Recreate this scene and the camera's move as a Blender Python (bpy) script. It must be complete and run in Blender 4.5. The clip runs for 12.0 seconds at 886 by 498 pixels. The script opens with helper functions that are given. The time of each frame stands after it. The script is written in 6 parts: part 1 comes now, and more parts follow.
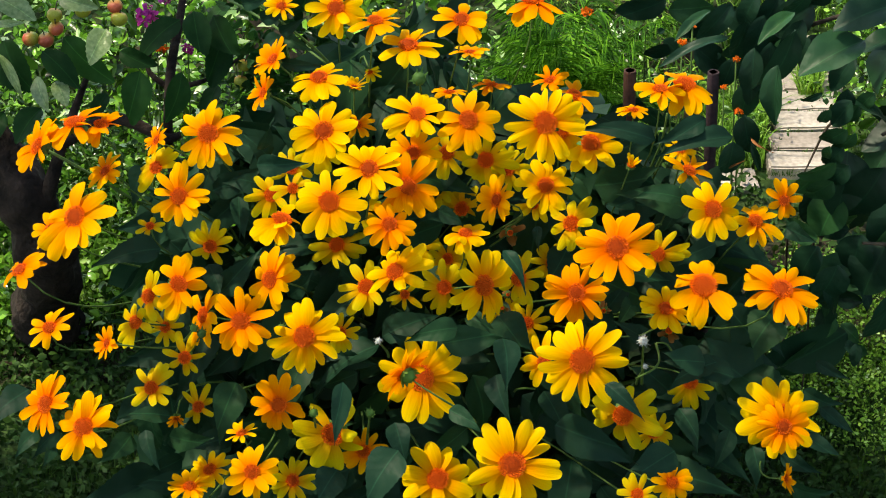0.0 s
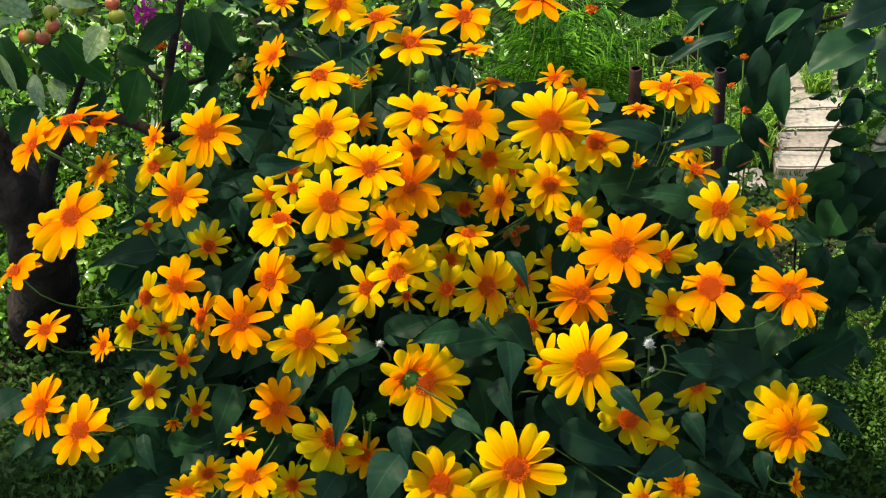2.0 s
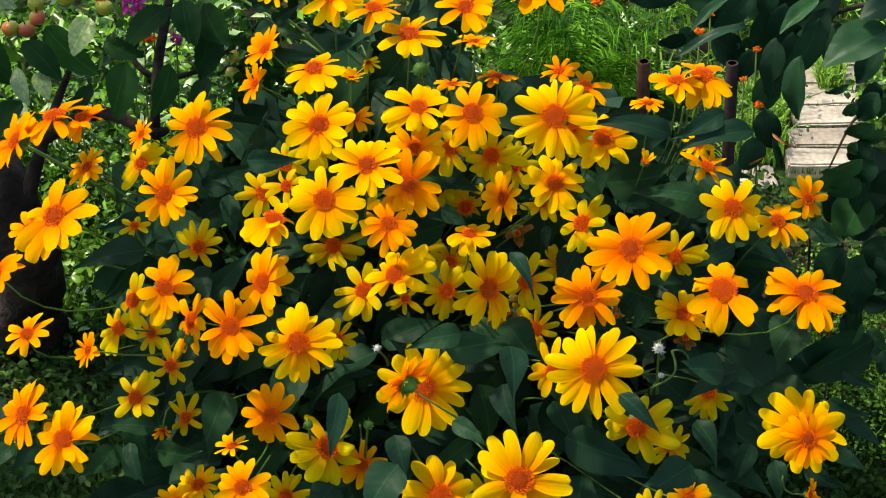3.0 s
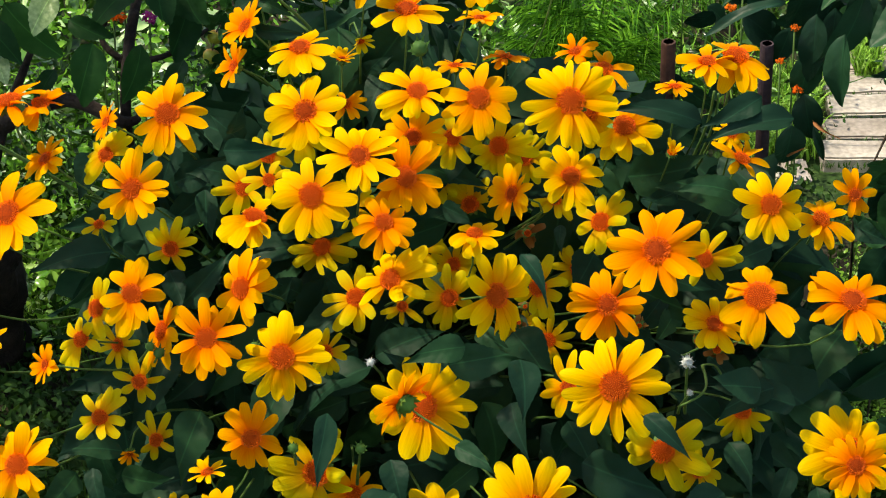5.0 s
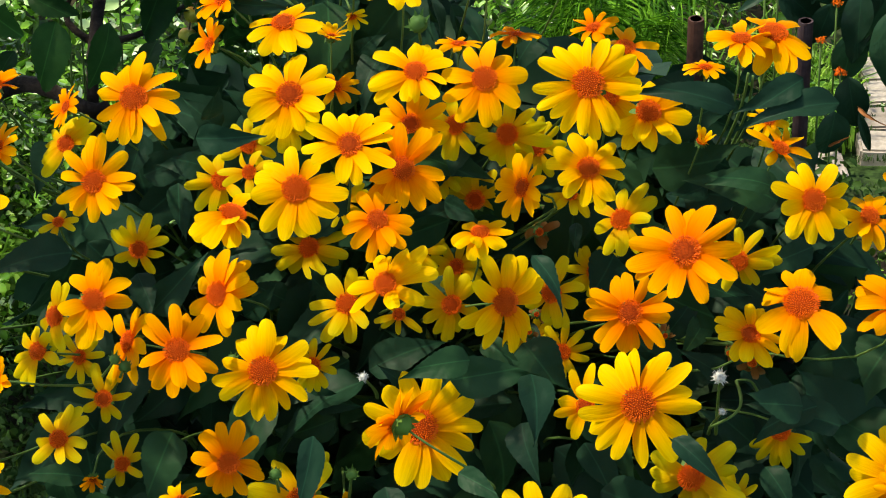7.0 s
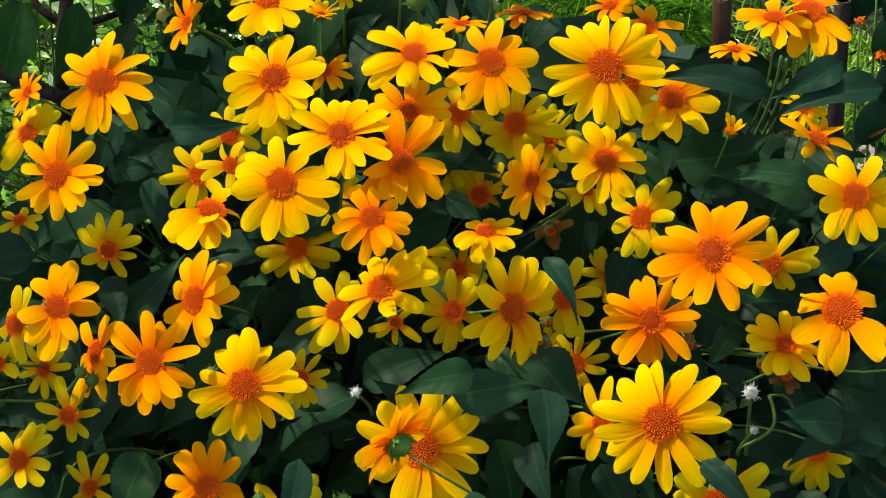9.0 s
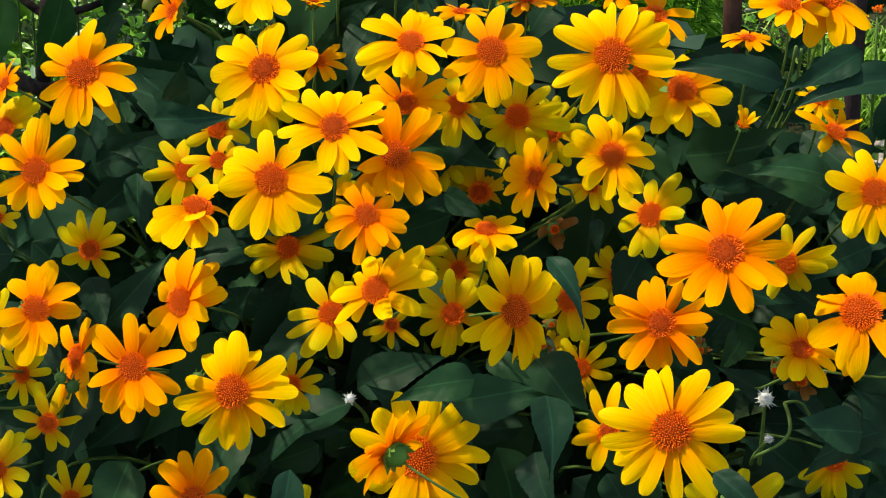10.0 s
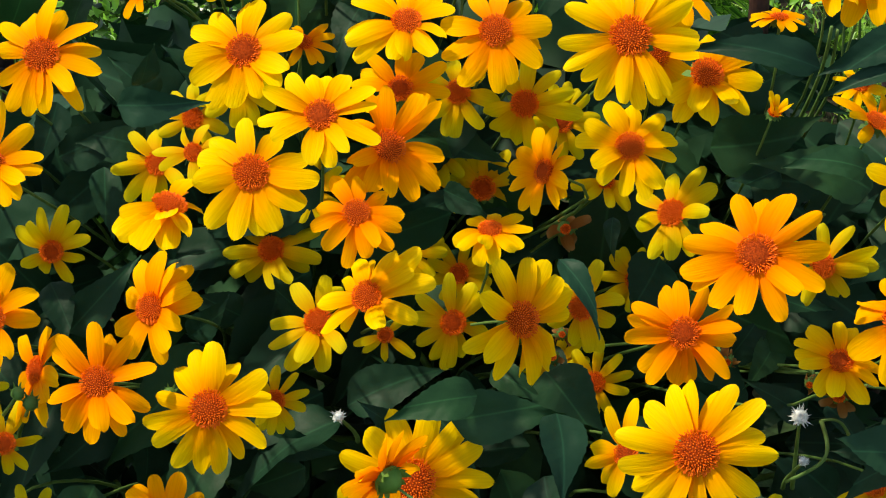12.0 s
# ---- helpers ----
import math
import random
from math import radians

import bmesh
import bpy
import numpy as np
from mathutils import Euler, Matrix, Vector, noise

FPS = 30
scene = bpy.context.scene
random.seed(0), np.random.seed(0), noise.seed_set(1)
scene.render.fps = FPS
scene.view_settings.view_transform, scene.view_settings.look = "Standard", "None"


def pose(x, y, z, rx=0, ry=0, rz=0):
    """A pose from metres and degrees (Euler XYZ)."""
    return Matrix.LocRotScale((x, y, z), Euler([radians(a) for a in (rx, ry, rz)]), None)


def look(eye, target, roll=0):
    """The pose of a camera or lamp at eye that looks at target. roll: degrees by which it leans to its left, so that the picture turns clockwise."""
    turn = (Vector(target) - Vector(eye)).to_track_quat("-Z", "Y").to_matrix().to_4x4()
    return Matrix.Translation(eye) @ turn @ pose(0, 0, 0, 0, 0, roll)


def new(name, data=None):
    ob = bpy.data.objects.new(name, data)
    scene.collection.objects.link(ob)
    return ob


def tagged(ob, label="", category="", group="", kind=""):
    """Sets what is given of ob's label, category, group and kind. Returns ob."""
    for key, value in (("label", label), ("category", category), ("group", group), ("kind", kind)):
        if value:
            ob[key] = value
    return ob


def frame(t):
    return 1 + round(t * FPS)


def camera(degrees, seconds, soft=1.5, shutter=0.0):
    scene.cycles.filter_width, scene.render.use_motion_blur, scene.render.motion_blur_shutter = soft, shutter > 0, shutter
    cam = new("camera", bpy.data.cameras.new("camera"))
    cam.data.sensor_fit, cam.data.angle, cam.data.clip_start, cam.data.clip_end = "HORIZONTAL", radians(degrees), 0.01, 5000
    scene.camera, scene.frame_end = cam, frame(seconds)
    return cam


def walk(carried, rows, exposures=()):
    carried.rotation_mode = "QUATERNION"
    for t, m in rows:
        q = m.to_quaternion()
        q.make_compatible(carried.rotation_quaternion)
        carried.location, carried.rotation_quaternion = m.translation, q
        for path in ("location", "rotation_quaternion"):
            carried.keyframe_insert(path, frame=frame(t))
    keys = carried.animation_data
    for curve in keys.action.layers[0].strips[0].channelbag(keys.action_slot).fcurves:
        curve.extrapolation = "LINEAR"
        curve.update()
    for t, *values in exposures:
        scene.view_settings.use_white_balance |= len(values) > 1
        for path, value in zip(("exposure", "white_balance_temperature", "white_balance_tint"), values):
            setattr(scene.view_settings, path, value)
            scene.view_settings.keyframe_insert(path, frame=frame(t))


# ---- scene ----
cam = camera(12.0, 12.0, soft=1.1)
ROWS = (
    (0.0, 0.0142, -3.9617, 2.7600, 59.981, 0.000, -0.038),
    (0.5, 0.0142, -3.9529, 2.7549, 59.985, 0.000, -0.018),
    (1.0, 0.0142, -3.9501, 2.7533, 59.993, 0.000, -0.012),
    (1.5, 0.0142, -3.9194, 2.7356, 59.994, 0.000, 0.020),
    (2.0, 0.0142, -3.8935, 2.7206, 59.992, 0.000, 0.002),
    (2.5, 0.0142, -3.8305, 2.6843, 60.000, 0.000, 0.000),
    (3.0, 0.0142, -3.7271, 2.6246, 59.998, 0.000, 0.004),
    (5.0, 0.0142, -3.3166, 2.3876, 60.020, 0.000, 0.032),
    (5.5, 0.0142, -3.2226, 2.3333, 60.029, 0.000, 0.051),
    (6.0, 0.0142, -3.1242, 2.2765, 60.029, 0.000, 0.047),
    (6.5, 0.0142, -3.0356, 2.2253, 60.032, 0.000, 0.050),
    (7.0, 0.0142, -2.9483, 2.1749, 60.033, 0.000, 0.060),
    (9.0, 0.0142, -2.6628, 2.0101, 60.050, 0.000, 0.091),
    (9.5, 0.0142, -2.6025, 1.9753, 60.045, 0.000, 0.091),
    (10.0, 0.0142, -2.5336, 1.9355, 60.042, 0.000, 0.071),
    (10.5, 0.0142, -2.4576, 1.8916, 60.050, 0.000, 0.099),
    (11.0, 0.0142, -2.4029, 1.8600, 60.067, 0.000, 0.099),
    (11.5, 0.0142, -2.3442, 1.8262, 60.061, 0.000, 0.085),
    (12.0, 0.0142, -2.2843, 1.7916, 60.067, 0.000, 0.064),
)
walk(cam, [(t, pose(x, y, z, rx, ry, rz)) for t, x, y, z, rx, ry, rz in ROWS], [(0.0, 1.33, 7900, 6)])

# ---- world and sun ----
SUN_HEADING, SUN_HEIGHT = -82.0, 60.0

def sky_and_sun():
    world = bpy.data.worlds.new("sky")
    scene.world = world
    world.use_nodes = True
    nt = world.node_tree
    sky = nt.nodes.new("ShaderNodeTexSky")
    sky.sky_type, sky.sun_disc = "NISHITA", False
    sky.sun_elevation, sky.sun_rotation = radians(SUN_HEIGHT), radians(SUN_HEADING)
    back = nt.nodes["Background"]
    back.inputs["Strength"].default_value = 0.15
    nt.links.new(sky.outputs["Color"], back.inputs["Color"])
    lamp = bpy.data.lights.new("sun", "SUN")
    lamp.energy, lamp.angle, lamp.color = 2.5, radians(2.2), (1.0, 0.95, 0.86)
    ob = new("sun", lamp)
    a, e = radians(SUN_HEADING), radians(SUN_HEIGHT)
    way = Vector((math.cos(e) * math.sin(a), math.cos(e) * math.cos(a), math.sin(e)))
    ob.matrix_world = look(way * 20, (0, 0, 0))

sky_and_sun()

# ---- materials ----
def mat(name):
    m = bpy.data.materials.new(name)
    m.use_nodes = True
    m.node_tree.nodes.clear()
    return m, m.node_tree

def node(nt, kind, **values):
    n = nt.nodes.new(kind)
    for key, value in values.items():
        n.inputs[key.replace("_", " ")].default_value = value
    return n

def ramp(nt, source, stops):
    r = nt.nodes.new("ShaderNodeValToRGB")
    while len(r.color_ramp.elements) < len(stops):
        r.color_ramp.elements.new(0.5)
    for el, (pos, col) in zip(r.color_ramp.elements, stops):
        el.position, el.color = pos, (*col, 1)
    nt.links.new(source, r.inputs["Fac"])
    return r.outputs["Color"]

def mixed(nt, kind, fac, a, b):
    n = nt.nodes.new("ShaderNodeMix")
    n.data_type, n.blend_type = "RGBA", kind
    for k, v in ((0, fac), (6, a), (7, b)):
        if hasattr(v, "is_output"):
            nt.links.new(v, n.inputs[k])
        else:
            n.inputs[k].default_value = v if k == 0 else (*v, 1)
    return n.outputs[2]

def finish(nt, colour, rough=0.5, gloss=0.4, thin=0.0, glow=None, bump=None, strength=0.3, distance=0.002):
    """Principled surface, with a share of light passing through where it is thin."""
    L = nt.links
    p = node(nt, "ShaderNodeBsdfPrincipled", Roughness=rough)
    p.inputs["Specular IOR Level"].default_value = gloss
    L.new(colour, p.inputs["Base Color"])
    if bump is not None:
        b = node(nt, "ShaderNodeBump", Strength=strength, Distance=distance)
        L.new(bump, b.inputs["Height"])
        L.new(b.outputs[0], p.inputs["Normal"])
    out = nt.nodes.new("ShaderNodeOutputMaterial")
    if thin:
        tr = nt.nodes.new("ShaderNodeBsdfTranslucent")
        L.new(glow if glow is not None else colour, tr.inputs["Color"])
        mx = node(nt, "ShaderNodeMixShader", Fac=thin)
        L.new(p.outputs[0], mx.inputs[1])
        L.new(tr.outputs[0], mx.inputs[2])
        L.new(mx.outputs[0], out.inputs["Surface"])
    else:
        L.new(p.outputs[0], out.inputs["Surface"])

def petal_material(name, root, body, tip):
    """Ray petal: deeper colour at the root, fine lengthwise veins, a little different on each petal."""
    m, nt = mat(name)
    co = nt.nodes.new("ShaderNodeTexCoord")
    sep = nt.nodes.new("ShaderNodeSeparateXYZ")
    nt.links.new(co.outputs["Object"], sep.inputs[0])
    along = ramp(nt, sep.outputs["Y"], ((0.16, root), (0.66, body), (1.0, tip)))
    stretch = nt.nodes.new("ShaderNodeMapping")
    stretch.inputs["Scale"].default_value = (34, 1.6, 4)
    nt.links.new(co.outputs["Object"], stretch.inputs[0])
    veins = node(nt, "ShaderNodeTexNoise", Scale=1.0, Detail=3.0)
    nt.links.new(stretch.outputs[0], veins.inputs["Vector"])
    lined = mixed(nt, "MULTIPLY", 0.32, along, ramp(nt, veins.outputs["Fac"], ((0.3, (0.72, 0.6, 0.5)), (0.6, (1, 1, 1)))))
    info = nt.nodes.new("ShaderNodeObjectInfo")
    varied = mixed(nt, "MULTIPLY", 1.0, lined, ramp(nt, info.outputs["Random"], ((0.0, (0.94, 0.88, 0.85)), (1.0, (1.0, 1.0, 1.0)))))
    finish(nt, varied, 0.65, 0.06, 0.48, bump=veins.outputs["Fac"], strength=0.14, distance=0.02)
    return m

def leaf_material(name, dark, light, thin=0.25, rough=0.58, gloss=0.13, scale=45.0, island=False, vein=True, spread=None, grain=3.5):
    m, nt = mat(name)
    co = nt.nodes.new("ShaderNodeTexCoord")
    tex = node(nt, "ShaderNodeTexNoise", Scale=scale if island else grain, Detail=4.0)
    nt.links.new(co.outputs["Object"], tex.inputs["Vector"])
    base = ramp(nt, tex.outputs["Fac"], ((0.2, dark), (0.85, light)))
    if island:
        geo = nt.nodes.new("ShaderNodeNewGeometry")
        rnd = geo.outputs["Random Per Island"]
    else:
        info = nt.nodes.new("ShaderNodeObjectInfo")
        rnd = info.outputs["Random"]
    base = mixed(nt, "MULTIPLY", 1.0, base, ramp(nt, rnd, spread or ((0.0, (0.62, 0.66, 0.7)), (0.7, (1, 1, 1)), (1.0, (1.3, 1.22, 0.8)))))
    height = tex.outputs["Fac"]
    if vein and not island:
        sep = nt.nodes.new("ShaderNodeSeparateXYZ")
        nt.links.new(co.outputs["Object"], sep.inputs[0])
        side = nt.nodes.new("ShaderNodeMath")
        side.operation = "ABSOLUTE"
        nt.links.new(sep.outputs["X"], side.inputs[0])
        rib = ramp(nt, side.outputs[0], ((0.0, (1.9, 2.0, 1.9)), (0.014, (1, 1, 1))))
        base = mixed(nt, "MULTIPLY", 0.8, base, rib)
        slant = nt.nodes.new("ShaderNodeMath")
        slant.operation = "MULTIPLY_ADD"
        slant.inputs[1].default_value = -0.9
        nt.links.new(side.outputs[0], slant.inputs[0])
        nt.links.new(sep.outputs["Y"], slant.inputs[2])
        waves = nt.nodes.new("ShaderNodeMath")
        waves.operation = "MULTIPLY"
        waves.inputs[1].default_value = 42.0
        nt.links.new(slant.outputs[0], waves.inputs[0])
        sine = nt.nodes.new("ShaderNodeMath")
        sine.operation = "SINE"
        nt.links.new(waves.outputs[0], sine.inputs[0])
        add = nt.nodes.new("ShaderNodeMath")
        add.operation = "MULTIPLY_ADD"
        add.inputs[1].default_value = 0.03
        nt.links.new(sine.outputs[0], add.inputs[0])
        nt.links.new(tex.outputs["Fac"], add.inputs[2])
        height = add.outputs[0]
    finish(nt, base, rough, gloss, thin, bump=height, strength=0.10 if not island else 0.2, distance=0.02 if not island else 0.004)
    return m

def plain_material(name, dark, light, scale, rough=0.7, gloss=0.3, detail=6.0, strength=0.5, distance=0.004, fine=None, each=None):
    m, nt = mat(name)
    co = nt.nodes.new("ShaderNodeTexCoord")
    tex = node(nt, "ShaderNodeTexNoise", Scale=scale, Detail=detail)
    nt.links.new(co.outputs["Object"], tex.inputs["Vector"])
    col = ramp(nt, tex.outputs["Fac"], ((0.32, dark), (0.68, light)))
    if fine:
        grain = node(nt, "ShaderNodeTexNoise", Scale=fine, Detail=3.0)
        nt.links.new(co.outputs["Object"], grain.inputs["Vector"])
        col = mixed(nt, "MULTIPLY", 0.6, col, ramp(nt, grain.outputs["Fac"], ((0.35, (0.55, 0.55, 0.55)), (0.65, (1.1, 1.1, 1.1)))))
    if each:
        info = nt.nodes.new("ShaderNodeObjectInfo")
        col = mixed(nt, "MULTIPLY", 1.0, col, ramp(nt, info.outputs["Random"], each))
    finish(nt, col, rough, gloss, bump=tex.outputs["Fac"], strength=strength, distance=distance)
    return m

def soil_material():
    """Dark soil, overgrown with low green in patches."""
    m, nt = mat("soil")
    co = nt.nodes.new("ShaderNodeTexCoord")
    def noisy(scale, detail):
        n = node(nt, "ShaderNodeTexNoise", Scale=scale, Detail=detail)
        nt.links.new(co.outputs["Object"], n.inputs["Vector"])
        return n.outputs["Fac"]
    crumbs = noisy(9.0, 6.0)
    earth = ramp(nt, crumbs, ((0.32, (0.014, 0.012, 0.008)), (0.68, (0.045, 0.036, 0.024))))
    moss = ramp(nt, noisy(60.0, 5.0), ((0.35, (0.012, 0.030, 0.008)), (0.65, (0.045, 0.090, 0.022))))
    patch = ramp(nt, noisy(2.2, 8.0), ((0.42, (0, 0, 0)), (0.56, (1, 1, 1))))
    ground = mixed(nt, "MIX", patch, earth, moss)
    grain = ramp(nt, noisy(120.0, 3.0), ((0.35, (0.55, 0.55, 0.55)), (0.65, (1.1, 1.1, 1.1))))
    finish(nt, mixed(nt, "MULTIPLY", 0.6, ground, grain), 0.95, 0.15, bump=crumbs, strength=0.9, distance=0.02)
    return m

def apple_material():
    m, nt = mat("apple skin")
    co = nt.nodes.new("ShaderNodeTexCoord")
    sep = nt.nodes.new("ShaderNodeSeparateXYZ")
    nt.links.new(co.outputs["Generated"], sep.inputs[0])
    blush = ramp(nt, sep.outputs["X"], ((0.22, (0.34, 0.36, 0.035)), (0.5, (0.58, 0.30, 0.05)), (0.8, (0.58, 0.11, 0.05))))
    spots = node(nt, "ShaderNodeTexNoise", Scale=14.0, Detail=4.0)
    nt.links.new(co.outputs["Generated"], spots.inputs["Vector"])
    col = mixed(nt, "MULTIPLY", 0.5, blush, ramp(nt, spots.outputs["Fac"], ((0.35, (0.6, 0.6, 0.6)), (0.65, (1.1, 1.1, 1.0)))))
    finish(nt, col, 0.38, 0.45)
    return m

PETAL = [
    petal_material("yellow petal", (0.92, 0.339, 0.005), (0.94, 0.574, 0.009), (0.95, 0.684, 0.015)),
    petal_material("golden petal", (0.92, 0.261, 0.004), (0.95, 0.457, 0.006), (0.95, 0.544, 0.010)),
    petal_material("orange petal", (0.92, 0.203, 0.003), (0.96, 0.372, 0.004), (0.96, 0.444, 0.006)),
    petal_material("withered petal", (0.17, 0.065, 0.015), (0.26, 0.12, 0.03), (0.33, 0.20, 0.08)),
    petal_material("shaded lemon petal", (0.74, 0.37, 0.008), (0.70, 0.56, 0.012), (0.67, 0.60, 0.018)),
]
DISC = plain_material("disc ground", (0.22, 0.024, 0.002), (0.40, 0.050, 0.003), 5.0, 0.8, 0.1)
FLORET = plain_material("disc florets", (0.60, 0.070, 0.002), (0.80, 0.135, 0.004), 3.0, 0.6, 0.15)
FLORET_TIP = plain_material("floret tips", (0.70, 0.112, 0.003), (0.84, 0.175, 0.004), 3.0, 0.6, 0.15)
CALYX = leaf_material("calyx green", (0.06, 0.14, 0.03), (0.10, 0.21, 0.05), vein=False)
STEM = plain_material("stem green", (0.045, 0.10, 0.022), (0.09, 0.16, 0.04), 60.0, 0.6, 0.15)
BUSH_LEAF = leaf_material("bush leaf", (0.006, 0.026, 0.014), (0.012, 0.043, 0.022), thin=0.14, rough=0.5, gloss=0.08)
BUSH_INNER = leaf_material("inner bush leaf", (0.007, 0.031, 0.015), (0.018, 0.062, 0.027), thin=0.16, island=True)
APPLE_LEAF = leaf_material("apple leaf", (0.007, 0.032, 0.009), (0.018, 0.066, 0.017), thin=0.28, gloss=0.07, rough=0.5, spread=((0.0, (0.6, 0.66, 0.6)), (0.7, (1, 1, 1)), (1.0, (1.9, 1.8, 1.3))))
APPLE_INNER = leaf_material("apple crown leaf", (0.018, 0.055, 0.016), (0.045, 0.10, 0.028), thin=0.3, island=True)
LIT_APPLE_LEAF = leaf_material("sunlit apple leaf", (0.07, 0.16, 0.035), (0.36, 0.46, 0.20), thin=0.25, gloss=0.6, rough=0.3, grain=9.0)
LILAC_LEAF = leaf_material("shrub leaf", (0.005, 0.027, 0.013), (0.012, 0.047, 0.024), thin=0.10, rough=0.45, gloss=0.17, spread=((0.0, (0.55, 0.6, 0.6)), (0.55, (1, 1, 1)), (1.0, (2.3, 2.0, 1.2))))
LILAC_INNER = leaf_material("shrub inner leaf", (0.009, 0.030, 0.013), (0.018, 0.050, 0.020), thin=0.15, island=True)
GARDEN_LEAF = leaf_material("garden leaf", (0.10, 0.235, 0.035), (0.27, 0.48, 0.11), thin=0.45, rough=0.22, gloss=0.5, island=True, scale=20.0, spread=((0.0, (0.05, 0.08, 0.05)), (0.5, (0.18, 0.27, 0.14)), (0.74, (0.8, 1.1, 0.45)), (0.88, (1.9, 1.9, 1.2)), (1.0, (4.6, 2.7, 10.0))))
SUNLIT_LEAF = leaf_material("sunlit weed leaf", (0.16, 0.35, 0.035), (0.34, 0.57, 0.11), thin=0.4, island=True, scale=20.0, spread=((0.0, (0.18, 0.25, 0.18)), (0.5, (0.8, 0.9, 0.7)), (0.85, (1.3, 1.25, 1.1)), (1.0, (2.4, 1.8, 4.0))))
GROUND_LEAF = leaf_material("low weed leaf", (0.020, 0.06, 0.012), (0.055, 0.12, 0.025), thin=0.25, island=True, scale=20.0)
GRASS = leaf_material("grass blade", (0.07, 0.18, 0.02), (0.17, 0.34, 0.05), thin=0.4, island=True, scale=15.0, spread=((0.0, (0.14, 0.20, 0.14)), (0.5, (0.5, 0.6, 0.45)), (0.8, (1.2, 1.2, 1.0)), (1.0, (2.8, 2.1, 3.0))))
SHADE_GRASS = leaf_material("shaded grass blade", (0.03, 0.09, 0.014), (0.08, 0.18, 0.03), thin=0.3, island=True, scale=15.0)
FEATHER = leaf_material("feathery leaf", (0.045, 0.17, 0.012), (0.12, 0.34, 0.028), thin=0.4, island=True, scale=25.0, spread=((0.0, (0.14, 0.22, 0.2)), (0.5, (0.6, 0.75, 0.6)), (1.0, (2.2, 1.7, 1.6))))
BARK = plain_material("bark", (0.006, 0.004, 0.003), (0.038, 0.026, 0.020), 30.0, 0.9, 0.2, strength=1.0, distance=0.02, fine=160.0)
TWIG = plain_material("twig", (0.03, 0.022, 0.016), (0.09, 0.07, 0.05), 60.0, 0.85, 0.2)
SOIL = soil_material()
SLAB = plain_material("paving stone", (0.31, 0.28, 0.255), (0.57, 0.525, 0.49), 14.0, 0.85, 0.2, fine=140.0, each=((0.0, (0.62, 0.58, 0.56)), (0.5, (0.9, 0.86, 0.82)), (1.0, (1.15, 1.15, 1.1))))
RUST = plain_material("rusty stake", (0.05, 0.022, 0.015), (0.13, 0.055, 0.035), 45.0, 0.8, 0.3, fine=200.0)
WEATHERED = plain_material("weathered purple-brown stake", (0.035, 0.022, 0.026), (0.075, 0.048, 0.055), 45.0, 0.8, 0.2, fine=200.0)
APPLE = apple_material()
PURPLE = leaf_material("purple bloom", (0.35, 0.02, 0.22), (0.62, 0.06, 0.42), thin=0.35, island=True, scale=30.0)
LILY = leaf_material("orange bloom", (0.75, 0.10, 0.01), (0.90, 0.26, 0.02), thin=0.35, island=True, scale=30.0)
DRY_LEAF = leaf_material("withered leaf", (0.30, 0.10, 0.03), (0.52, 0.22, 0.08), thin=0.3)
FLUFF = plain_material("seed fluff", (0.30, 0.33, 0.32), (0.58, 0.62, 0.60), 300.0, 0.9, 0.1)

# ---- building helpers ----
rng = random.Random(7)

def mesh_of(name, verts, faces, material, smooth=True):
    me = bpy.data.meshes.new(name)
    me.from_pydata(verts, [], faces)
    me.materials.append(material)
    if smooth:
        me.polygons.foreach_set("use_smooth", [True] * len(me.polygons))
    me.update()
    return me

def piece(name, me, parent, m=None, label=""):
    ob = new(name, me)
    ob.parent = parent
    if m is not None:
        ob.matrix_local = m
    return tagged(ob, label) if label else ob

def thing(name, x, y, z, label, category, group="", kind=""):
    ob = new(name)
    ob.location = (x, y, z)
    ob.empty_display_size = 0.05
    bpy.context.view_layer.update()
    return tagged(ob, label, category, group, kind)

def frame_of(n, up=(0, 0.05, 1)):
    n = Vector(n).normalized()
    r = Vector(up).cross(n).normalized()
    return r, n.cross(r), n

def axes(r, u, n, at):
    return Matrix(((r[0], u[0], n[0], at[0]), (r[1], u[1], n[1], at[1]), (r[2], u[2], n[2], at[2]), (0, 0, 0, 1)))

def tube(points, radii, sides=6):
    """Vertices and faces of a round, tapering tube through points."""
    verts, faces = [], []
    side = Vector((0.3, 1, 0.2))
    for i, p in enumerate(points):
        a, b = points[max(i - 1, 0)], points[min(i + 1, len(points) - 1)]
        d = (Vector(b) - Vector(a)).normalized()
        r = (side - d * side.dot(d)).normalized()
        u = d.cross(r)
        for k in range(sides):
            w = 2 * math.pi * k / sides
            verts.append(Vector(p) + (r * math.cos(w) + u * math.sin(w)) * radii[i])
    for i in range(len(points) - 1):
        for k in range(sides):
            j = (k + 1) % sides
            faces.append((i * sides + k, i * sides + j, (i + 1) * sides + j, (i + 1) * sides + k))
    faces.append(tuple(range(sides))[::-1])
    faces.append(tuple(range((len(points) - 1) * sides, len(points) * sides)))
    return verts, faces

def bezier(a, b, c, d, n):
    out = []
    for i in range(n + 1):
        t = i / n
        s = 1 - t
        out.append(Vector(a) * s ** 3 + Vector(b) * 3 * s * s * t + Vector(c) * 3 * s * t * t + Vector(d) * t ** 3)
    return out

def lean(u, depth, v):
    """A place on the bush's front, which leans back by 30 degrees: u across, v up along it, depth away from the viewer's side."""
    c, s = math.cos(radians(30)), math.sin(radians(30))
    return Vector((u, -1.9 + depth * c + v * s, 1.55 - depth * s + v * c))

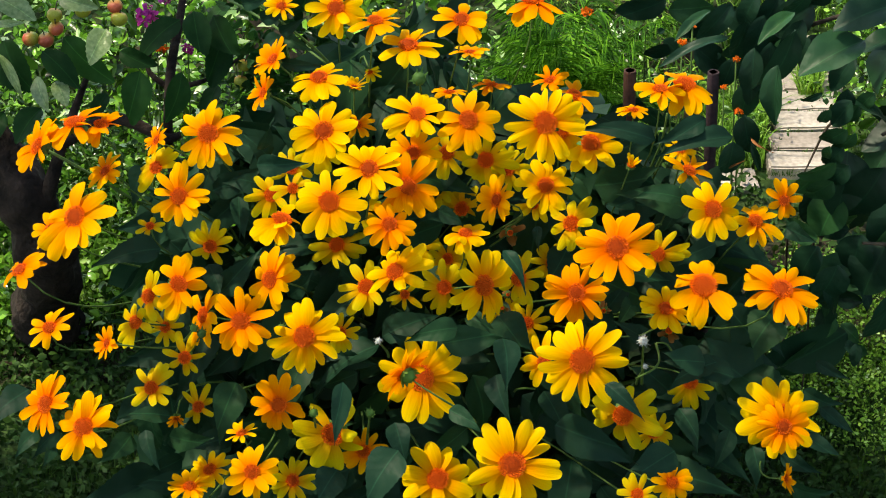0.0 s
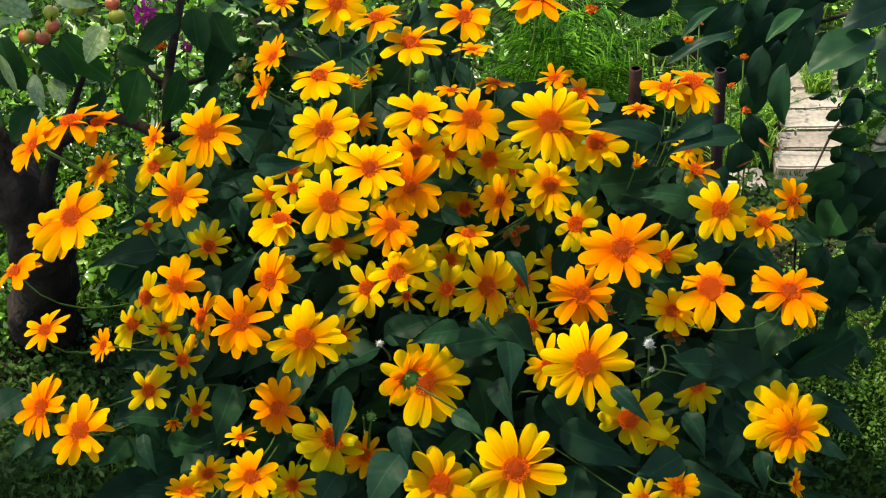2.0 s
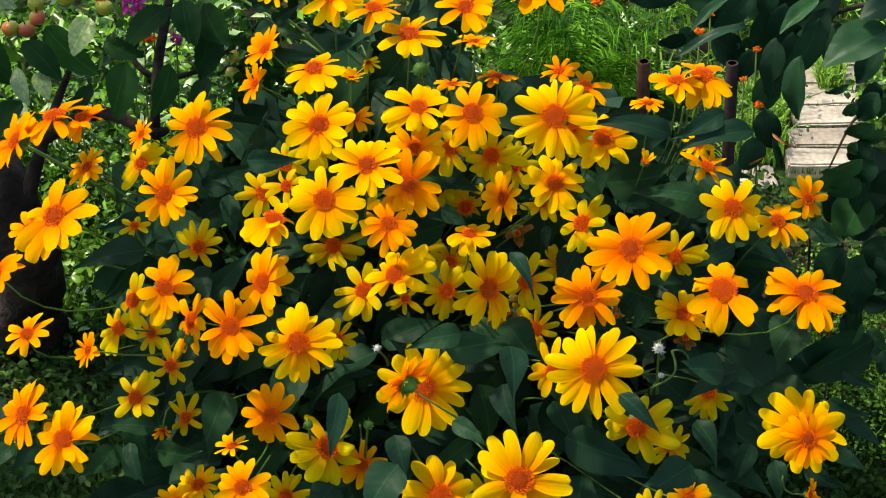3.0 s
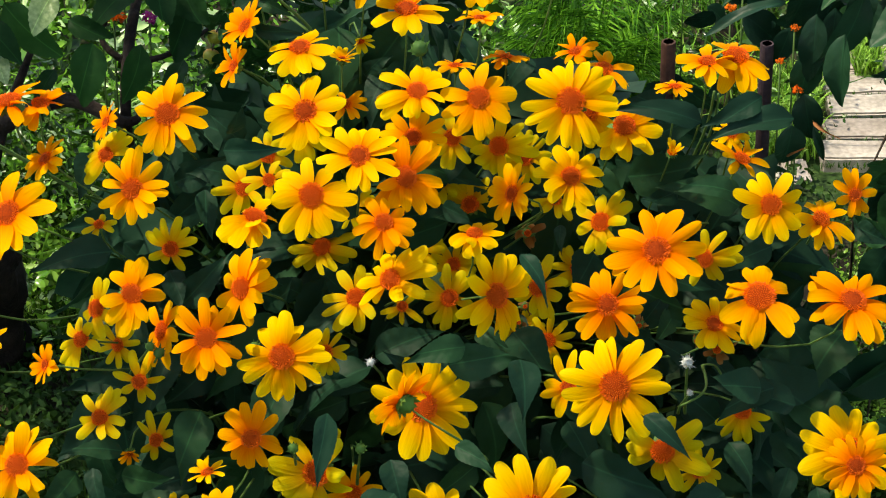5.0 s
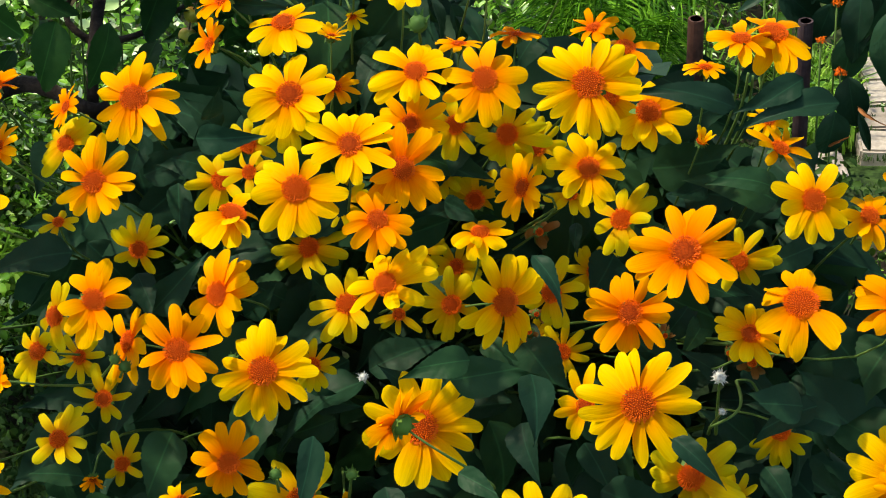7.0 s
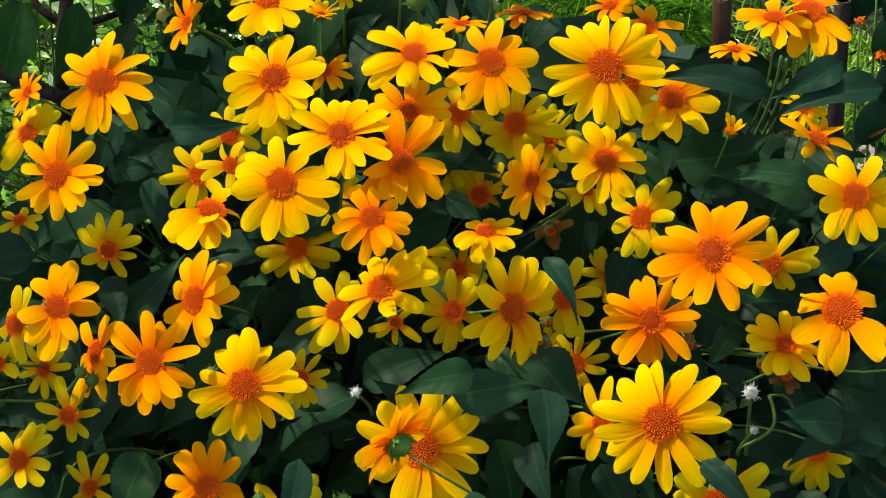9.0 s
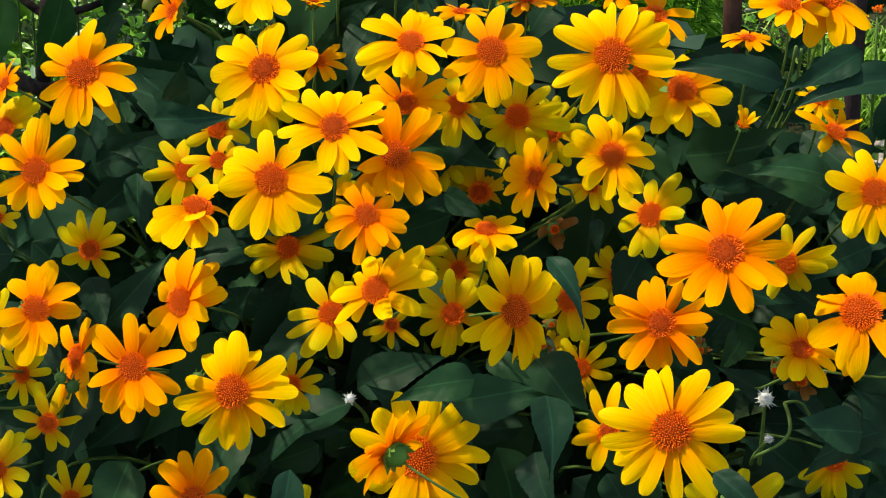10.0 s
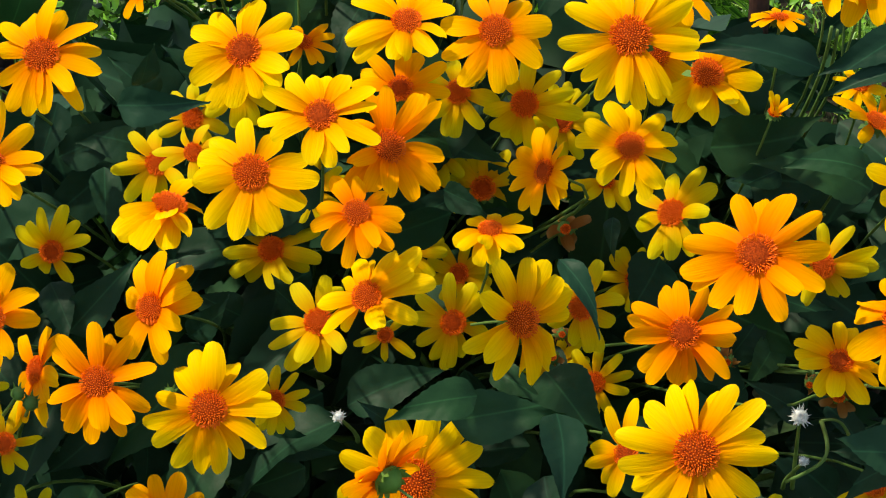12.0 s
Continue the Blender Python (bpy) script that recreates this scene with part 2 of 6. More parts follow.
# ---- plant pieces ----
def petal_mesh(name, material, width, bend, twist, notch, seed):
    """A ray petal of length 1 along y: narrow root, broadest at the middle, a blunt tip with small teeth, two lengthwise furrows."""
    r = random.Random(seed)
    verts, faces = [], []
    lop, curl, hump = r.uniform(-0.05, 0.05), r.uniform(-0.05, 0.09), r.uniform(0.02, 0.06)
    prof = (0.44, 0.60, 0.80, 0.94, 1.0, 0.99, 0.92, 0.81, 0.65, 0.45, 0.24)
    along = (0.0, 0.10, 0.23, 0.37, 0.51, 0.64, 0.76, 0.855, 0.925, 0.968, 0.99)
    rows, cols = len(prof) - 1, 6
    for i in range(rows + 1):
        y = along[i]
        for k in range(cols + 1):
            s = k / cols * 2 - 1
            tip = 0.0
            if i == rows:
                tip = (0.012, 0.0, 0.014, 0.002, 0.014, 0.0, 0.012)[k] * notch - 0.012 * s * s
            x = s * width * prof[i] * (1 + 0.04 * math.sin(9 * y + seed) * abs(s)) + twist * 0.05 * y * y + lop * math.sin(y * math.pi)
            furrow = -0.022 * math.cos(s * math.pi * 2.6) * prof[i] * (1 - 0.5 * y)
            cup = (curl - 0.06 * y) * s * s * prof[i]
            z = bend[0] * y + bend[1] * y * y + bend[2] * y ** 3 + hump * math.sin(y * math.pi) + furrow + cup + twist * s * 0.08 * y
            verts.append((x, y + tip, z))
    for i in range(rows):
        for k in range(cols):
            a = i * (cols + 1) + k
            faces.append((a, a + 1, a + cols + 2, a + cols + 1))
    return mesh_of(name, verts, faces, material)

PETALS = []
for tone, material in enumerate(PETAL):
    r = random.Random(30 + tone)
    family = []
    for v in range(9):
        rise, sag = r.uniform(0.10, 0.26), r.uniform(0.0, 0.12)
        bend = (rise, -rise - sag, sag)
        if tone == 3:
            bend = (r.uniform(-0.1, 0.3), r.uniform(-0.9, -0.2), r.uniform(-0.4, 0.4))
        family.append(petal_mesh("petal", material, r.uniform(0.17, 0.20), bend, r.uniform(-1, 1), v % 3, 50 + v + tone * 9))
    PETALS.append(family)

def disc_mesh(seed, count=340, young=0.0):
    """A domed disc of radius 1, set with pointed florets in spirals; in a young one those at the middle are still closed."""
    r = random.Random(seed)
    verts, faces, mats = [], [], []
    rings, seg = 6, 18
    for i in range(rings + 1):
        a = i / rings * math.pi * 0.5
        for k in range(seg):
            w = 2 * math.pi * k / seg
            verts.append((math.sin(a) * math.cos(w) * 0.94, math.sin(a) * math.sin(w) * 0.94, math.cos(a) * 0.50 - 0.06))
    for i in range(rings):
        for k in range(seg):
            j = (k + 1) % seg
            faces.append((i * seg + k, (i + 1) * seg + k, (i + 1) * seg + j, i * seg + j))
            mats.append(0)
    for n in range(count):
        q = math.sqrt((n + 0.5) / count)
        w = n * 2.39996 + r.uniform(-0.05, 0.05)
        a = q * math.pi * 0.48
        closed = q < young
        c = Vector((math.sin(a) * math.cos(w), math.sin(a) * math.sin(w), math.cos(a) * 0.53 - 0.06))
        d = (Vector((c.x, c.y, c.z * 1.3 + 0.45)) + Vector((r.gauss(0, 0.10), r.gauss(0, 0.10), 0))).normalized()
        t1 = d.orthogonal().normalized()
        t2 = d.cross(t1)
        wide, tall = 0.041, r.uniform(0.08, 0.30) * (0.55 + 0.55 * q) * (0.35 if closed else 1.0)
        k = len(verts)
        for up, out in ((0.0, 0.75), (0.7, 1.0)):
            for h in range(4):
                z = math.pi / 2 * h
                verts.append(c + d * tall * up + (t1 * math.cos(z) + t2 * math.sin(z)) * wide * out)
        verts.append(c + d * tall)
        for h in range(4):
            g = (h + 1) % 4
            faces.append((k + h, k + g, k + 4 + g, k + 4 + h))
            faces.append((k + 4 + h, k + 4 + g, k + 8))
            mats += [0 if closed else 1, 0 if closed else r.choice((1, 1, 2))]
    me = mesh_of("disc", verts, faces, DISC, False)
    me.materials.append(FLORET)
    me.materials.append(FLORET_TIP)
    for i, kind in enumerate(mats):
        me.polygons[i].material_index = kind
    return me

DISCS = [disc_mesh(1), disc_mesh(2), disc_mesh(3), disc_mesh(4, young=0.45)]

def calyx_mesh(seed):
    """The green cup behind the petals, with pointed bracts, for a head of radius 1."""
    r = random.Random(seed)
    verts, faces = tube([(0, 0, -0.34), (0, 0, -0.28), (0, 0, -0.16), (0, 0, -0.04), (0, 0, 0.02)], (0.06, 0.13, 0.24, 0.27, 0.2), 10)
    for k in range(12):
        w = 2 * math.pi * k / 12 + r.uniform(-0.1, 0.1)
        d, t = Vector((math.cos(w), math.sin(w), 0)), Vector((-math.sin(w), math.cos(w), 0))
        n = len(verts)
        z = Vector((0, 0, 1))
        size = r.uniform(0.15, 0.22)
        verts += [d * 0.2 - t * 0.07 - z * 0.1, d * 0.2 + t * 0.07 - z * 0.1, d * (0.2 + size * 0.6) + t * 0.06 - z * 0.15, d * (0.2 + size * 0.9) - z * r.uniform(0.18, 0.27), d * (0.2 + size * 0.6) - t * 0.06 - z * 0.15]
        faces += [(n, n + 1, n + 2, n + 4), (n + 4, n + 2, n + 3)]
    return mesh_of("flower_head", verts, faces, CALYX)

CALYXES = [calyx_mesh(s) for s in (4, 5)]

def leaf_mesh(name, material, width, droop, fold, seed, rows=22, teeth=0.035, belly=0.55, taper=1.2):
    """A leaf of length 1 along y, folded along the rib, with a toothed edge and soft waves."""
    r = random.Random(seed)
    verts, faces = [], []
    curl = r.uniform(-0.14, 0.14)
    peak = belly ** belly * taper ** taper / (belly + taper) ** (belly + taper)
    sides = (-1.0, -0.72, -0.36, 0.0, 0.36, 0.72, 1.0)
    for i in range(rows + 1):
        y = i / rows
        w = width * y ** belly * (1 - y) ** taper / peak if 0 < i < rows else 0.010
        rib = -droop * y * y + 0.06 * math.sin(y * 3)
        wave = 0.022 * math.sin(y * 8 + seed)
        for s in sides:
            edge = abs(s) > 0.9
            reach = w * (1 + (teeth if i % 2 else -teeth)) if edge else w
            lift = fold * w * abs(s) * (1.25 - 0.45 * abs(s))
            ripple = 0.010 * math.sin(y * 17 + s * 2 + seed * 1.7) * abs(s)
            forward = (0.6 * teeth if i % 2 else 0.0) + 0.012 if edge else 0.01 * abs(s)
            verts.append((s * reach + curl * y * y, y + (forward if 0 < i < rows else 0), rib + lift + s * wave + ripple))
    n = len(sides)
    for i in range(rows):
        for k in range(n - 1):
            a = i * n + k
            faces.append((a, a + 1, a + n + 1, a + n))
    return mesh_of(name, verts, faces, material)

def leaf_set(name, material, widths, seed, **more):
    r = random.Random(seed)
    return [leaf_mesh(name, material, w, r.uniform(0.05, 0.45), r.uniform(0.1, 0.5), seed + i, **more) for i, w in enumerate(widths)]

BUSH_LEAVES = leaf_set("leaf", BUSH_LEAF, (0.19, 0.22, 0.25, 0.21, 0.26), 100, taper=1.45, teeth=0.020)
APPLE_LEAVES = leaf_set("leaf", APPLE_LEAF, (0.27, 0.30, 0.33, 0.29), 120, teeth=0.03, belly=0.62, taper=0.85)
LIT_APPLE_LEAVES = leaf_set("leaf", LIT_APPLE_LEAF, (0.27, 0.30, 0.33, 0.29), 130, teeth=0.03, belly=0.62, taper=0.85)
DRY_LEAVES = leaf_set("leaf", DRY_LEAF, (0.16, 0.2), 150)
LILAC_LEAVES = leaf_set("leaf", LILAC_LEAF, (0.25, 0.29, 0.32, 0.27), 140, teeth=0.008, belly=0.55, taper=0.85)

def leaf_between(meshes, parent, base, tip, wide=1.0, face=(0, -0.7, 0.7), tilt=0.0, pick=0):
    """One leaf from its stalk to its tip, its upper side turned to face."""
    base, tip = Vector(base), Vector(tip)
    y = tip - base
    size = y.length
    y.normalize()
    n = Vector(face) - y * Vector(face).dot(y)
    n = n.normalized() if n.length > 1e-3 else y.orthogonal().normalized()
    n = Matrix.Rotation(radians(tilt), 3, y) @ n
    x = y.cross(n)
    m = axes(x, y, n, base) @ Matrix.Diagonal((size * wide, size, size, 1))
    return piece("leaf", meshes[pick % len(meshes)], parent, parent.matrix_world.inverted() @ m)

def leaf_cloud(name, spots, size, material, seed, up=0.5, width=0.3, parent=None, narrow=False):
    """Many small folded leaves at spots, joined into one mesh."""
    r = random.Random(seed)
    verts, faces = [], []
    for p in spots:
        s = size * r.uniform(0.6, 1.35)
        d = Vector((r.gauss(0, 1), r.gauss(0, 1), r.gauss(-0.1, 0.7))).normalized()
        n = Vector((r.gauss(0, 0.8), r.gauss(0, 0.8), r.gauss(up, 0.6)))
        n = n - d * n.dot(d)
        n = n.normalized() if n.length > 1e-3 else d.orthogonal().normalized()
        x = d.cross(n)
        w = s * width * r.uniform(0.8, 1.2)
        p = Vector(p)
        k = len(verts)
        bend = n * (-0.15 * s)
        verts += [p, p + d * s * 0.3 + x * w + n * 0.1 * s, p + d * s * 0.35, p + d * s * 0.3 - x * w + n * 0.1 * s,
                  p + d * s * 0.7 + x * w * 0.75 + n * 0.06 * s, p + d * s * 0.72 - n * 0.03 * s, p + d * s * 0.7 - x * w * 0.75 + n * 0.06 * s, p + d * s + bend]
        faces += [(k, k + 2, k + 1), (k, k + 3, k + 2), (k + 1, k + 2, k + 5, k + 4), (k + 2, k + 3, k + 6, k + 5), (k + 4, k + 5, k + 7), (k + 5, k + 6, k + 7)]
    me = mesh_of(name, verts, faces, material)
    ob = new(name, me)
    if parent is not None:
        ob.parent = parent
        ob.matrix_local = parent.matrix_world.inverted()
    return ob

def blades(name, spots, tall, wide, material, seed, spread=0.5, parent=None, droop=0.5):
    """Grass-like blades that rise from spots and bend over."""
    r = random.Random(seed)
    verts, faces = [], []
    for p in spots:
        p = Vector(p)
        h = tall * r.uniform(0.5, 1.3)
        w = wide * r.uniform(0.6, 1.3)
        a = r.uniform(0, 2 * math.pi)
        d = Vector((math.cos(a), math.sin(a), 0))
        x = Vector((-d.y, d.x, 0))
        out = spread * h * r.uniform(0.2, 1.2)
        k = len(verts)
        for i, t in enumerate((0, 0.35, 0.7, 1.0)):
            c = p + d * out * t ** 1.8 + Vector((0, 0, h * (t - droop * t ** 3 * 0.5)))
            ww = w * (1.0, 0.9, 0.6, 0.05)[i]
            verts += [c - x * ww, c + x * ww]
        for i in range(3):
            j = k + 2 * i
            faces.append((j, j + 1, j + 3, j + 2))
    ob = new(name, mesh_of(name, verts, faces, material))
    if parent is not None:
        ob.parent = parent
        ob.matrix_local = parent.matrix_world.inverted()
    return ob

# ---- ground and path ----
def ground_height(x, y):
    return 0.012 * noise.noise(Vector((x * 3, y * 3, 0))) + 0.006 * noise.noise(Vector((x * 14, y * 14, 3)))

def build_ground():
    verts, faces, n = [], [], 90
    def spread(i):
        s = i / n * 2 - 1
        return math.copysign(abs(s) ** 3.2 * 400 + abs(s) * 2.2, s)
    for i in range(n + 1):
        for k in range(n + 1):
            x, y = spread(i), spread(k) + 0.9
            near = max(0.0, 1 - max(abs(x), abs(y - 0.9)) / 6)
            verts.append((x, y, ground_height(x, y) * near - 0.01))
    for i in range(n):
        for k in range(n):
            a = i * (n + 1) + k
            faces.append((a, a + n + 1, a + n + 2, a + 1))
    tagged(new("ground", mesh_of("ground", verts, faces, SOIL)), "dark garden soil with weeds and fallen leaves", "ground", kind="structure")

build_ground()
# ---- the flowering bush ----
bush = thing("false_sunflower_bush", 0.0, 0.32, 0.0, "tall bush of yellow and orange daisy-like flowers with dark green leaves", "flowering bush")
HOME = bush.matrix_world.inverted()

def stem(start, way, end, thick=0.0009, name="stem"):
    a, d = Vector(start), Vector(end)
    reach = (d - a).length
    path = bezier(a, a + Vector(way) * reach * 0.35, d + Vector((0, -0.02, 0.10)) * reach, d, 9)
    verts, faces = tube(path, [thick * (1 + 0.5 * i / 9) for i in range(10)], 6)
    piece(name, mesh_of(name, verts, faces, STEM), bush, HOME)

def bloom(x, y, z, size, heading, lift, petals, spin, tone=0, droop=0.0, disc=0.255, foot=None, ragged=0.0, rays=()):
    """A flower head: heading 0 faces the viewer's side, positive to the right; lift: how far it looks up; spin: the first petal, clockwise from the top.
    rays: for each petal of a head that is seen well, its direction, its length and how far it hangs back."""
    h, e = radians(heading), radians(lift)
    n = Vector((math.cos(e) * math.sin(h), -math.cos(e) * math.cos(h), math.sin(e)))
    r, u, n = frame_of(n)
    at = Vector((x, y, z))
    pick = random.Random(round(x * 7919) + round(z * 104729))
    head = piece("flower_head", CALYXES[pick.randrange(2)], bush, HOME @ axes(r, u, n, at) @ Matrix.Diagonal((size, size, size, 1)))
    family = PETALS[tone]
    slim, cup, reach = pick.uniform(0.92, 1.06) * (0.86 if tone == 4 else 0.9 if size < 0.030 else 0.96), pick.uniform(-9, 9), pick.uniform(0.94, 1.02)
    plan = []
    if rays:
        turns = [rays[k] for k in range(0, len(rays), 3)]
        for k in range(len(turns)):
            gap = (turns[k] - turns[k - 1]) % 360
            low = bool(k % 2) if gap > 17 else not plan[-1][3] if plan else False
            plan.append((turns[k], rays[3 * k + 1], rays[3 * k + 2] + (3 if low else -1) + pick.gauss(0, 2.5), low))
    else:
        for k in range(petals + petals // 5):
            back = k >= petals
            turn = spin + 360 * (k + pick.uniform(-0.24, 0.24)) / petals
            if back:
                turn = spin + 360 * (pick.randrange(petals) + 0.5) / petals
            length = pick.triangular(0.68, 0.88, 0.80) * reach * (1 - ragged * pick.random() * 0.5) * (0.92 if back else 1.0)
            low = back or (petals > 11 and k % 2 == 1)
            plan.append((turn, length, droop + cup + (7 if low else -2) + pick.gauss(0, 6) + ragged * pick.uniform(-10, 35), low))
    for k, (turn, length, fall, low) in enumerate(plan):
        w, fall = radians(turn), radians(fall)
        d = Vector((math.sin(w), math.cos(w), 0))
        side = Vector((d.y, -d.x, 0))
        yy = d * math.cos(fall) - Vector((0, 0, math.sin(fall)))
        zz = side.cross(yy)
        roll = pick.gauss(0, 0.22) + ragged * pick.uniform(-0.5, 0.5)
        side2 = side * math.cos(roll) + zz * math.sin(roll)
        zz = side2.cross(yy)
        wide = pick.uniform(0.90, 1.14) * slim * (min(1.27, 15.6 / len(plan)) if rays else min(1.16, 13.7 / petals)) * min(1.3, max(0.85, 0.80 / length))
        m = axes(side2, yy, zz, d * disc * 0.72 + Vector((0, 0, 0.010 * (k % 3) - (0.035 if low else 0.0)))) @ Matrix.Diagonal((length * wide, length, length, 1))
        piece("petal", family[pick.randrange(len(family))], head, m)
    dm = Matrix.Translation((0, 0, 0.03)) @ Matrix.Diagonal((disc, disc, disc * 0.8, 1))
    piece("disc", DISCS[pick.randrange(len(DISCS))], head, dm, "orange-brown disc of small florets")
    if foot is not None:
        stem(at - n * size * 0.3, -n, foot)

# the flower heads
bloom(-0.100, 0.151, 0.687, 0.0337, 0, 42, 12, 10, 0, foot=(-0.094, 0.308, 0.422), rays=(29, 0.80, 15, 63, 0.80, 19, 96, 0.80, 9, 121, 0.80, 0, 150, 0.80, -36, 171, 0.85, 0, 186, 0.80, -16, 209, 0.90, 0, 237, 0.88, 0, 270, 0.84, 0, 314, 0.80, 28, 355, 0.80, 20))
bloom(-0.057, 0.128, 0.683, 0.0296, 30, 77, 10, 15, 1, foot=(-0.064, 0.305, 0.414), rays=(33, 0.80, 21, 51, 0.80, 0, 67, 0.94, 0, 92, 0.80, 0, 111, 0.79, 12, 162, 0.79, -14, 187, 0.80, -8, 219, 0.88, 21, 253, 1.12, 0, 338, 0.77, 28))
bloom(-0.021, 0.116, 0.659, 0.0377, 0, 78, 9, 24, 0, foot=(-0.041, 0.296, 0.400), rays=(21, 0.80, 9, 45, 0.87, 0, 93, 0.86, 0, 112, 0.80, -2, 163, 0.80, 0, 187, 0.80, -11, 232, 0.86, 0, 309, 0.80, 10, 345, 0.80, 20))
bloom(0.037, 0.129, 0.684, 0.0312, 0, 58, 9, 10, 1, foot=(-0.005, 0.303, 0.411), rays=(9, 0.80, 27, 72, 0.80, 14, 114, 0.80, -22, 142, 0.80, 0, 158, 0.90, 0, 182, 0.80, -3, 230, 0.88, 0, 273, 0.84, 0, 304, 0.80, 10))
bloom(0.047, 0.169, 0.623, 0.0241, 180, 75, 10, 25, 1, foot=(-0.005, 0.294, 0.395))
bloom(0.115, 0.169, 0.688, 0.0459, 0, 90, 9, 3, 2, foot=(0.042, 0.310, 0.424), rays=(16, 0.80, 6, 45, 0.78, 15, 133, 0.82, 3, 155, 0.85, 5, 186, 0.84, 3, 203, 0.90, 10, 217, 0.82, 0, 329, 0.79, 13, 352, 0.80, 7))
bloom(-0.168, 0.123, 0.638, 0.0281, -69, 46, 11, 24, 2, droop=-10, foot=(-0.139, 0.291, 0.390))
bloom(-0.180, 0.133, 0.592, 0.0229, -62, 29, 10, 8, 2, droop=-10, foot=(-0.145, 0.280, 0.372))
bloom(-0.118, 0.098, 0.629, 0.0343, -14, 75, 10, 0, 0, foot=(-0.108, 0.285, 0.381), rays=(6, 0.80, 15, 36, 0.79, 16, 91, 0.80, -3, 129, 0.81, 0, 155, 0.83, 6, 176, 0.82, 4, 195, 0.99, 0, 226, 0.80, -8, 280, 0.79, 23, 346, 0.80, 22))
bloom(-0.081, 0.135, 0.598, 0.0168, 180, 88, 10, 21, 0, droop=-35, foot=(-0.084, 0.281, 0.374))
bloom(-0.078, 0.115, 0.562, 0.0210, 19, 64, 8, 29, 1, droop=-35, foot=(-0.077, 0.268, 0.350), rays=(54, 0.93, 0, 81, 0.89, 0, 116, 0.90, 0, 154, 0.80, -8, 177, 0.80, -7, 219, 0.80, -4, 247, 0.78, -39, 0, 0.80, 25))
bloom(-0.064, 0.158, 0.606, 0.0157, 14, -21, 8, 19, 4, droop=-35, foot=(-0.074, 0.287, 0.384))
bloom(0.024, 0.160, 0.578, 0.0219, 180, 78, 10, 10, 1, foot=(-0.018, 0.279, 0.371))
bloom(0.071, 0.164, 0.585, 0.0231, 180, 74, 10, 11, 2, foot=(0.010, 0.282, 0.375))
bloom(-0.112, 0.041, 0.594, 0.0382, 0, 40, 13, 11, 0, foot=(-0.105, 0.266, 0.347), rays=(17, 0.80, 15, 49, 0.81, 0, 71, 0.82, 0, 117, 0.80, -36, 137, 0.80, -25, 164, 0.80, -28, 192, 0.80, -2, 210, 0.92, 0, 237, 0.82, 0, 263, 0.81, 0, 292, 0.80, 13, 319, 0.80, 28, 359, 0.80, 29))
bloom(-0.120, 0.102, 0.538, 0.0301, -6, 30, 11, 20, 4, foot=(-0.109, 0.260, 0.337))
bloom(-0.011, 0.036, 0.617, 0.0325, 0, 62, 13, 25, 0, foot=(-0.040, 0.272, 0.358), rays=(16, 0.80, 8, 38, 0.80, 5, 69, 0.80, 2, 125, 0.79, -27, 145, 0.80, -6, 180, 0.80, -19, 197, 0.80, -7, 229, 1.11, 0, 242, 1.12, 0, 255, 0.98, 0, 293, 0.97, 0, 320, 0.81, 0, 354, 0.80, 14))
bloom(0.044, 0.034, 0.612, 0.0360, 0, 40, 12, 10, 1, foot=(-0.006, 0.270, 0.355), rays=(9, 0.80, 18, 43, 0.80, 30, 84, 0.80, 12, 100, 0.80, 38, 127, 0.82, 0, 164, 0.80, 0, 177, 0.93, 0, 209, 0.80, -1, 213, 0.97, 0, 246, 0.85, 0, 277, 0.80, 9, 332, 0.80, 24))
bloom(0.127, 0.032, 0.609, 0.0450, 0, 35, 17, 9, 0, foot=(0.047, 0.269, 0.352), rays=(20, 0.80, 25, 39, 0.80, 12, 62, 0.80, 0, 86, 0.80, 10, 94, 0.80, 11, 144, 0.80, 0, 156, 0.80, -13, 171, 0.83, 0, 186, 0.80, -16, 207, 0.81, 0, 227, 0.80, -19, 245, 0.83, 0, 264, 0.82, 0, 295, 0.81, 0, 318, 0.80, 30, 339, 0.80, 34, 359, 0.80, 29))
bloom(0.144, 0.084, 0.571, 0.0370, 11, 25, 11, 20, 0, foot=(0.127, 0.266, 0.348))
bloom(0.135, 0.153, 0.597, 0.0230, -66, 73, 10, 10, 2, droop=-10, foot=(0.050, 0.284, 0.378))
bloom(0.160, 0.118, 0.597, 0.0291, 38, 73, 8, 21, 1, foot=(0.146, 0.278, 0.369), rays=(24, 0.80, 10, 49, 0.80, 3, 110, 0.82, 0, 156, 0.80, -1, 174, 0.93, 0, 196, 0.83, 6, 249, 0.80, -11, 347, 0.75, 37))
bloom(0.177, 0.062, 0.567, 0.0375, 18, 51, 10, 2, 0, foot=(0.156, 0.261, 0.340), rays=(16, 0.80, 30, 57, 0.80, 2, 74, 0.92, 0, 104, 0.81, 0, 148, 0.82, 0, 170, 0.79, -43, 190, 0.80, -8, 214, 0.80, -28, 224, 0.90, 0, 244, 0.80, -22))
bloom(0.064, 0.117, 0.517, 0.0324, 0, 30, 11, 23, 4, foot=(0.006, 0.256, 0.330), rays=(8, 0.83, 0, 47, 0.80, 6, 78, 0.85, 0, 102, 1.01, 0, 124, 0.80, 33, 169, 0.89, 0, 195, 0.80, 38, 209, 0.80, 38, 231, 0.80, 38, 255, 0.80, 38, 328, 0.80, 6))
bloom(-0.015, 0.029, 0.574, 0.0296, 0, 45, 9, 6, 1, foot=(-0.043, 0.259, 0.335), rays=(7, 0.80, 12, 26, 0.80, 10, 61, 0.94, 0, 93, 0.89, 0, 126, 0.80, -23, 229, 0.80, -30, 278, 0.86, 0, 296, 0.80, 15, 315, 0.80, 0))
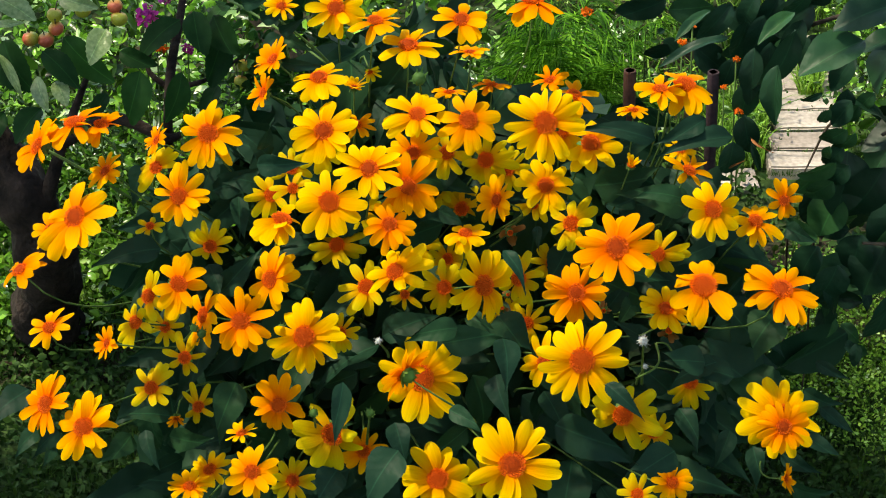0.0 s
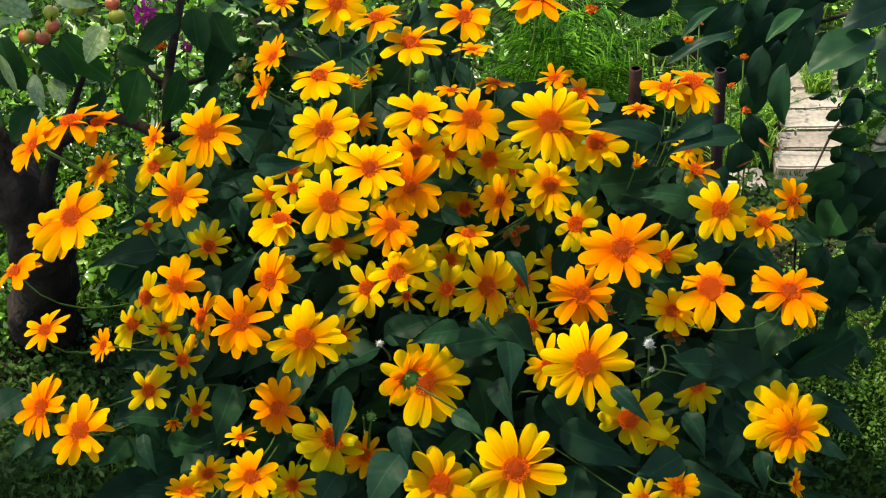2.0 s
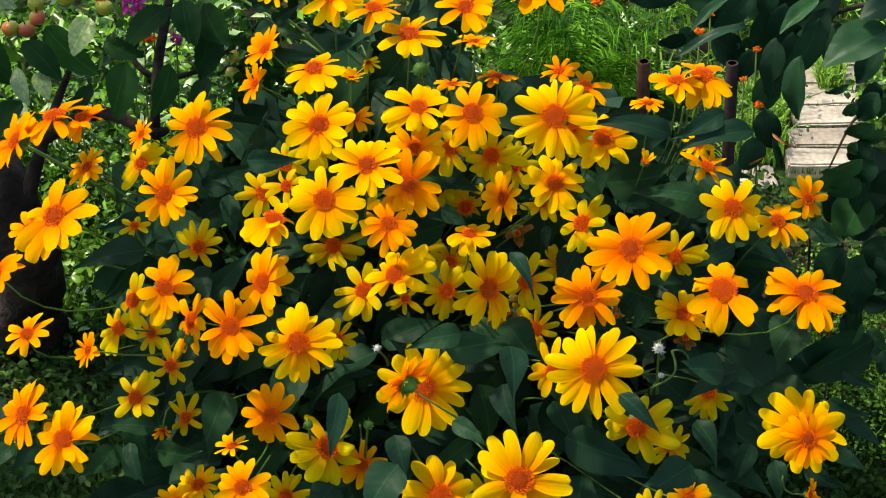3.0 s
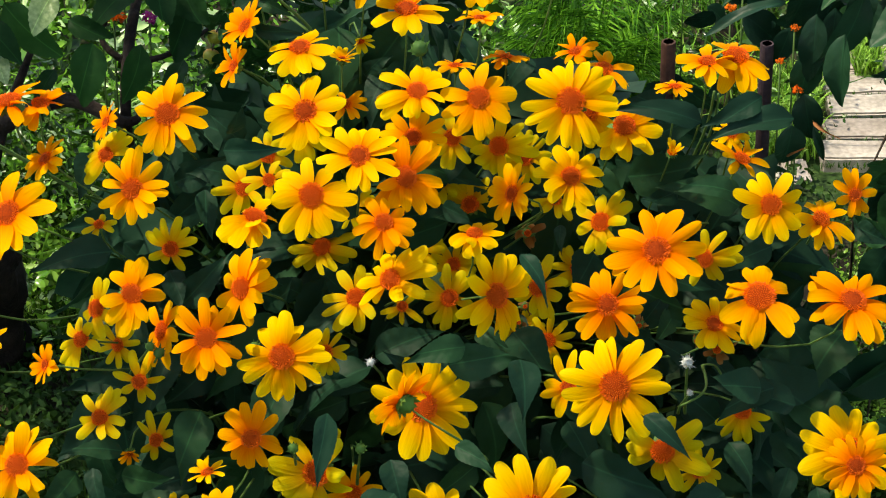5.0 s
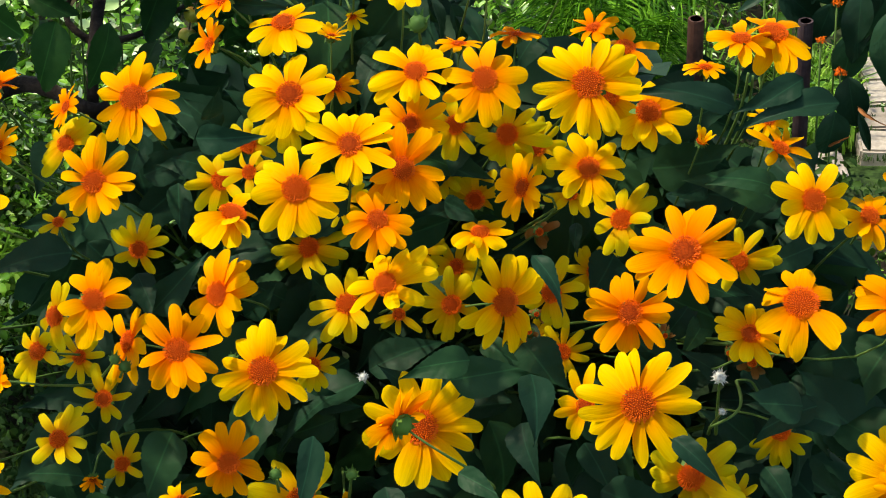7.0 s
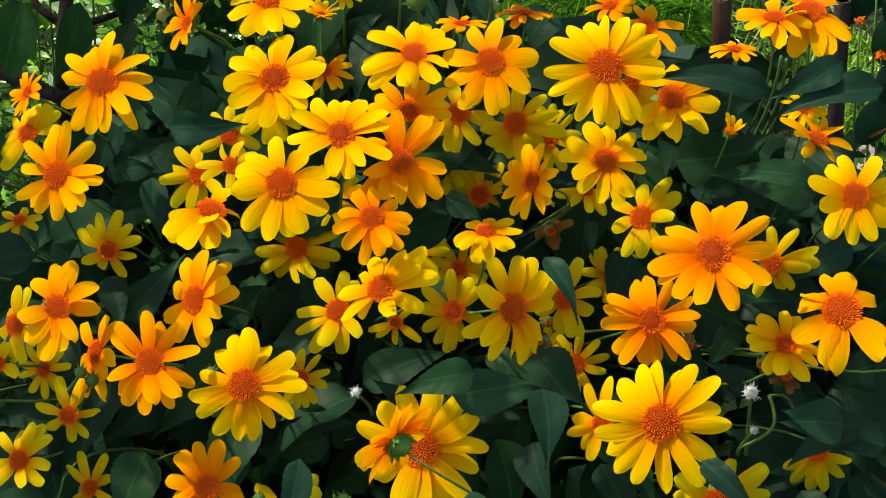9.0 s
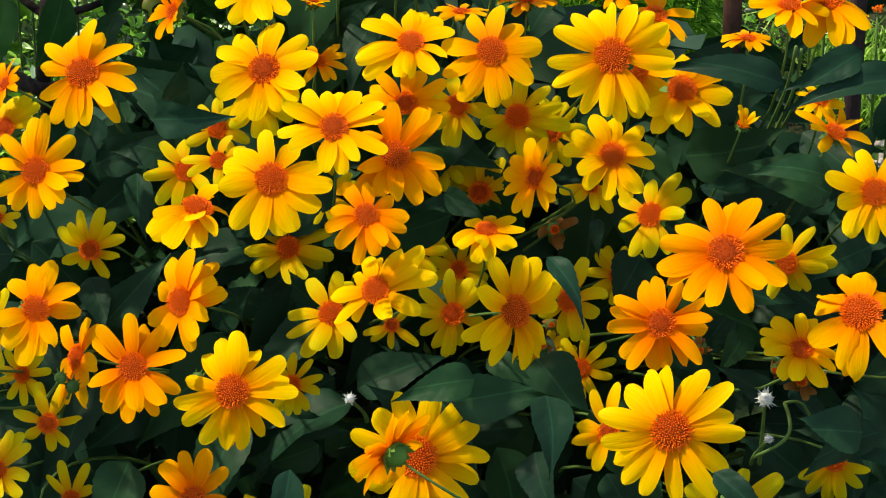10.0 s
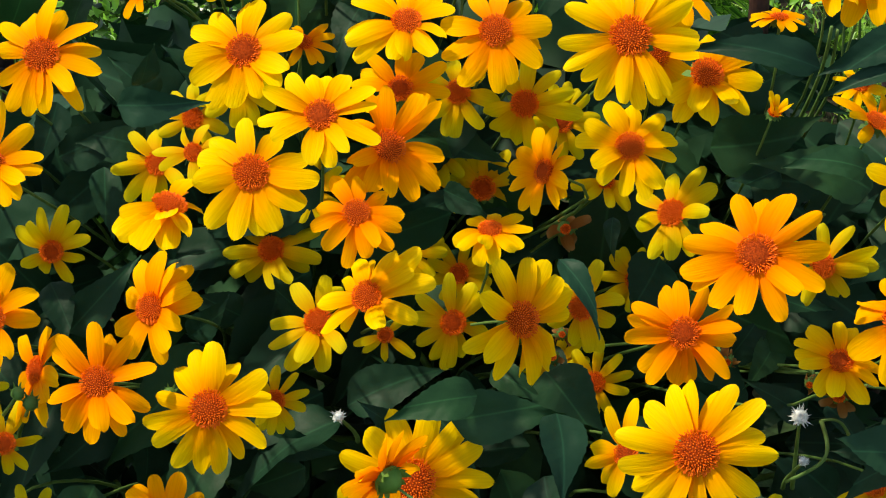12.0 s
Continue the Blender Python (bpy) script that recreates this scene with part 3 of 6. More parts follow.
bloom(0.021, 0.131, 0.518, 0.0292, 0, 35, 8, 0, 4, foot=(-0.018, 0.257, 0.331), rays=(45, 0.80, 38, 104, 0.80, 6, 146, 0.81, 0, 182, 0.85, 0, 196, 0.84, 0, 227, 0.80, -36, 301, 0.80, 38, 351, 0.80, 38))
bloom(-0.062, -0.049, 0.597, 0.0353, 0, 48, 13, 1, 0, foot=(-0.075, 0.253, 0.325), rays=(4, 0.80, 32, 26, 0.80, 10, 60, 0.89, 0, 77, 0.81, 0, 114, 0.96, 0, 148, 0.80, -26, 168, 0.80, -1, 189, 0.80, -17, 239, 0.80, -15, 265, 0.91, 0, 294, 0.92, 0, 325, 0.80, 2, 348, 0.80, 29))
bloom(-0.022, -0.037, 0.569, 0.0380, 16, 41, 13, 1, 2, foot=(-0.047, 0.248, 0.318), rays=(11, 0.84, 0, 39, 0.90, 0, 60, 0.97, 0, 101, 0.80, 10, 125, 0.80, 22, 139, 0.87, 0, 164, 0.81, 0, 190, 0.80, -25, 215, 0.80, -22, 231, 0.80, -1, 251, 0.80, -36, 326, 0.79, 38, 355, 0.80, 12))
bloom(-0.105, -0.039, 0.552, 0.0396, 0, 38, 12, 22, 0, foot=(-0.102, 0.243, 0.307), rays=(27, 0.80, 38, 70, 0.80, 30, 95, 0.89, 0, 120, 0.80, -9, 155, 0.81, 0, 168, 0.81, 0, 195, 0.89, 0, 220, 0.89, 0, 258, 0.80, 25, 288, 0.80, 23, 315, 0.80, 33, 350, 0.80, 20))
bloom(-0.040, -0.092, 0.554, 0.0295, 0, 42, 12, 20, 2, foot=(-0.060, 0.234, 0.292), rays=(5, 0.80, 29, 54, 0.80, 38, 87, 0.80, 17, 113, 0.80, -3, 136, 0.88, 0, 151, 0.80, -30, 166, 0.80, 0, 191, 0.97, 0, 219, 0.84, 0, 249, 0.80, 0, 279, 0.80, 35, 324, 0.80, 16))
bloom(-0.151, 0.131, 0.499, 0.0249, 0, 35, 7, 20, 4, foot=(-0.125, 0.253, 0.325), rays=(1, 0.80, 22, 68, 0.80, 27, 112, 0.82, 0, 149, 0.80, -11, 244, 0.83, 0, 280, 1.09, 0, 321, 0.80, 25))
bloom(-0.173, 0.108, 0.478, 0.0288, -6, 30, 8, 12, 4, foot=(-0.137, 0.244, 0.309), rays=(127, 0.80, -35, 174, 0.80, 38, 193, 0.85, 0, 219, 0.95, 0, 256, 0.92, 0, 276, 0.80, 19, 316, 0.80, 8, 347, 0.80, 38))
bloom(-0.148, 0.081, 0.501, 0.0216, -12, 34, 7, 29, 4, foot=(-0.120, 0.246, 0.314), rays=(16, 0.80, 25, 60, 0.82, 0, 107, 0.80, -14, 171, 0.80, -17, 239, 0.97, 0, 267, 1.09, 0, 323, 0.80, 31))
bloom(-0.157, -0.021, 0.519, 0.0379, 61, 74, 11, 7, 0, droop=-10, foot=(-0.134, 0.236, 0.295), rays=(38, 0.75, 38, 60, 0.80, 22, 73, 0.80, 7, 98, 0.77, 26, 212, 0.80, -7, 230, 0.84, 6, 241, 0.80, -28, 252, 1.12, 0, 263, 0.86, 11, 269, 1.12, 0, 286, 0.80, -3))
bloom(-0.102, 0.130, 0.401, 0.0315, 0, 35, 10, 14, 4, foot=(-0.095, 0.227, 0.280), rays=(37, 0.80, 38, 68, 0.94, 0, 103, 0.91, 0, 117, 0.80, 24, 149, 0.80, -33, 175, 0.80, -34, 222, 0.80, 38, 237, 0.84, 0, 265, 0.84, 0, 313, 0.80, 38))
bloom(0.128, 0.026, 0.535, 0.0327, 0, 45, 12, 1, 0, foot=(0.046, 0.247, 0.316), rays=(1, 0.80, 23, 42, 0.80, 6, 77, 0.80, 20, 98, 0.80, 15, 140, 0.85, 0, 163, 0.91, 0, 187, 0.80, 0, 216, 0.80, -12, 236, 0.80, -24, 277, 0.88, 0, 299, 0.80, 0, 332, 0.81, 0))
bloom(0.076, 0.032, 0.514, 0.0297, -57, 29, 11, 24, 1, droop=-10, foot=(0.014, 0.243, 0.308))
bloom(0.038, 0.163, 0.429, 0.0297, 0, 35, 8, 26, 4, foot=(-0.007, 0.244, 0.309), rays=(3, 0.80, 3, 31, 0.87, 0, 67, 0.91, 0, 104, 0.80, 38, 239, 0.80, 38, 293, 0.80, 33, 317, 0.80, 9, 342, 0.82, 0))
bloom(0.117, 0.099, 0.470, 0.0195, 0, 40, 6, 17, 4, foot=(0.034, 0.240, 0.302), rays=(102, 0.80, 13, 141, 1.05, 0, 170, 0.80, -16, 229, 0.80, -28, 263, 1.01, 0, 344, 0.80, 8))
bloom(0.158, 0.064, 0.466, 0.0322, -20, 44, 9, 26, 4, foot=(0.138, 0.235, 0.293), rays=(23, 0.97, 0, 49, 0.86, 0, 88, 0.80, -31, 143, 0.80, -2, 169, 0.80, 0, 196, 0.83, 0, 252, 0.79, 38, 294, 0.80, 17, 347, 0.80, 23))
bloom(0.041, 0.000, 0.490, 0.0266, 0, 78, 11, 22, 0, foot=(-0.007, 0.231, 0.287), rays=(5, 0.80, 22, 49, 0.80, 1, 85, 0.83, 0, 128, 0.80, -5, 143, 0.80, -3, 177, 0.85, 10, 186, 0.80, -21, 195, 0.86, 12, 226, 0.84, 0, 241, 0.80, -3, 327, 0.79, 22))
bloom(0.092, 0.124, 0.420, 0.0209, 0, 30, 11, 2, 3, droop=15, ragged=1.1, disc=0.15, foot=(0.022, 0.232, 0.288))
bloom(0.202, -0.064, 0.509, 0.0457, 0, 46, 14, 26, 2, foot=(0.186, 0.227, 0.279), rays=(8, 0.80, 26, 29, 0.82, 0, 57, 0.88, 0, 87, 0.83, 0, 116, 0.85, 0, 139, 0.80, -36, 159, 0.80, 0, 196, 0.80, -27, 220, 0.80, -7, 243, 0.80, -3, 256, 0.88, 0, 281, 0.80, 1, 311, 0.80, 31, 346, 0.80, 12))
bloom(0.251, 0.016, 0.455, 0.0293, 12, 29, 10, 2, 4, foot=(0.125, 0.225, 0.276), rays=(11, 0.80, 23, 45, 0.95, 0, 80, 1.12, 0, 95, 1.12, 0, 99, 0.85, 0, 139, 0.80, 15, 154, 0.80, 38, 212, 0.80, -22, 250, 0.80, -30, 307, 0.80, -24))
bloom(0.160, -0.060, 0.451, 0.0362, 0, 35, 15, 28, 2, foot=(0.068, 0.211, 0.253), rays=(28, 0.80, 23, 63, 0.80, 4, 83, 0.81, 0, 98, 0.80, 17, 134, 0.91, 0, 145, 0.80, 22, 169, 0.80, 34, 192, 0.80, 29, 217, 0.88, 0, 232, 0.80, -5, 264, 0.85, 0, 285, 0.81, 0, 302, 0.83, 0, 337, 0.80, 27, 358, 0.80, 21))
bloom(0.060, -0.042, 0.450, 0.0410, 32, 29, 14, 1, 0, droop=-10, foot=(0.004, 0.213, 0.257), rays=(26, 0.80, 10, 43, 0.87, 0, 60, 0.80, 2, 81, 0.84, 0, 98, 0.80, 20, 134, 0.80, 19, 154, 0.80, 19, 179, 0.83, 0, 181, 0.79, 33, 221, 0.86, 0, 242, 0.80, -10, 258, 0.86, 0, 308, 0.80, -23, 354, 0.80, 0))
bloom(0.018, 0.023, 0.409, 0.0296, 0, 30, 11, 28, 4, foot=(-0.023, 0.213, 0.256), rays=(27, 0.80, 16, 51, 0.80, 3, 113, 0.80, 32, 164, 0.80, 33, 182, 0.81, 0, 191, 0.87, 0, 209, 0.80, 19, 241, 0.80, 18, 276, 0.80, 24, 308, 0.83, 0, 355, 0.90, 0))
bloom(-0.034, -0.090, 0.495, 0.0334, -23, 38, 12, 25, 0, foot=(-0.055, 0.219, 0.265), rays=(13, 0.80, 14, 35, 1.12, 0, 51, 0.81, 0, 68, 1.12, 0, 105, 0.91, 0, 134, 0.80, -42, 219, 0.80, 37, 225, 0.92, 0, 253, 0.80, 6, 283, 0.80, 38, 321, 0.80, 38, 336, 0.79, 38))
bloom(-0.067, -0.002, 0.424, 0.0320, -6, 40, 9, 1, 4, foot=(-0.075, 0.213, 0.256), rays=(7, 0.80, 7, 21, 0.80, 28, 138, 0.80, -35, 172, 0.81, 0, 200, 0.80, -23, 209, 0.96, 0, 240, 0.92, 0, 265, 0.80, 0, 326, 0.80, 11))
bloom(-0.025, 0.008, 0.409, 0.0188, 0, 20, 7, 19, 4, foot=(-0.051, 0.208, 0.247), rays=(49, 0.80, 0, 126, 1.12, 0, 135, 0.80, 24, 184, 0.80, 11, 229, 0.80, 0, 253, 0.97, 0, 320, 0.80, -24))
bloom(0.100, 0.030, 0.416, 0.0291, 0, 30, 9, 26, 4, foot=(0.031, 0.216, 0.261), rays=(23, 0.95, 0, 78, 0.80, 0, 115, 0.80, 38, 155, 0.92, 0, 169, 0.84, 0, 195, 0.80, 29, 238, 0.80, 38, 311, 0.80, 38, 354, 0.80, 23))
bloom(0.111, 0.075, 0.332, 0.0259, 0, 30, 10, 5, 4, foot=(0.034, 0.201, 0.235))
bloom(0.022, 0.140, 0.377, 0.0249, 0, 30, 9, 8, 4, foot=(-0.020, 0.223, 0.272))
bloom(-0.169, -0.039, 0.456, 0.0347, -29, 33, 12, 11, 1, droop=-10, foot=(-0.140, 0.216, 0.261), rays=(19, 0.80, -9, 30, 0.88, 0, 55, 0.80, -12, 68, 0.81, 0, 102, 0.80, -24, 136, 0.80, -21, 152, 0.86, 0, 195, 0.82, 0, 233, 0.80, 19, 280, 0.80, 27, 321, 0.80, 18, 356, 0.89, 0))
bloom(-0.200, -0.089, 0.433, 0.0368, 0, 36, 14, 29, 2, foot=(-0.161, 0.201, 0.235), rays=(16, 0.80, 31, 38, 0.80, 8, 73, 0.85, 0, 119, 0.80, 0, 137, 0.80, -24, 153, 0.82, 0, 170, 0.80, -30, 188, 0.85, 0, 208, 0.80, 16, 232, 0.80, 29, 254, 0.80, 30, 303, 0.80, 16, 321, 0.85, 0, 355, 0.85, 0))
bloom(-0.236, 0.026, 0.599, 0.0389, 0, 42, 15, 9, 1, foot=(-0.182, 0.265, 0.345), rays=(11, 0.81, 0, 24, 0.80, 26, 60, 0.84, 0, 81, 0.80, 14, 105, 0.82, 0, 142, 0.80, -28, 143, 0.94, 0, 175, 0.80, -9, 191, 0.85, 0, 209, 0.85, 0, 244, 0.80, 35, 282, 0.80, 38, 311, 0.80, 23, 339, 0.80, 38, 352, 0.80, 38))
bloom(-0.266, -0.022, 0.549, 0.0338, 0, 36, 15, 5, 1, foot=(-0.202, 0.244, 0.311), rays=(11, 0.99, 0, 48, 0.86, 0, 81, 0.81, 0, 95, 0.80, -10, 118, 0.80, -43, 139, 0.80, -22, 155, 0.80, -22, 180, 0.80, -8, 210, 0.80, 30, 228, 0.80, 30, 240, 0.82, 0, 284, 0.80, 28, 315, 0.83, 0, 344, 0.80, 14, 358, 0.92, 0))
bloom(-0.295, 0.078, 0.563, 0.0203, -66, 36, 11, 14, 2, droop=-10, foot=(-0.219, 0.264, 0.344))
bloom(-0.297, 0.078, 0.529, 0.0258, -18, 34, 10, 1, 4, foot=(-0.216, 0.253, 0.325), rays=(4, 0.80, 25, 29, 0.96, 0, 51, 0.97, 0, 74, 0.80, -8, 208, 1.10, 0, 222, 0.84, 0, 243, 0.80, 23, 267, 0.80, 33, 298, 0.80, 38, 329, 0.79, 38))
bloom(-0.240, 0.062, 0.439, 0.0273, 0, 16, 10, 29, 4, foot=(-0.179, 0.227, 0.280), rays=(18, 0.99, 0, 43, 0.80, 0, 70, 0.80, 0, 119, 0.80, 38, 155, 0.80, 19, 200, 0.80, 38, 237, 0.80, 31, 304, 0.81, 0, 327, 0.80, -19, 345, 0.89, 0))
bloom(-0.306, 0.073, 0.458, 0.0173, 0, 60, 6, 10, 4, foot=(-0.223, 0.234, 0.292), rays=(15, 0.80, 26, 78, 0.80, 0, 122, 0.80, -12, 195, 0.80, 0, 239, 0.88, 0, 299, 0.80, 8))
bloom(-0.268, -0.055, 0.459, 0.0345, 28, 48, 11, 15, 1, foot=(-0.206, 0.214, 0.258), rays=(21, 0.80, 8, 40, 0.98, 0, 75, 0.85, 0, 96, 0.80, 2, 100, 0.79, 38, 177, 0.80, -27, 195, 0.80, -2, 210, 1.03, 0, 234, 0.89, 0, 263, 0.80, -24, 350, 0.79, 34))
bloom(-0.304, -0.006, 0.415, 0.0294, -35, 30, 7, 24, 4, droop=-10, foot=(-0.226, 0.210, 0.252), rays=(3, 0.81, 0, 106, 0.80, -25, 146, 0.84, 0, 174, 0.80, 10, 234, 0.80, 32, 283, 0.79, 37, 348, 0.81, 0))
bloom(-0.318, -0.021, 0.391, 0.0269, -24, 33, 8, 10, 4, foot=(-0.235, 0.201, 0.235), rays=(37, 0.79, -38, 104, 0.80, -30, 178, 0.91, 0, 198, 1.00, 0, 210, 0.93, 0, 245, 0.80, 8, 294, 0.80, 32, 326, 0.80, 32))
bloom(-0.343, -0.101, 0.413, 0.0199, -58, 26, 10, 27, 2, droop=-10, foot=(-0.254, 0.193, 0.222))
bloom(-0.408, -0.065, 0.410, 0.0262, 0, 58, 9, 15, 1, foot=(-0.295, 0.199, 0.231), rays=(30, 0.90, 0, 49, 1.04, 0, 102, 0.80, -24, 144, 0.80, -33, 184, 0.81, 0, 223, 0.95, 0, 270, 0.79, 30, 301, 0.80, 26, 354, 0.80, 23))
bloom(-0.265, -0.041, 0.358, 0.0258, 0, 33, 7, 7, 4, foot=(-0.201, 0.189, 0.215), rays=(21, 1.00, 0, 83, 0.80, 28, 142, 0.80, 38, 177, 0.80, 38, 241, 0.80, 38, 289, 0.83, 0, 346, 0.98, 0))
bloom(-0.301, -0.057, 0.329, 0.0281, -6, 35, 10, 24, 4, foot=(-0.224, 0.180, 0.198), rays=(14, 0.90, 0, 30, 0.97, 0, 50, 0.91, 0, 100, 0.80, -27, 131, 0.80, -18, 162, 0.80, -48, 225, 0.83, 0, 259, 0.80, 38, 320, 0.80, 10, 349, 0.80, 34))
bloom(-0.252, -0.040, 0.294, 0.0234, 0, 35, 7, 11, 4, foot=(-0.188, 0.122, 0.219), rays=(27, 1.01, 0, 55, 0.80, 38, 120, 0.80, -36, 190, 0.80, 38, 233, 0.80, 38, 311, 0.87, 0, 345, 1.03, 0))
bloom(-0.410, -0.120, 0.348, 0.0355, -42, 36, 13, 15, 2, droop=-10, foot=(-0.292, 0.122, 0.219), rays=(15, 0.84, 0, 54, 0.80, -18, 77, 0.80, -13, 137, 0.80, -3, 160, 0.84, 0, 192, 0.83, 0, 199, 0.79, 25, 228, 0.92, 0, 260, 0.80, 13, 283, 0.80, 10, 299, 0.80, 12, 333, 0.80, 8, 358, 0.89, 0))
bloom(-0.367, -0.159, 0.343, 0.0382, -10, 42, 14, 7, 1, foot=(-0.267, 0.115, 0.206), rays=(1, 0.85, 0, 20, 0.86, 0, 47, 0.85, 0, 58, 0.80, -26, 83, 0.80, -1, 125, 0.80, -31, 143, 0.82, 0, 147, 0.80, -50, 188, 0.80, 0, 209, 0.91, 0, 232, 0.80, 12, 273, 0.80, 33, 303, 0.80, 38, 340, 0.80, 18))
bloom(-0.276, -0.047, 0.284, 0.0144, 0, -20, 8, 1, 2, droop=-35, foot=(-0.201, 0.118, 0.212))
bloom(-0.243, -0.031, 0.406, 0.0317, -61, 27, 9, 27, 1, droop=-10, foot=(-0.185, 0.202, 0.237), rays=(5, 0.79, -10, 21, 0.80, -4, 81, 0.80, -1, 107, 0.80, -11, 125, 1.12, 0, 175, 0.93, 0, 187, 1.12, 0, 219, 0.80, 13, 291, 0.80, 0))
bloom(-0.132, -0.097, 0.419, 0.0416, 0, 35, 15, 4, 0, foot=(-0.118, 0.196, 0.227), rays=(3, 0.82, 0, 26, 0.80, 35, 57, 0.84, 0, 75, 0.80, 16, 90, 0.90, 0, 122, 0.83, 0, 143, 0.80, 36, 169, 0.80, 11, 182, 0.80, 17, 210, 0.82, 0, 236, 0.80, 0, 257, 0.80, 2, 284, 0.80, 36, 322, 0.80, 34, 345, 0.80, 22))
bloom(-0.096, 0.001, 0.364, 0.0241, 23, 28, 10, 15, 4, foot=(-0.094, 0.197, 0.229))
bloom(-0.161, -0.106, 0.338, 0.0323, 6, 35, 13, 15, 2, foot=(-0.134, 0.122, 0.219), rays=(16, 0.92, 0, 54, 0.81, 0, 99, 0.80, 38, 114, 0.80, 6, 156, 0.80, 24, 180, 0.80, 36, 202, 0.80, 38, 225, 0.80, 38, 257, 0.80, 38, 285, 0.80, 20, 316, 0.83, 0, 330, 0.83, 0, 352, 0.86, 0))
bloom(-0.103, -0.082, 0.286, 0.0450, -10, 20, 12, 16, 4, foot=(-0.096, 0.112, 0.201), rays=(23, 0.83, 0, 33, 0.80, -26, 78, 0.80, -50, 128, 0.79, 38, 172, 0.80, 19, 190, 0.80, 3, 207, 0.81, 0, 231, 0.80, 11, 249, 0.80, 0, 265, 0.85, 0, 278, 0.85, 0, 315, 0.80, 29))
bloom(-0.071, -0.037, 0.235, 0.0303, 0, 5, 10, 5, 1, foot=(-0.076, 0.107, 0.192))
bloom(-0.189, -0.156, 0.284, 0.0305, 0, 40, 13, 8, 1, foot=(-0.152, 0.100, 0.180), rays=(18, 0.87, 0, 62, 0.85, 0, 85, 0.80, 17, 117, 0.80, -11, 143, 0.80, -18, 168, 0.84, 0, 192, 0.80, -20, 224, 0.93, 0, 246, 0.84, 0, 272, 0.80, 32, 296, 0.80, 28, 330, 0.80, 23, 348, 0.80, 16))
bloom(-0.202, -0.095, 0.294, 0.0214, -71, 74, 9, 20, 0, droop=-10, foot=(-0.159, 0.112, 0.202))
bloom(-0.240, -0.061, 0.225, 0.0253, -25, 58, 11, 17, 0, foot=(-0.179, 0.100, 0.181))
bloom(-0.259, -0.124, 0.244, 0.0262, 0, 80, 11, 21, 1, foot=(-0.193, 0.095, 0.171))
bloom(-0.149, -0.080, 0.223, 0.0288, 19, 39, 10, 14, 4, foot=(-0.123, 0.097, 0.175))
bloom(-0.007, -0.092, 0.363, 0.0500, 0, 36, 14, 20, 0, foot=(-0.037, 0.183, 0.204), rays=(14, 0.80, 5, 40, 0.84, 0, 60, 0.80, 0, 89, 0.82, 0, 108, 0.80, 26, 134, 0.90, 0, 155, 0.80, 20, 179, 0.81, 0, 199, 0.81, 0, 235, 0.80, 38, 257, 0.80, 15, 289, 0.80, 5, 315, 0.80, 31, 341, 0.80, 13))
bloom(0.011, -0.147, 0.269, 0.0417, 0, 38, 12, 28, 0, foot=(-0.028, 0.098, 0.177), rays=(15, 0.80, 26, 40, 0.80, 38, 67, 0.80, 32, 110, 0.81, 0, 144, 0.80, 38, 179, 0.80, -38, 212, 0.80, 38, 244, 0.82, 0, 266, 0.80, 19, 279, 0.85, 0, 322, 0.87, 0, 344, 0.81, 0))
bloom(0.090, -0.207, 0.326, 0.0517, 0, 38, 15, 15, 0, foot=(0.027, 0.102, 0.184), rays=(22, 0.81, 0, 39, 0.83, 0, 58, 0.80, 29, 89, 0.81, 0, 100, 0.87, 0, 118, 0.80, 23, 150, 0.80, 30, 175, 0.80, -26, 195, 0.80, -26, 226, 0.80, 37, 248, 0.80, 13, 293, 0.80, 38, 304, 0.80, 13, 325, 0.85, 0, 346, 0.83, 0))
bloom(0.061, -0.106, 0.244, 0.0287, -12, 29, 11, 23, 4, foot=(0.004, 0.098, 0.177))
bloom(0.165, -0.137, 0.413, 0.0493, 0, 33, 16, 24, 0, foot=(0.075, 0.187, 0.211), rays=(20, 0.80, 38, 30, 0.80, 0, 51, 0.88, 0, 76, 0.80, 21, 93, 0.82, 0, 126, 0.80, 4, 147, 0.91, 0, 177, 0.84, 0, 204, 0.80, 12, 224, 0.80, 5, 243, 0.80, 30, 261, 0.80, 0, 284, 0.84, 0, 315, 0.80, 34, 340, 0.80, 33, 354, 0.80, 25))
bloom(0.126, -0.070, 0.369, 0.0278, -18, 34, 8, 22, 0, foot=(0.046, 0.188, 0.213), rays=(48, 0.80, -6, 112, 0.80, -20, 188, 0.84, 0, 215, 0.80, 23, 243, 0.80, 6, 268, 0.80, 24, 331, 0.97, 0, 359, 1.12, 0))
bloom(0.213, -0.072, 0.303, 0.0399, 0, 25, 10, 25, 4, foot=(0.097, 0.119, 0.213), rays=(14, 0.80, -31, 51, 0.93, 0, 83, 0.80, 15, 108, 0.91, 0, 114, 1.02, 0, 155, 0.83, 0, 185, 0.80, 38, 250, 0.80, 29, 274, 0.80, 38, 301, 0.80, -20))
bloom(0.248, -0.053, 0.269, 0.0252, 15, 14, 10, 0, 4, foot=(0.118, 0.113, 0.203))
bloom(0.256, -0.069, 0.436, 0.0293, 9, 60, 12, 0, 0, foot=(0.127, 0.206, 0.243), rays=(6, 0.82, 0, 27, 0.80, 12, 59, 0.80, 7, 107, 0.80, 3, 131, 0.80, 0, 156, 0.93, 0, 199, 0.80, -11, 219, 0.80, -7, 260, 0.80, -16, 294, 0.80, 13, 301, 0.86, 0, 328, 0.86, 0))
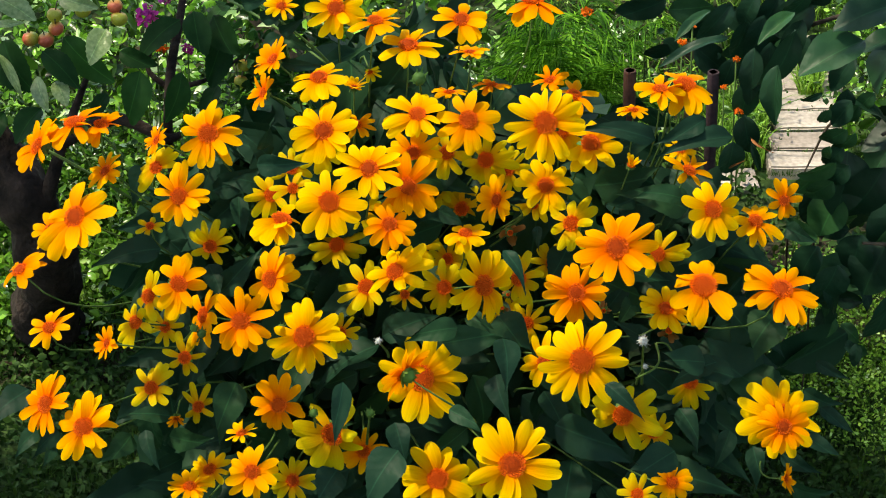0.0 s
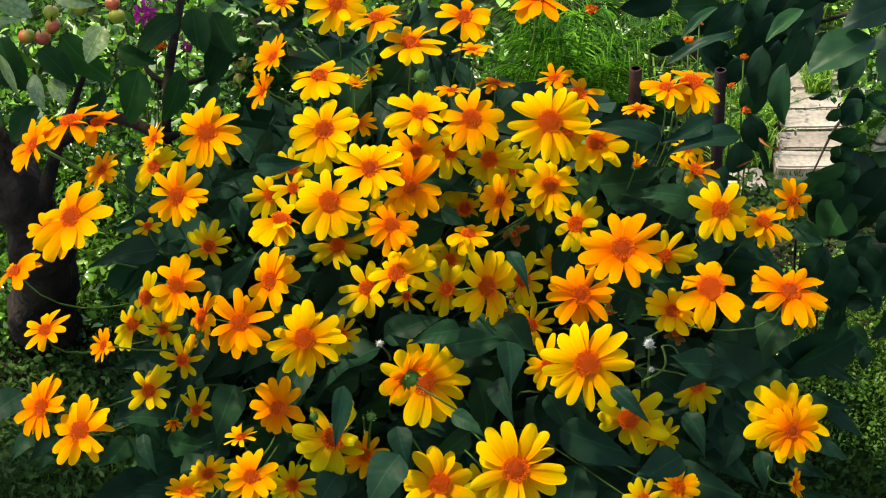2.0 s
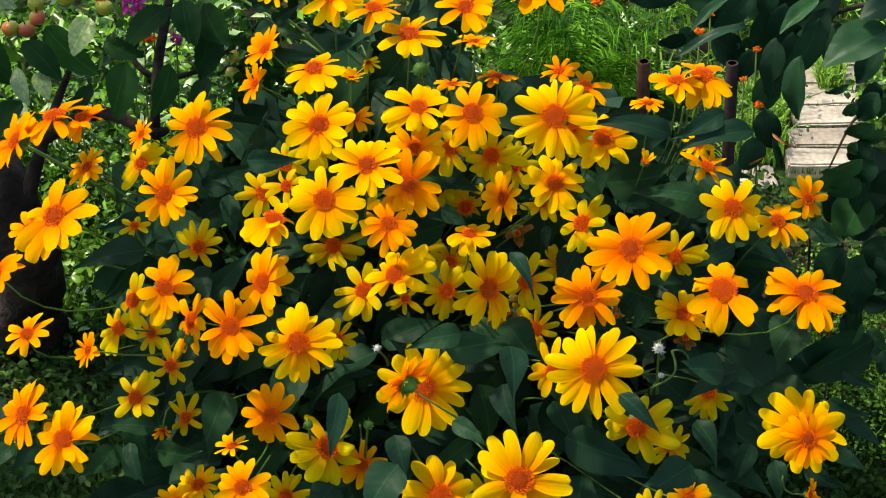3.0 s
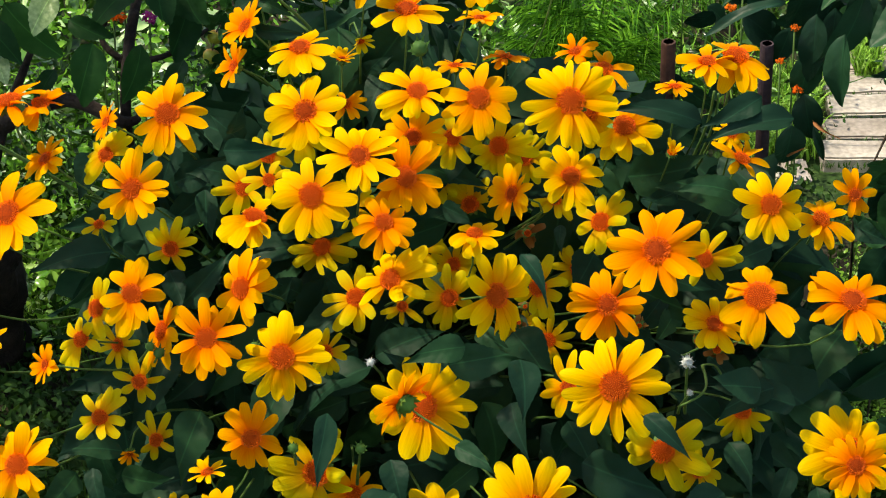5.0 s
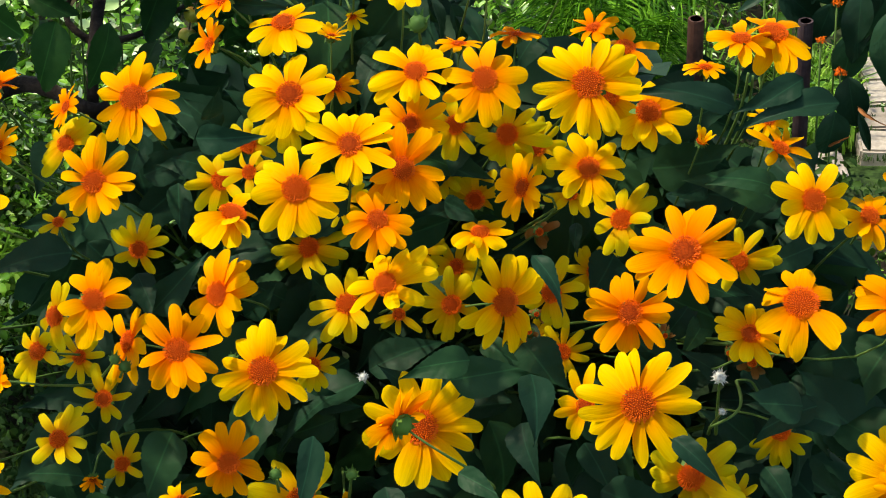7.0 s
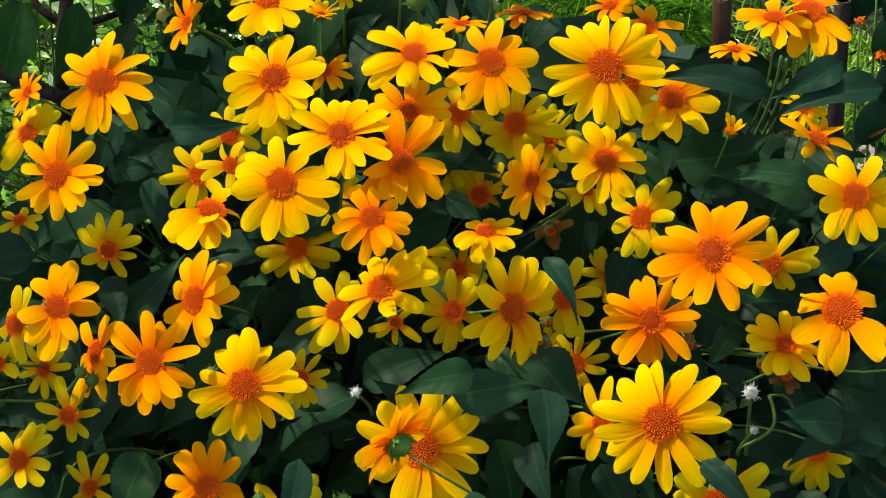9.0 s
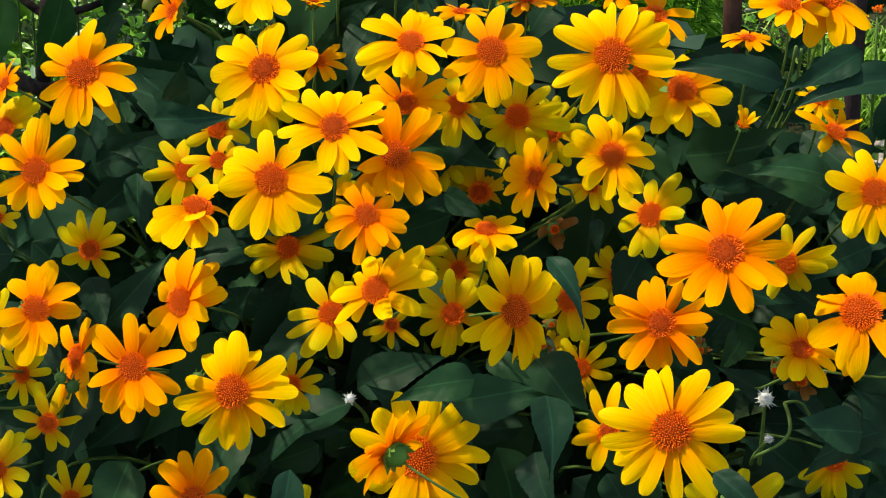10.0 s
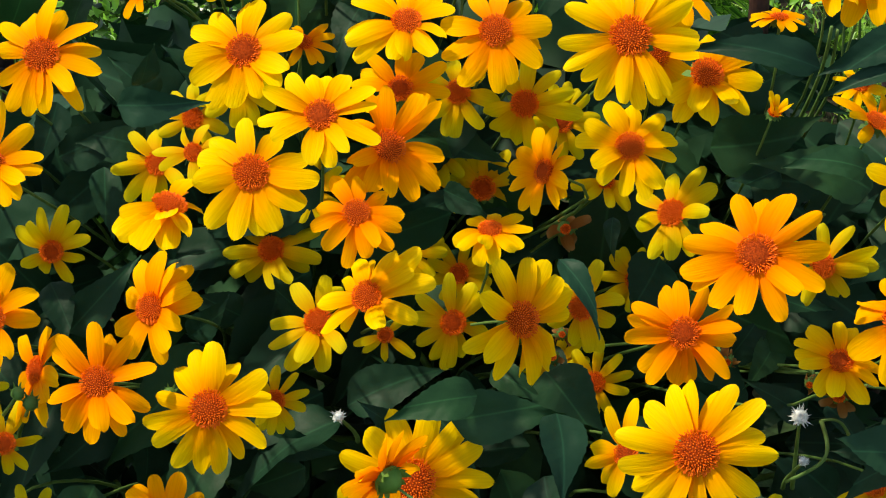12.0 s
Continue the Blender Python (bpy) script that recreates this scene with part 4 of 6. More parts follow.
bloom(0.297, -0.056, 0.457, 0.0423, 0, 60, 11, 9, 1, droop=10, disc=0.30, ragged=0.3, foot=(0.159, 0.213, 0.257), rays=(9, 0.80, 24, 30, 0.80, 38, 54, 0.79, 38, 127, 0.80, -8, 148, 0.95, 0, 186, 0.99, 0, 195, 0.96, 0, 237, 0.80, -2, 299, 0.78, 38, 319, 0.79, 32, 350, 0.80, 27))
bloom(0.380, -0.059, 0.454, 0.0445, 21, 67, 14, 25, 2, foot=(0.207, 0.213, 0.257), rays=(25, 0.80, 26, 45, 0.80, 5, 76, 0.80, 12, 103, 0.80, 7, 131, 0.80, 0, 168, 0.89, 0, 182, 0.92, 0, 202, 0.80, -4, 237, 0.80, -11, 259, 0.82, 0, 278, 0.80, -8, 315, 0.80, 12, 321, 0.83, 0, 339, 0.81, 0))
bloom(0.308, -0.001, 0.521, 0.0351, 6, 38, 11, 19, 0, foot=(0.285, 0.240, 0.303), rays=(33, 0.80, 2, 72, 0.80, 17, 99, 0.80, 31, 131, 0.80, 6, 162, 0.83, 0, 185, 0.84, 0, 214, 0.86, 0, 254, 0.80, -34, 292, 0.85, 0, 326, 0.80, 31, 349, 0.80, 25))
bloom(0.356, 0.020, 0.494, 0.0285, 22, 49, 11, 18, 1, foot=(0.329, 0.237, 0.296), rays=(22, 0.80, 34, 50, 0.80, 10, 79, 0.80, 5, 134, 1.09, 0, 155, 0.89, 0, 177, 0.86, 0, 203, 0.90, 0, 223, 0.80, -33, 245, 0.80, -2, 285, 0.80, -21, 350, 0.79, 38))
bloom(0.390, 0.059, 0.498, 0.0231, 12, 34, 9, 20, 2, foot=(0.359, 0.244, 0.309), rays=(5, 0.89, 0, 44, 0.89, 0, 90, 0.80, 8, 139, 0.80, 18, 171, 0.80, 34, 199, 0.80, -19, 254, 0.80, -26, 306, 0.80, 0, 343, 0.98, 0))
bloom(0.285, 0.061, 0.534, 0.0269, 49, 65, 8, 5, 1, droop=-10, foot=(0.262, 0.253, 0.326), rays=(27, 0.80, 7, 55, 0.99, 0, 88, 0.80, 3, 129, 0.90, 0, 199, 0.80, -12, 253, 0.80, -8, 288, 0.79, -24, 338, 1.00, 0))
bloom(0.278, 0.102, 0.538, 0.0204, 0, 70, 9, 24, 0, foot=(0.252, 0.260, 0.337))
bloom(0.254, 0.107, 0.610, 0.0300, 0, 88, 9, 24, 1, foot=(0.227, 0.281, 0.374), rays=(37, 0.86, 0, 83, 0.79, 10, 145, 0.84, 6, 177, 0.90, 10, 201, 0.80, -1, 231, 0.80, -5, 275, 0.80, 0, 322, 0.80, 5, 357, 0.80, 1))
bloom(0.282, 0.137, 0.600, 0.0424, 28, 79, 9, 7, 1, foot=(0.252, 0.283, 0.377), rays=(1, 0.79, 20, 19, 0.80, 18, 58, 0.79, 21, 90, 0.77, 28, 159, 0.81, 0, 182, 0.85, 10, 195, 0.89, 16, 221, 0.89, 15, 241, 0.79, -21))
bloom(0.225, 0.109, 0.583, 0.0204, 180, 82, 10, 5, 1, foot=(0.202, 0.274, 0.361))
bloom(0.379, -0.114, 0.328, 0.0480, -6, 38, 13, 29, 0, foot=(0.374, 0.174, 0.110), rays=(7, 0.80, 33, 33, 0.80, 38, 71, 0.80, 22, 105, 0.80, 0, 129, 0.80, 0, 157, 0.82, 0, 185, 0.80, -4, 225, 0.80, 27, 249, 0.83, 0, 277, 0.80, 26, 290, 0.82, 0, 313, 0.84, 0, 339, 0.80, 16))
bloom(0.381, -0.152, 0.339, 0.0315, 6, 35, 15, 14, 2, foot=(0.374, 0.170, 0.101))
bloom(0.390, -0.106, 0.243, 0.0190, 72, 15, 10, 1, 2, droop=-10, foot=(0.385, 0.022, 0.200))
bloom(0.290, -0.006, 0.305, 0.0291, 0, 18, 11, 17, 4, foot=(0.146, 0.180, 0.198), rays=(112, 0.80, 12, 140, 0.92, 12, 166, 0.95, 8, 190, 1.0, 8, 214, 0.95, 12, 238, 0.85, 16))
bloom(0.223, 0.093, 0.523, 0.0156, 47, 71, 8, 1, 0, droop=-58, foot=(0.200, 0.254, 0.328))
bloom(0.266, -0.108, 0.239, 0.0263, 13, 39, 11, 21, 1, foot=(0.129, 0.097, 0.176))
bloom(0.229, -0.115, 0.228, 0.0250, -15, 49, 10, 21, 4, foot=(0.110, 0.096, 0.172))
bloom(-0.377, -0.032, 0.529, 0.0434, -34, 40, 12, 12, 1, droop=-10, foot=(-0.276, 0.237, 0.297), rays=(39, 0.82, 0, 65, 0.92, 0, 101, 0.80, -11, 132, 0.80, -21, 156, 0.80, -21, 182, 0.88, 0, 191, 1.05, 0, 210, 1.01, 0, 261, 0.80, 20, 297, 0.80, 30, 341, 0.80, 15, 344, 0.78, 38))
bloom(-0.411, 0.030, 0.478, 0.0250, -44, 49, 9, 23, 1, droop=-10, foot=(-0.291, 0.233, 0.290))
bloom(-0.383, 0.073, 0.587, 0.0404, -82, 82, 7, 10, 2, foot=(-0.275, 0.268, 0.351), rays=(79, 0.79, -15, 99, 0.83, 0, 144, 0.89, 15, 160, 0.80, -4, 271, 0.78, 23, 333, 0.83, 0, 349, 0.77, 19))
bloom(-0.356, 0.087, 0.577, 0.0286, 34, 79, 8, 11, 2, foot=(-0.258, 0.269, 0.353), rays=(39, 0.80, 8, 66, 0.86, 0, 76, 0.80, 2, 77, 0.78, 23, 191, 0.80, -21, 214, 0.89, 17, 225, 1.12, 0, 231, 0.80, -18))
bloom(-0.423, 0.062, 0.564, 0.0368, -73, 38, 11, 28, 2, droop=-10, foot=(-0.301, 0.261, 0.339))
bloom(-0.351, 0.062, 0.533, 0.0263, -65, 48, 10, 4, 1, droop=-10, foot=(-0.254, 0.252, 0.324))
bloom(-0.443, -0.005, 0.447, 0.0316, -69, 58, 8, 3, 2, droop=-10, foot=(-0.308, 0.222, 0.270), rays=(9, 0.87, 0, 26, 0.82, 8, 47, 0.80, -7, 74, 0.80, -17, 105, 0.84, 5, 203, 0.78, 20, 266, 0.80, 20, 338, 0.80, 5))
bloom(-0.160, 0.166, 0.682, 0.0203, 0, 60, 10, 27, 0, foot=(-0.135, 0.309, 0.423))
bloom(0.266, 0.016, 0.358, 0.0242, 0, 10, 9, 16, 3, droop=15, ragged=1.1, disc=0.15, foot=(0.131, 0.198, 0.231))
bloom(-0.023, -0.158, 0.409, 0.0357, -137, 11, 11, 16, 2, foot=(0.052, -0.163, 0.351))
bloom(0.006, 0.172, 0.453, 0.0285, 0, 40, 11, 0, 4, foot=(-0.030, 0.247, 0.316))
bloom(0.089, 0.173, 0.474, 0.0284, 6, 30, 11, 16, 4, foot=(0.021, 0.253, 0.326))
bloom(-0.075, 0.151, 0.435, 0.0260, 0, 35, 10, 18, 4, foot=(-0.078, 0.240, 0.302))
bloom(-0.010, 0.130, 0.399, 0.0260, 6, 30, 10, 18, 4, foot=(-0.039, 0.227, 0.280))
bloom(0.086, 0.107, 0.326, 0.0249, 0, 25, 10, 11, 4, foot=(0.019, 0.204, 0.241))
bloom(0.140, 0.138, 0.373, 0.0261, 6, 30, 10, 23, 4, foot=(0.050, 0.221, 0.270))
bloom(-0.291, 0.045, 0.345, 0.0220, -23, 28, 9, 0, 4, foot=(-0.211, 0.199, 0.233))
bloom(0.093, 0.030, 0.352, 0.0124, 0, 20, 9, 13, 3, droop=15, ragged=1.1, disc=0.15, foot=(0.024, 0.199, 0.232))
bloom(0.246, 0.006, 0.373, 0.0137, -20, 13, 10, 5, 3, droop=15, ragged=1.1, disc=0.15, foot=(0.119, 0.200, 0.234))
bloom(0.089, 0.063, 0.376, 0.0132, 0, 30, 9, 16, 3, droop=15, ragged=1.1, disc=0.15, foot=(0.021, 0.211, 0.252))
bloom(0.194, 0.027, 0.377, 0.0153, 0, 10, 9, 29, 3, droop=15, ragged=1.1, disc=0.15, foot=(0.086, 0.205, 0.242))
bloom(0.082, 0.028, 0.380, 0.0153, 0, 40, 9, 1, 3, droop=15, ragged=1.1, disc=0.15, foot=(0.018, 0.206, 0.244))

# the large leaves between them
leaf_between(BUSH_LEAVES, bush, (0.032, -0.154, 0.464), (-0.018, -0.174, 0.469), 0.97, (-0.15, -0.80, 0.50), 8, 2)
leaf_between(BUSH_LEAVES, bush, (0.017, -0.080, 0.400), (0.085, -0.091, 0.421), 0.94, (-0.15, -0.80, 0.65), 12, 4)
leaf_between(BUSH_LEAVES, bush, (0.081, -0.105, 0.421), (0.090, -0.154, 0.396), 1.30, (0.35, -0.80, 0.50), 0, 1)
leaf_between(BUSH_LEAVES, bush, (0.074, -0.111, 0.379), (0.081, -0.158, 0.358), 1.28, (-0.15, -0.80, 0.30), 10, 1)
leaf_between(BUSH_LEAVES, bush, (0.079, -0.169, 0.567), (0.109, -0.203, 0.547), 0.76, (0.35, -0.80, 0.50), -10, 3)
leaf_between(BUSH_LEAVES, bush, (-0.183, 0.108, 0.535), (-0.175, 0.103, 0.566), 1.17, (0.35, -0.80, 0.50), 15, 4)
leaf_between(BUSH_LEAVES, bush, (-0.177, -0.124, 0.644), (-0.130, -0.142, 0.653), 1.07, (0.35, -0.80, 0.65), 25, 1)
leaf_between(BUSH_LEAVES, bush, (-0.239, 0.128, 0.472), (-0.184, 0.122, 0.502), 1.06, (0.35, -0.80, 0.65), 10, 1)
leaf_between(BUSH_LEAVES, bush, (-0.240, 0.145, 0.503), (-0.249, 0.107, 0.476), 1.15, (0.10, -0.80, 0.50), -10, 1)
leaf_between(BUSH_LEAVES, bush, (-0.212, 0.152, 0.451), (-0.209, 0.111, 0.420), 1.10, (0.10, -0.80, 0.30), 0, 0)
leaf_between(BUSH_LEAVES, bush, (-0.243, 0.073, 0.409), (-0.225, 0.037, 0.387), 1.01, (0.35, -0.80, 0.65), 12, 4)
leaf_between(BUSH_LEAVES, bush, (-0.231, 0.057, 0.381), (-0.189, 0.062, 0.430), 1.01, (0.10, -0.80, 0.30), -8, 1)
leaf_between(BUSH_LEAVES, bush, (-0.207, 0.071, 0.310), (-0.241, 0.033, 0.284), 1.41, (0.35, -0.80, 0.30), 0, 1)
leaf_between(BUSH_LEAVES, bush, (-0.105, 0.064, 0.298), (-0.062, 0.040, 0.296), 1.23, (0.35, -0.80, 0.30), 15, 1)
leaf_between(BUSH_LEAVES, bush, (-0.021, -0.054, 0.381), (-0.036, -0.066, 0.401), 1.14, (0.10, -0.80, 0.50), 0, 1)
leaf_between(BUSH_LEAVES, bush, (-0.051, 0.060, 0.323), (0.008, 0.058, 0.359), 1.11, (-0.15, -0.80, 0.65), -8, 1)
leaf_between(BUSH_LEAVES, bush, (0.043, 0.017, 0.377), (0.074, -0.008, 0.373), 1.15, (0.35, -0.80, 0.65), 10, 1)
leaf_between(BUSH_LEAVES, bush, (0.080, 0.053, 0.374), (0.091, 0.020, 0.358), 1.01, (0.10, -0.80, 0.50), 0, 0)
leaf_between(BUSH_LEAVES, bush, (0.243, 0.002, 0.351), (0.210, -0.003, 0.381), 1.10, (0.10, -0.80, 0.50), 10, 1)
leaf_between(BUSH_LEAVES, bush, (0.260, 0.033, 0.341), (0.287, 0.000, 0.323), 1.17, (0.35, -0.80, 0.50), -12, 0)
leaf_between(BUSH_LEAVES, bush, (0.299, -0.090, 0.382), (0.254, -0.106, 0.395), 1.29, (0.10, -0.80, 0.50), 8, 4)
leaf_between(BUSH_LEAVES, bush, (0.230, 0.110, 0.473), (0.200, 0.086, 0.472), 1.06, (-0.15, -0.80, 0.30), 0, 4)
leaf_between(BUSH_LEAVES, bush, (0.286, 0.075, 0.477), (0.220, 0.073, 0.514), 1.07, (-0.15, -0.80, 0.65), 20, 2)
leaf_between(BUSH_LEAVES, bush, (0.277, 0.025, 0.519), (0.230, 0.014, 0.540), 0.95, (0.35, -0.80, 0.50), 25, 2)
leaf_between(BUSH_LEAVES, bush, (0.247, 0.057, 0.574), (0.170, 0.052, 0.605), 0.62, (0.10, -0.80, 0.50), 18, 2)
leaf_between(BUSH_LEAVES, bush, (0.302, 0.069, 0.594), (0.254, 0.037, 0.578), 0.93, (0.35, -0.80, 0.50), 12, 3)
leaf_between(BUSH_LEAVES, bush, (0.123, 0.122, 0.430), (0.120, 0.091, 0.417), 0.88, (-0.15, -0.80, 0.30), 0, 0)
leaf_between(BUSH_LEAVES, bush, (0.155, 0.123, 0.399), (0.134, 0.085, 0.374), 1.54, (0.10, -0.80, 0.30), 0, 2)
leaf_between(BUSH_LEAVES, bush, (0.012, 0.075, 0.477), (0.042, 0.051, 0.475), 0.97, (0.10, -0.80, 0.30), 10, 4)
leaf_between(BUSH_LEAVES, bush, (0.020, 0.143, 0.434), (-0.021, 0.115, 0.426), 0.86, (0.10, -0.80, 0.50), 0, 3)
leaf_between(BUSH_LEAVES, bush, (0.199, 0.097, 0.335), (0.223, 0.095, 0.371), 1.36, (-0.15, -0.80, 0.30), 10, 3)
leaf_between(BUSH_LEAVES, bush, (0.232, 0.104, 0.348), (0.216, 0.072, 0.332), 1.34, (0.35, -0.80, 0.65), 0, 1)
leaf_between(BUSH_LEAVES, bush, (-0.156, 0.096, 0.354), (-0.126, 0.090, 0.383), 1.31, (-0.15, -0.80, 0.30), 10, 0)
leaf_between(BUSH_LEAVES, bush, (-0.123, 0.112, 0.361), (-0.152, 0.102, 0.384), 1.33, (0.35, -0.80, 0.50), -10, 2)
leaf_between(BUSH_LEAVES, bush, (-0.079, 0.104, 0.366), (-0.104, 0.097, 0.396), 1.08, (-0.15, -0.80, 0.50), 0, 4)
leaf_between(BUSH_LEAVES, bush, (-0.281, -0.065, 0.298), (-0.335, -0.080, 0.312), 0.97, (0.10, -0.80, 0.50), 25, 0)
leaf_between(BUSH_LEAVES, bush, (-0.306, -0.100, 0.302), (-0.298, -0.137, 0.277), 0.80, (-0.15, -0.80, 0.65), 10, 2)
leaf_between(BUSH_LEAVES, bush, (-0.326, -0.048, 0.263), (-0.350, -0.082, 0.244), 1.43, (0.10, -0.80, 0.30), 0, 3)
leaf_between(BUSH_LEAVES, bush, (-0.405, -0.072, 0.287), (-0.427, -0.103, 0.272), 1.05, (0.35, -0.80, 0.30), 5, 2)
leaf_between(BUSH_LEAVES, bush, (-0.427, -0.073, 0.284), (-0.450, -0.101, 0.276), 1.08, (-0.15, -0.80, 0.65), 0, 2)
leaf_between(BUSH_LEAVES, bush, (-0.408, -0.081, 0.271), (-0.417, -0.108, 0.264), 1.01, (0.35, -0.80, 0.50), 0, 2)
leaf_between(BUSH_LEAVES, bush, (-0.442, 0.004, 0.289), (-0.487, -0.030, 0.271), 1.55, (-0.15, -0.80, 0.65), 15, 0)
leaf_between(BUSH_LEAVES, bush, (-0.209, -0.047, 0.330), (-0.233, -0.094, 0.289), 1.13, (0.10, -0.80, 0.65), 5, 2)
leaf_between(BUSH_LEAVES, bush, (-0.086, -0.278, 0.473), (-0.098, -0.326, 0.430), 0.91, (0.10, -0.80, 0.30), -8, 0)
leaf_between(BUSH_LEAVES, bush, (-0.099, -0.095, 0.247), (-0.123, -0.129, 0.227), 1.60, (-0.15, -0.80, 0.30), 10, 2)
leaf_between(BUSH_LEAVES, bush, (-0.282, -0.076, 0.279), (-0.235, -0.098, 0.281), 1.41, (0.10, -0.80, 0.30), 12, 0)
leaf_between(BUSH_LEAVES, bush, (0.023, -0.265, 0.432), (0.059, -0.292, 0.426), 0.81, (0.35, -0.80, 0.65), 12, 4)
leaf_between(BUSH_LEAVES, bush, (-0.035, -0.123, 0.326), (-0.023, -0.161, 0.300), 1.27, (0.10, -0.80, 0.30), 0, 1)
leaf_between(BUSH_LEAVES, bush, (-0.031, -0.178, 0.326), (-0.073, -0.223, 0.288), 1.26, (-0.15, -0.80, 0.65), 10, 2)
leaf_between(BUSH_LEAVES, bush, (0.138, -0.124, 0.324), (0.220, -0.166, 0.311), 1.14, (0.10, -0.80, 0.50), 15, 3)
leaf_between(BUSH_LEAVES, bush, (0.129, 0.016, 0.279), (0.155, -0.025, 0.248), 1.37, (0.35, -0.80, 0.30), 0, 0)
leaf_between(BUSH_LEAVES, bush, (0.184, -0.279, 0.472), (0.222, -0.312, 0.455), 0.78, (0.10, -0.80, 0.50), -6, 1)
leaf_between(BUSH_LEAVES, bush, (0.268, -0.111, 0.282), (0.223, -0.142, 0.269), 1.28, (0.35, -0.80, 0.65), 10, 4)
leaf_between(BUSH_LEAVES, bush, (0.332, -0.071, 0.351), (0.260, -0.079, 0.379), 1.06, (0.35, -0.80, 0.65), 18, 3)
leaf_between(BUSH_LEAVES, bush, (0.276, -0.034, 0.288), (0.304, -0.071, 0.264), 1.14, (0.35, -0.80, 0.30), 0, 3)
leaf_between(BUSH_LEAVES, bush, (0.321, 0.112, 0.413), (0.274, 0.085, 0.407), 1.22, (0.10, -0.80, 0.30), 10, 0)
leaf_between(BUSH_LEAVES, bush, (0.397, 0.094, 0.445), (0.424, 0.068, 0.441), 1.26, (0.10, -0.80, 0.50), 20, 1)
leaf_between(BUSH_LEAVES, bush, (0.331, 0.059, 0.577), (0.252, 0.037, 0.579), 0.72, (0.10, -0.80, 0.65), 20, 1)
leaf_between(BUSH_LEAVES, bush, (-0.160, 0.128, 0.633), (-0.117, 0.108, 0.637), 0.79, (-0.15, -0.80, 0.50), 25, 3)
leaf_between(BUSH_LEAVES, bush, (-0.162, 0.171, 0.643), (-0.185, 0.146, 0.639), 1.16, (-0.15, -0.80, 0.65), 10, 2)
leaf_between(BUSH_LEAVES, bush, (-0.314, 0.127, 0.503), (-0.328, 0.091, 0.480), 1.28, (0.10, -0.80, 0.50), 0, 2)
leaf_between(BUSH_LEAVES, bush, (-0.294, 0.054, 0.440), (-0.365, 0.032, 0.442), 1.05, (0.10, -0.80, 0.50), 25, 1)
leaf_between(BUSH_LEAVES, bush, (-0.293, 0.091, 0.345), (-0.258, 0.055, 0.322), 1.26, (0.35, -0.80, 0.50), 0, 4)
leaf_between(BUSH_LEAVES, bush, (-0.273, 0.040, 0.256), (-0.291, 0.042, 0.300), 1.57, (0.35, -0.80, 0.65), 0, 3)
leaf_between(BUSH_LEAVES, bush, (0.270, 0.044, 0.262), (0.231, 0.043, 0.301), 1.39, (0.10, -0.80, 0.30), 10, 0)
leaf_between(BUSH_LEAVES, bush, (0.365, 0.072, 0.312), (0.332, 0.074, 0.356), 1.66, (0.10, -0.80, 0.50), 0, 4)
leaf_between(BUSH_LEAVES, bush, (0.386, 0.058, 0.351), (0.354, 0.022, 0.329), 1.93, (-0.15, -0.80, 0.65), 10, 2)
leaf_between(BUSH_LEAVES, bush, (0.371, 0.044, 0.263), (0.301, 0.052, 0.317), 1.33, (0.35, -0.80, 0.50), 0, 4)
leaf_between(BUSH_LEAVES, bush, (0.358, 0.085, 0.334), (0.307, 0.058, 0.328), 1.53, (-0.15, -0.80, 0.30), 0, 2)
leaf_between(BUSH_LEAVES, bush, (0.077, 0.017, 0.376), (0.108, -0.019, 0.354), 1.54, (0.10, -0.80, 0.65), 0, 2)
leaf_between(BUSH_LEAVES, bush, (-0.182, 0.130, 0.477), (-0.219, 0.119, 0.497), 1.50, (0.10, -0.80, 0.50), 15, 2)
leaf_between(BUSH_LEAVES, bush, (-0.176, 0.146, 0.504), (-0.200, 0.141, 0.535), 1.42, (0.10, -0.80, 0.65), 0, 1)
leaf_between(BUSH_LEAVES, bush, (-0.062, 0.192, 0.552), (-0.043, 0.184, 0.577), 1.31, (-0.15, -0.80, 0.30), 0, 3)
leaf_between(BUSH_LEAVES, bush, (0.185, 0.117, 0.485), (0.253, 0.102, 0.500), 1.21, (-0.15, -0.80, 0.50), 20, 2)
leaf_between(BUSH_LEAVES, bush, (0.193, 0.160, 0.497), (0.242, 0.152, 0.523), 1.27, (-0.15, -0.80, 0.50), 15, 3)
leaf_between(BUSH_LEAVES, bush, (0.211, 0.121, 0.461), (0.273, 0.100, 0.465), 1.32, (0.10, -0.80, 0.65), 15, 2)
leaf_between(BUSH_LEAVES, bush, (0.218, 0.176, 0.524), (0.191, 0.167, 0.547), 1.90, (0.10, -0.80, 0.50), 12, 2)
leaf_between(BUSH_LEAVES, bush, (0.091, 0.225, 0.557), (0.072, 0.194, 0.544), 1.59, (-0.15, -0.80, 0.50), 0, 2)

leaf_between(BUSH_LEAVES, bush, (0.249, 0.355, 0.456), (0.288, 0.355, 0.417), 0.90, (-0.30, -0.80, 0.45), 20, 2)
leaf_between(BUSH_LEAVES, bush, (0.300, 0.361, 0.465), (0.264, 0.363, 0.429), 0.85, (0.30, -0.80, 0.70), 0, 0)
leaf_between(BUSH_LEAVES, bush, (0.268, 0.323, 0.440), (0.296, 0.324, 0.401), 0.95, (-0.30, -0.80, 0.45), 10, 0)
leaf_between(BUSH_LEAVES, bush, (0.241, 0.323, 0.440), (0.276, 0.333, 0.418), 0.92, (-0.30, -0.80, 0.70), 10, 0)
leaf_between(BUSH_LEAVES, bush, (0.306, 0.349, 0.445), (0.284, 0.351, 0.408), 0.91, (0.30, -0.80, 0.70), 20, 3)
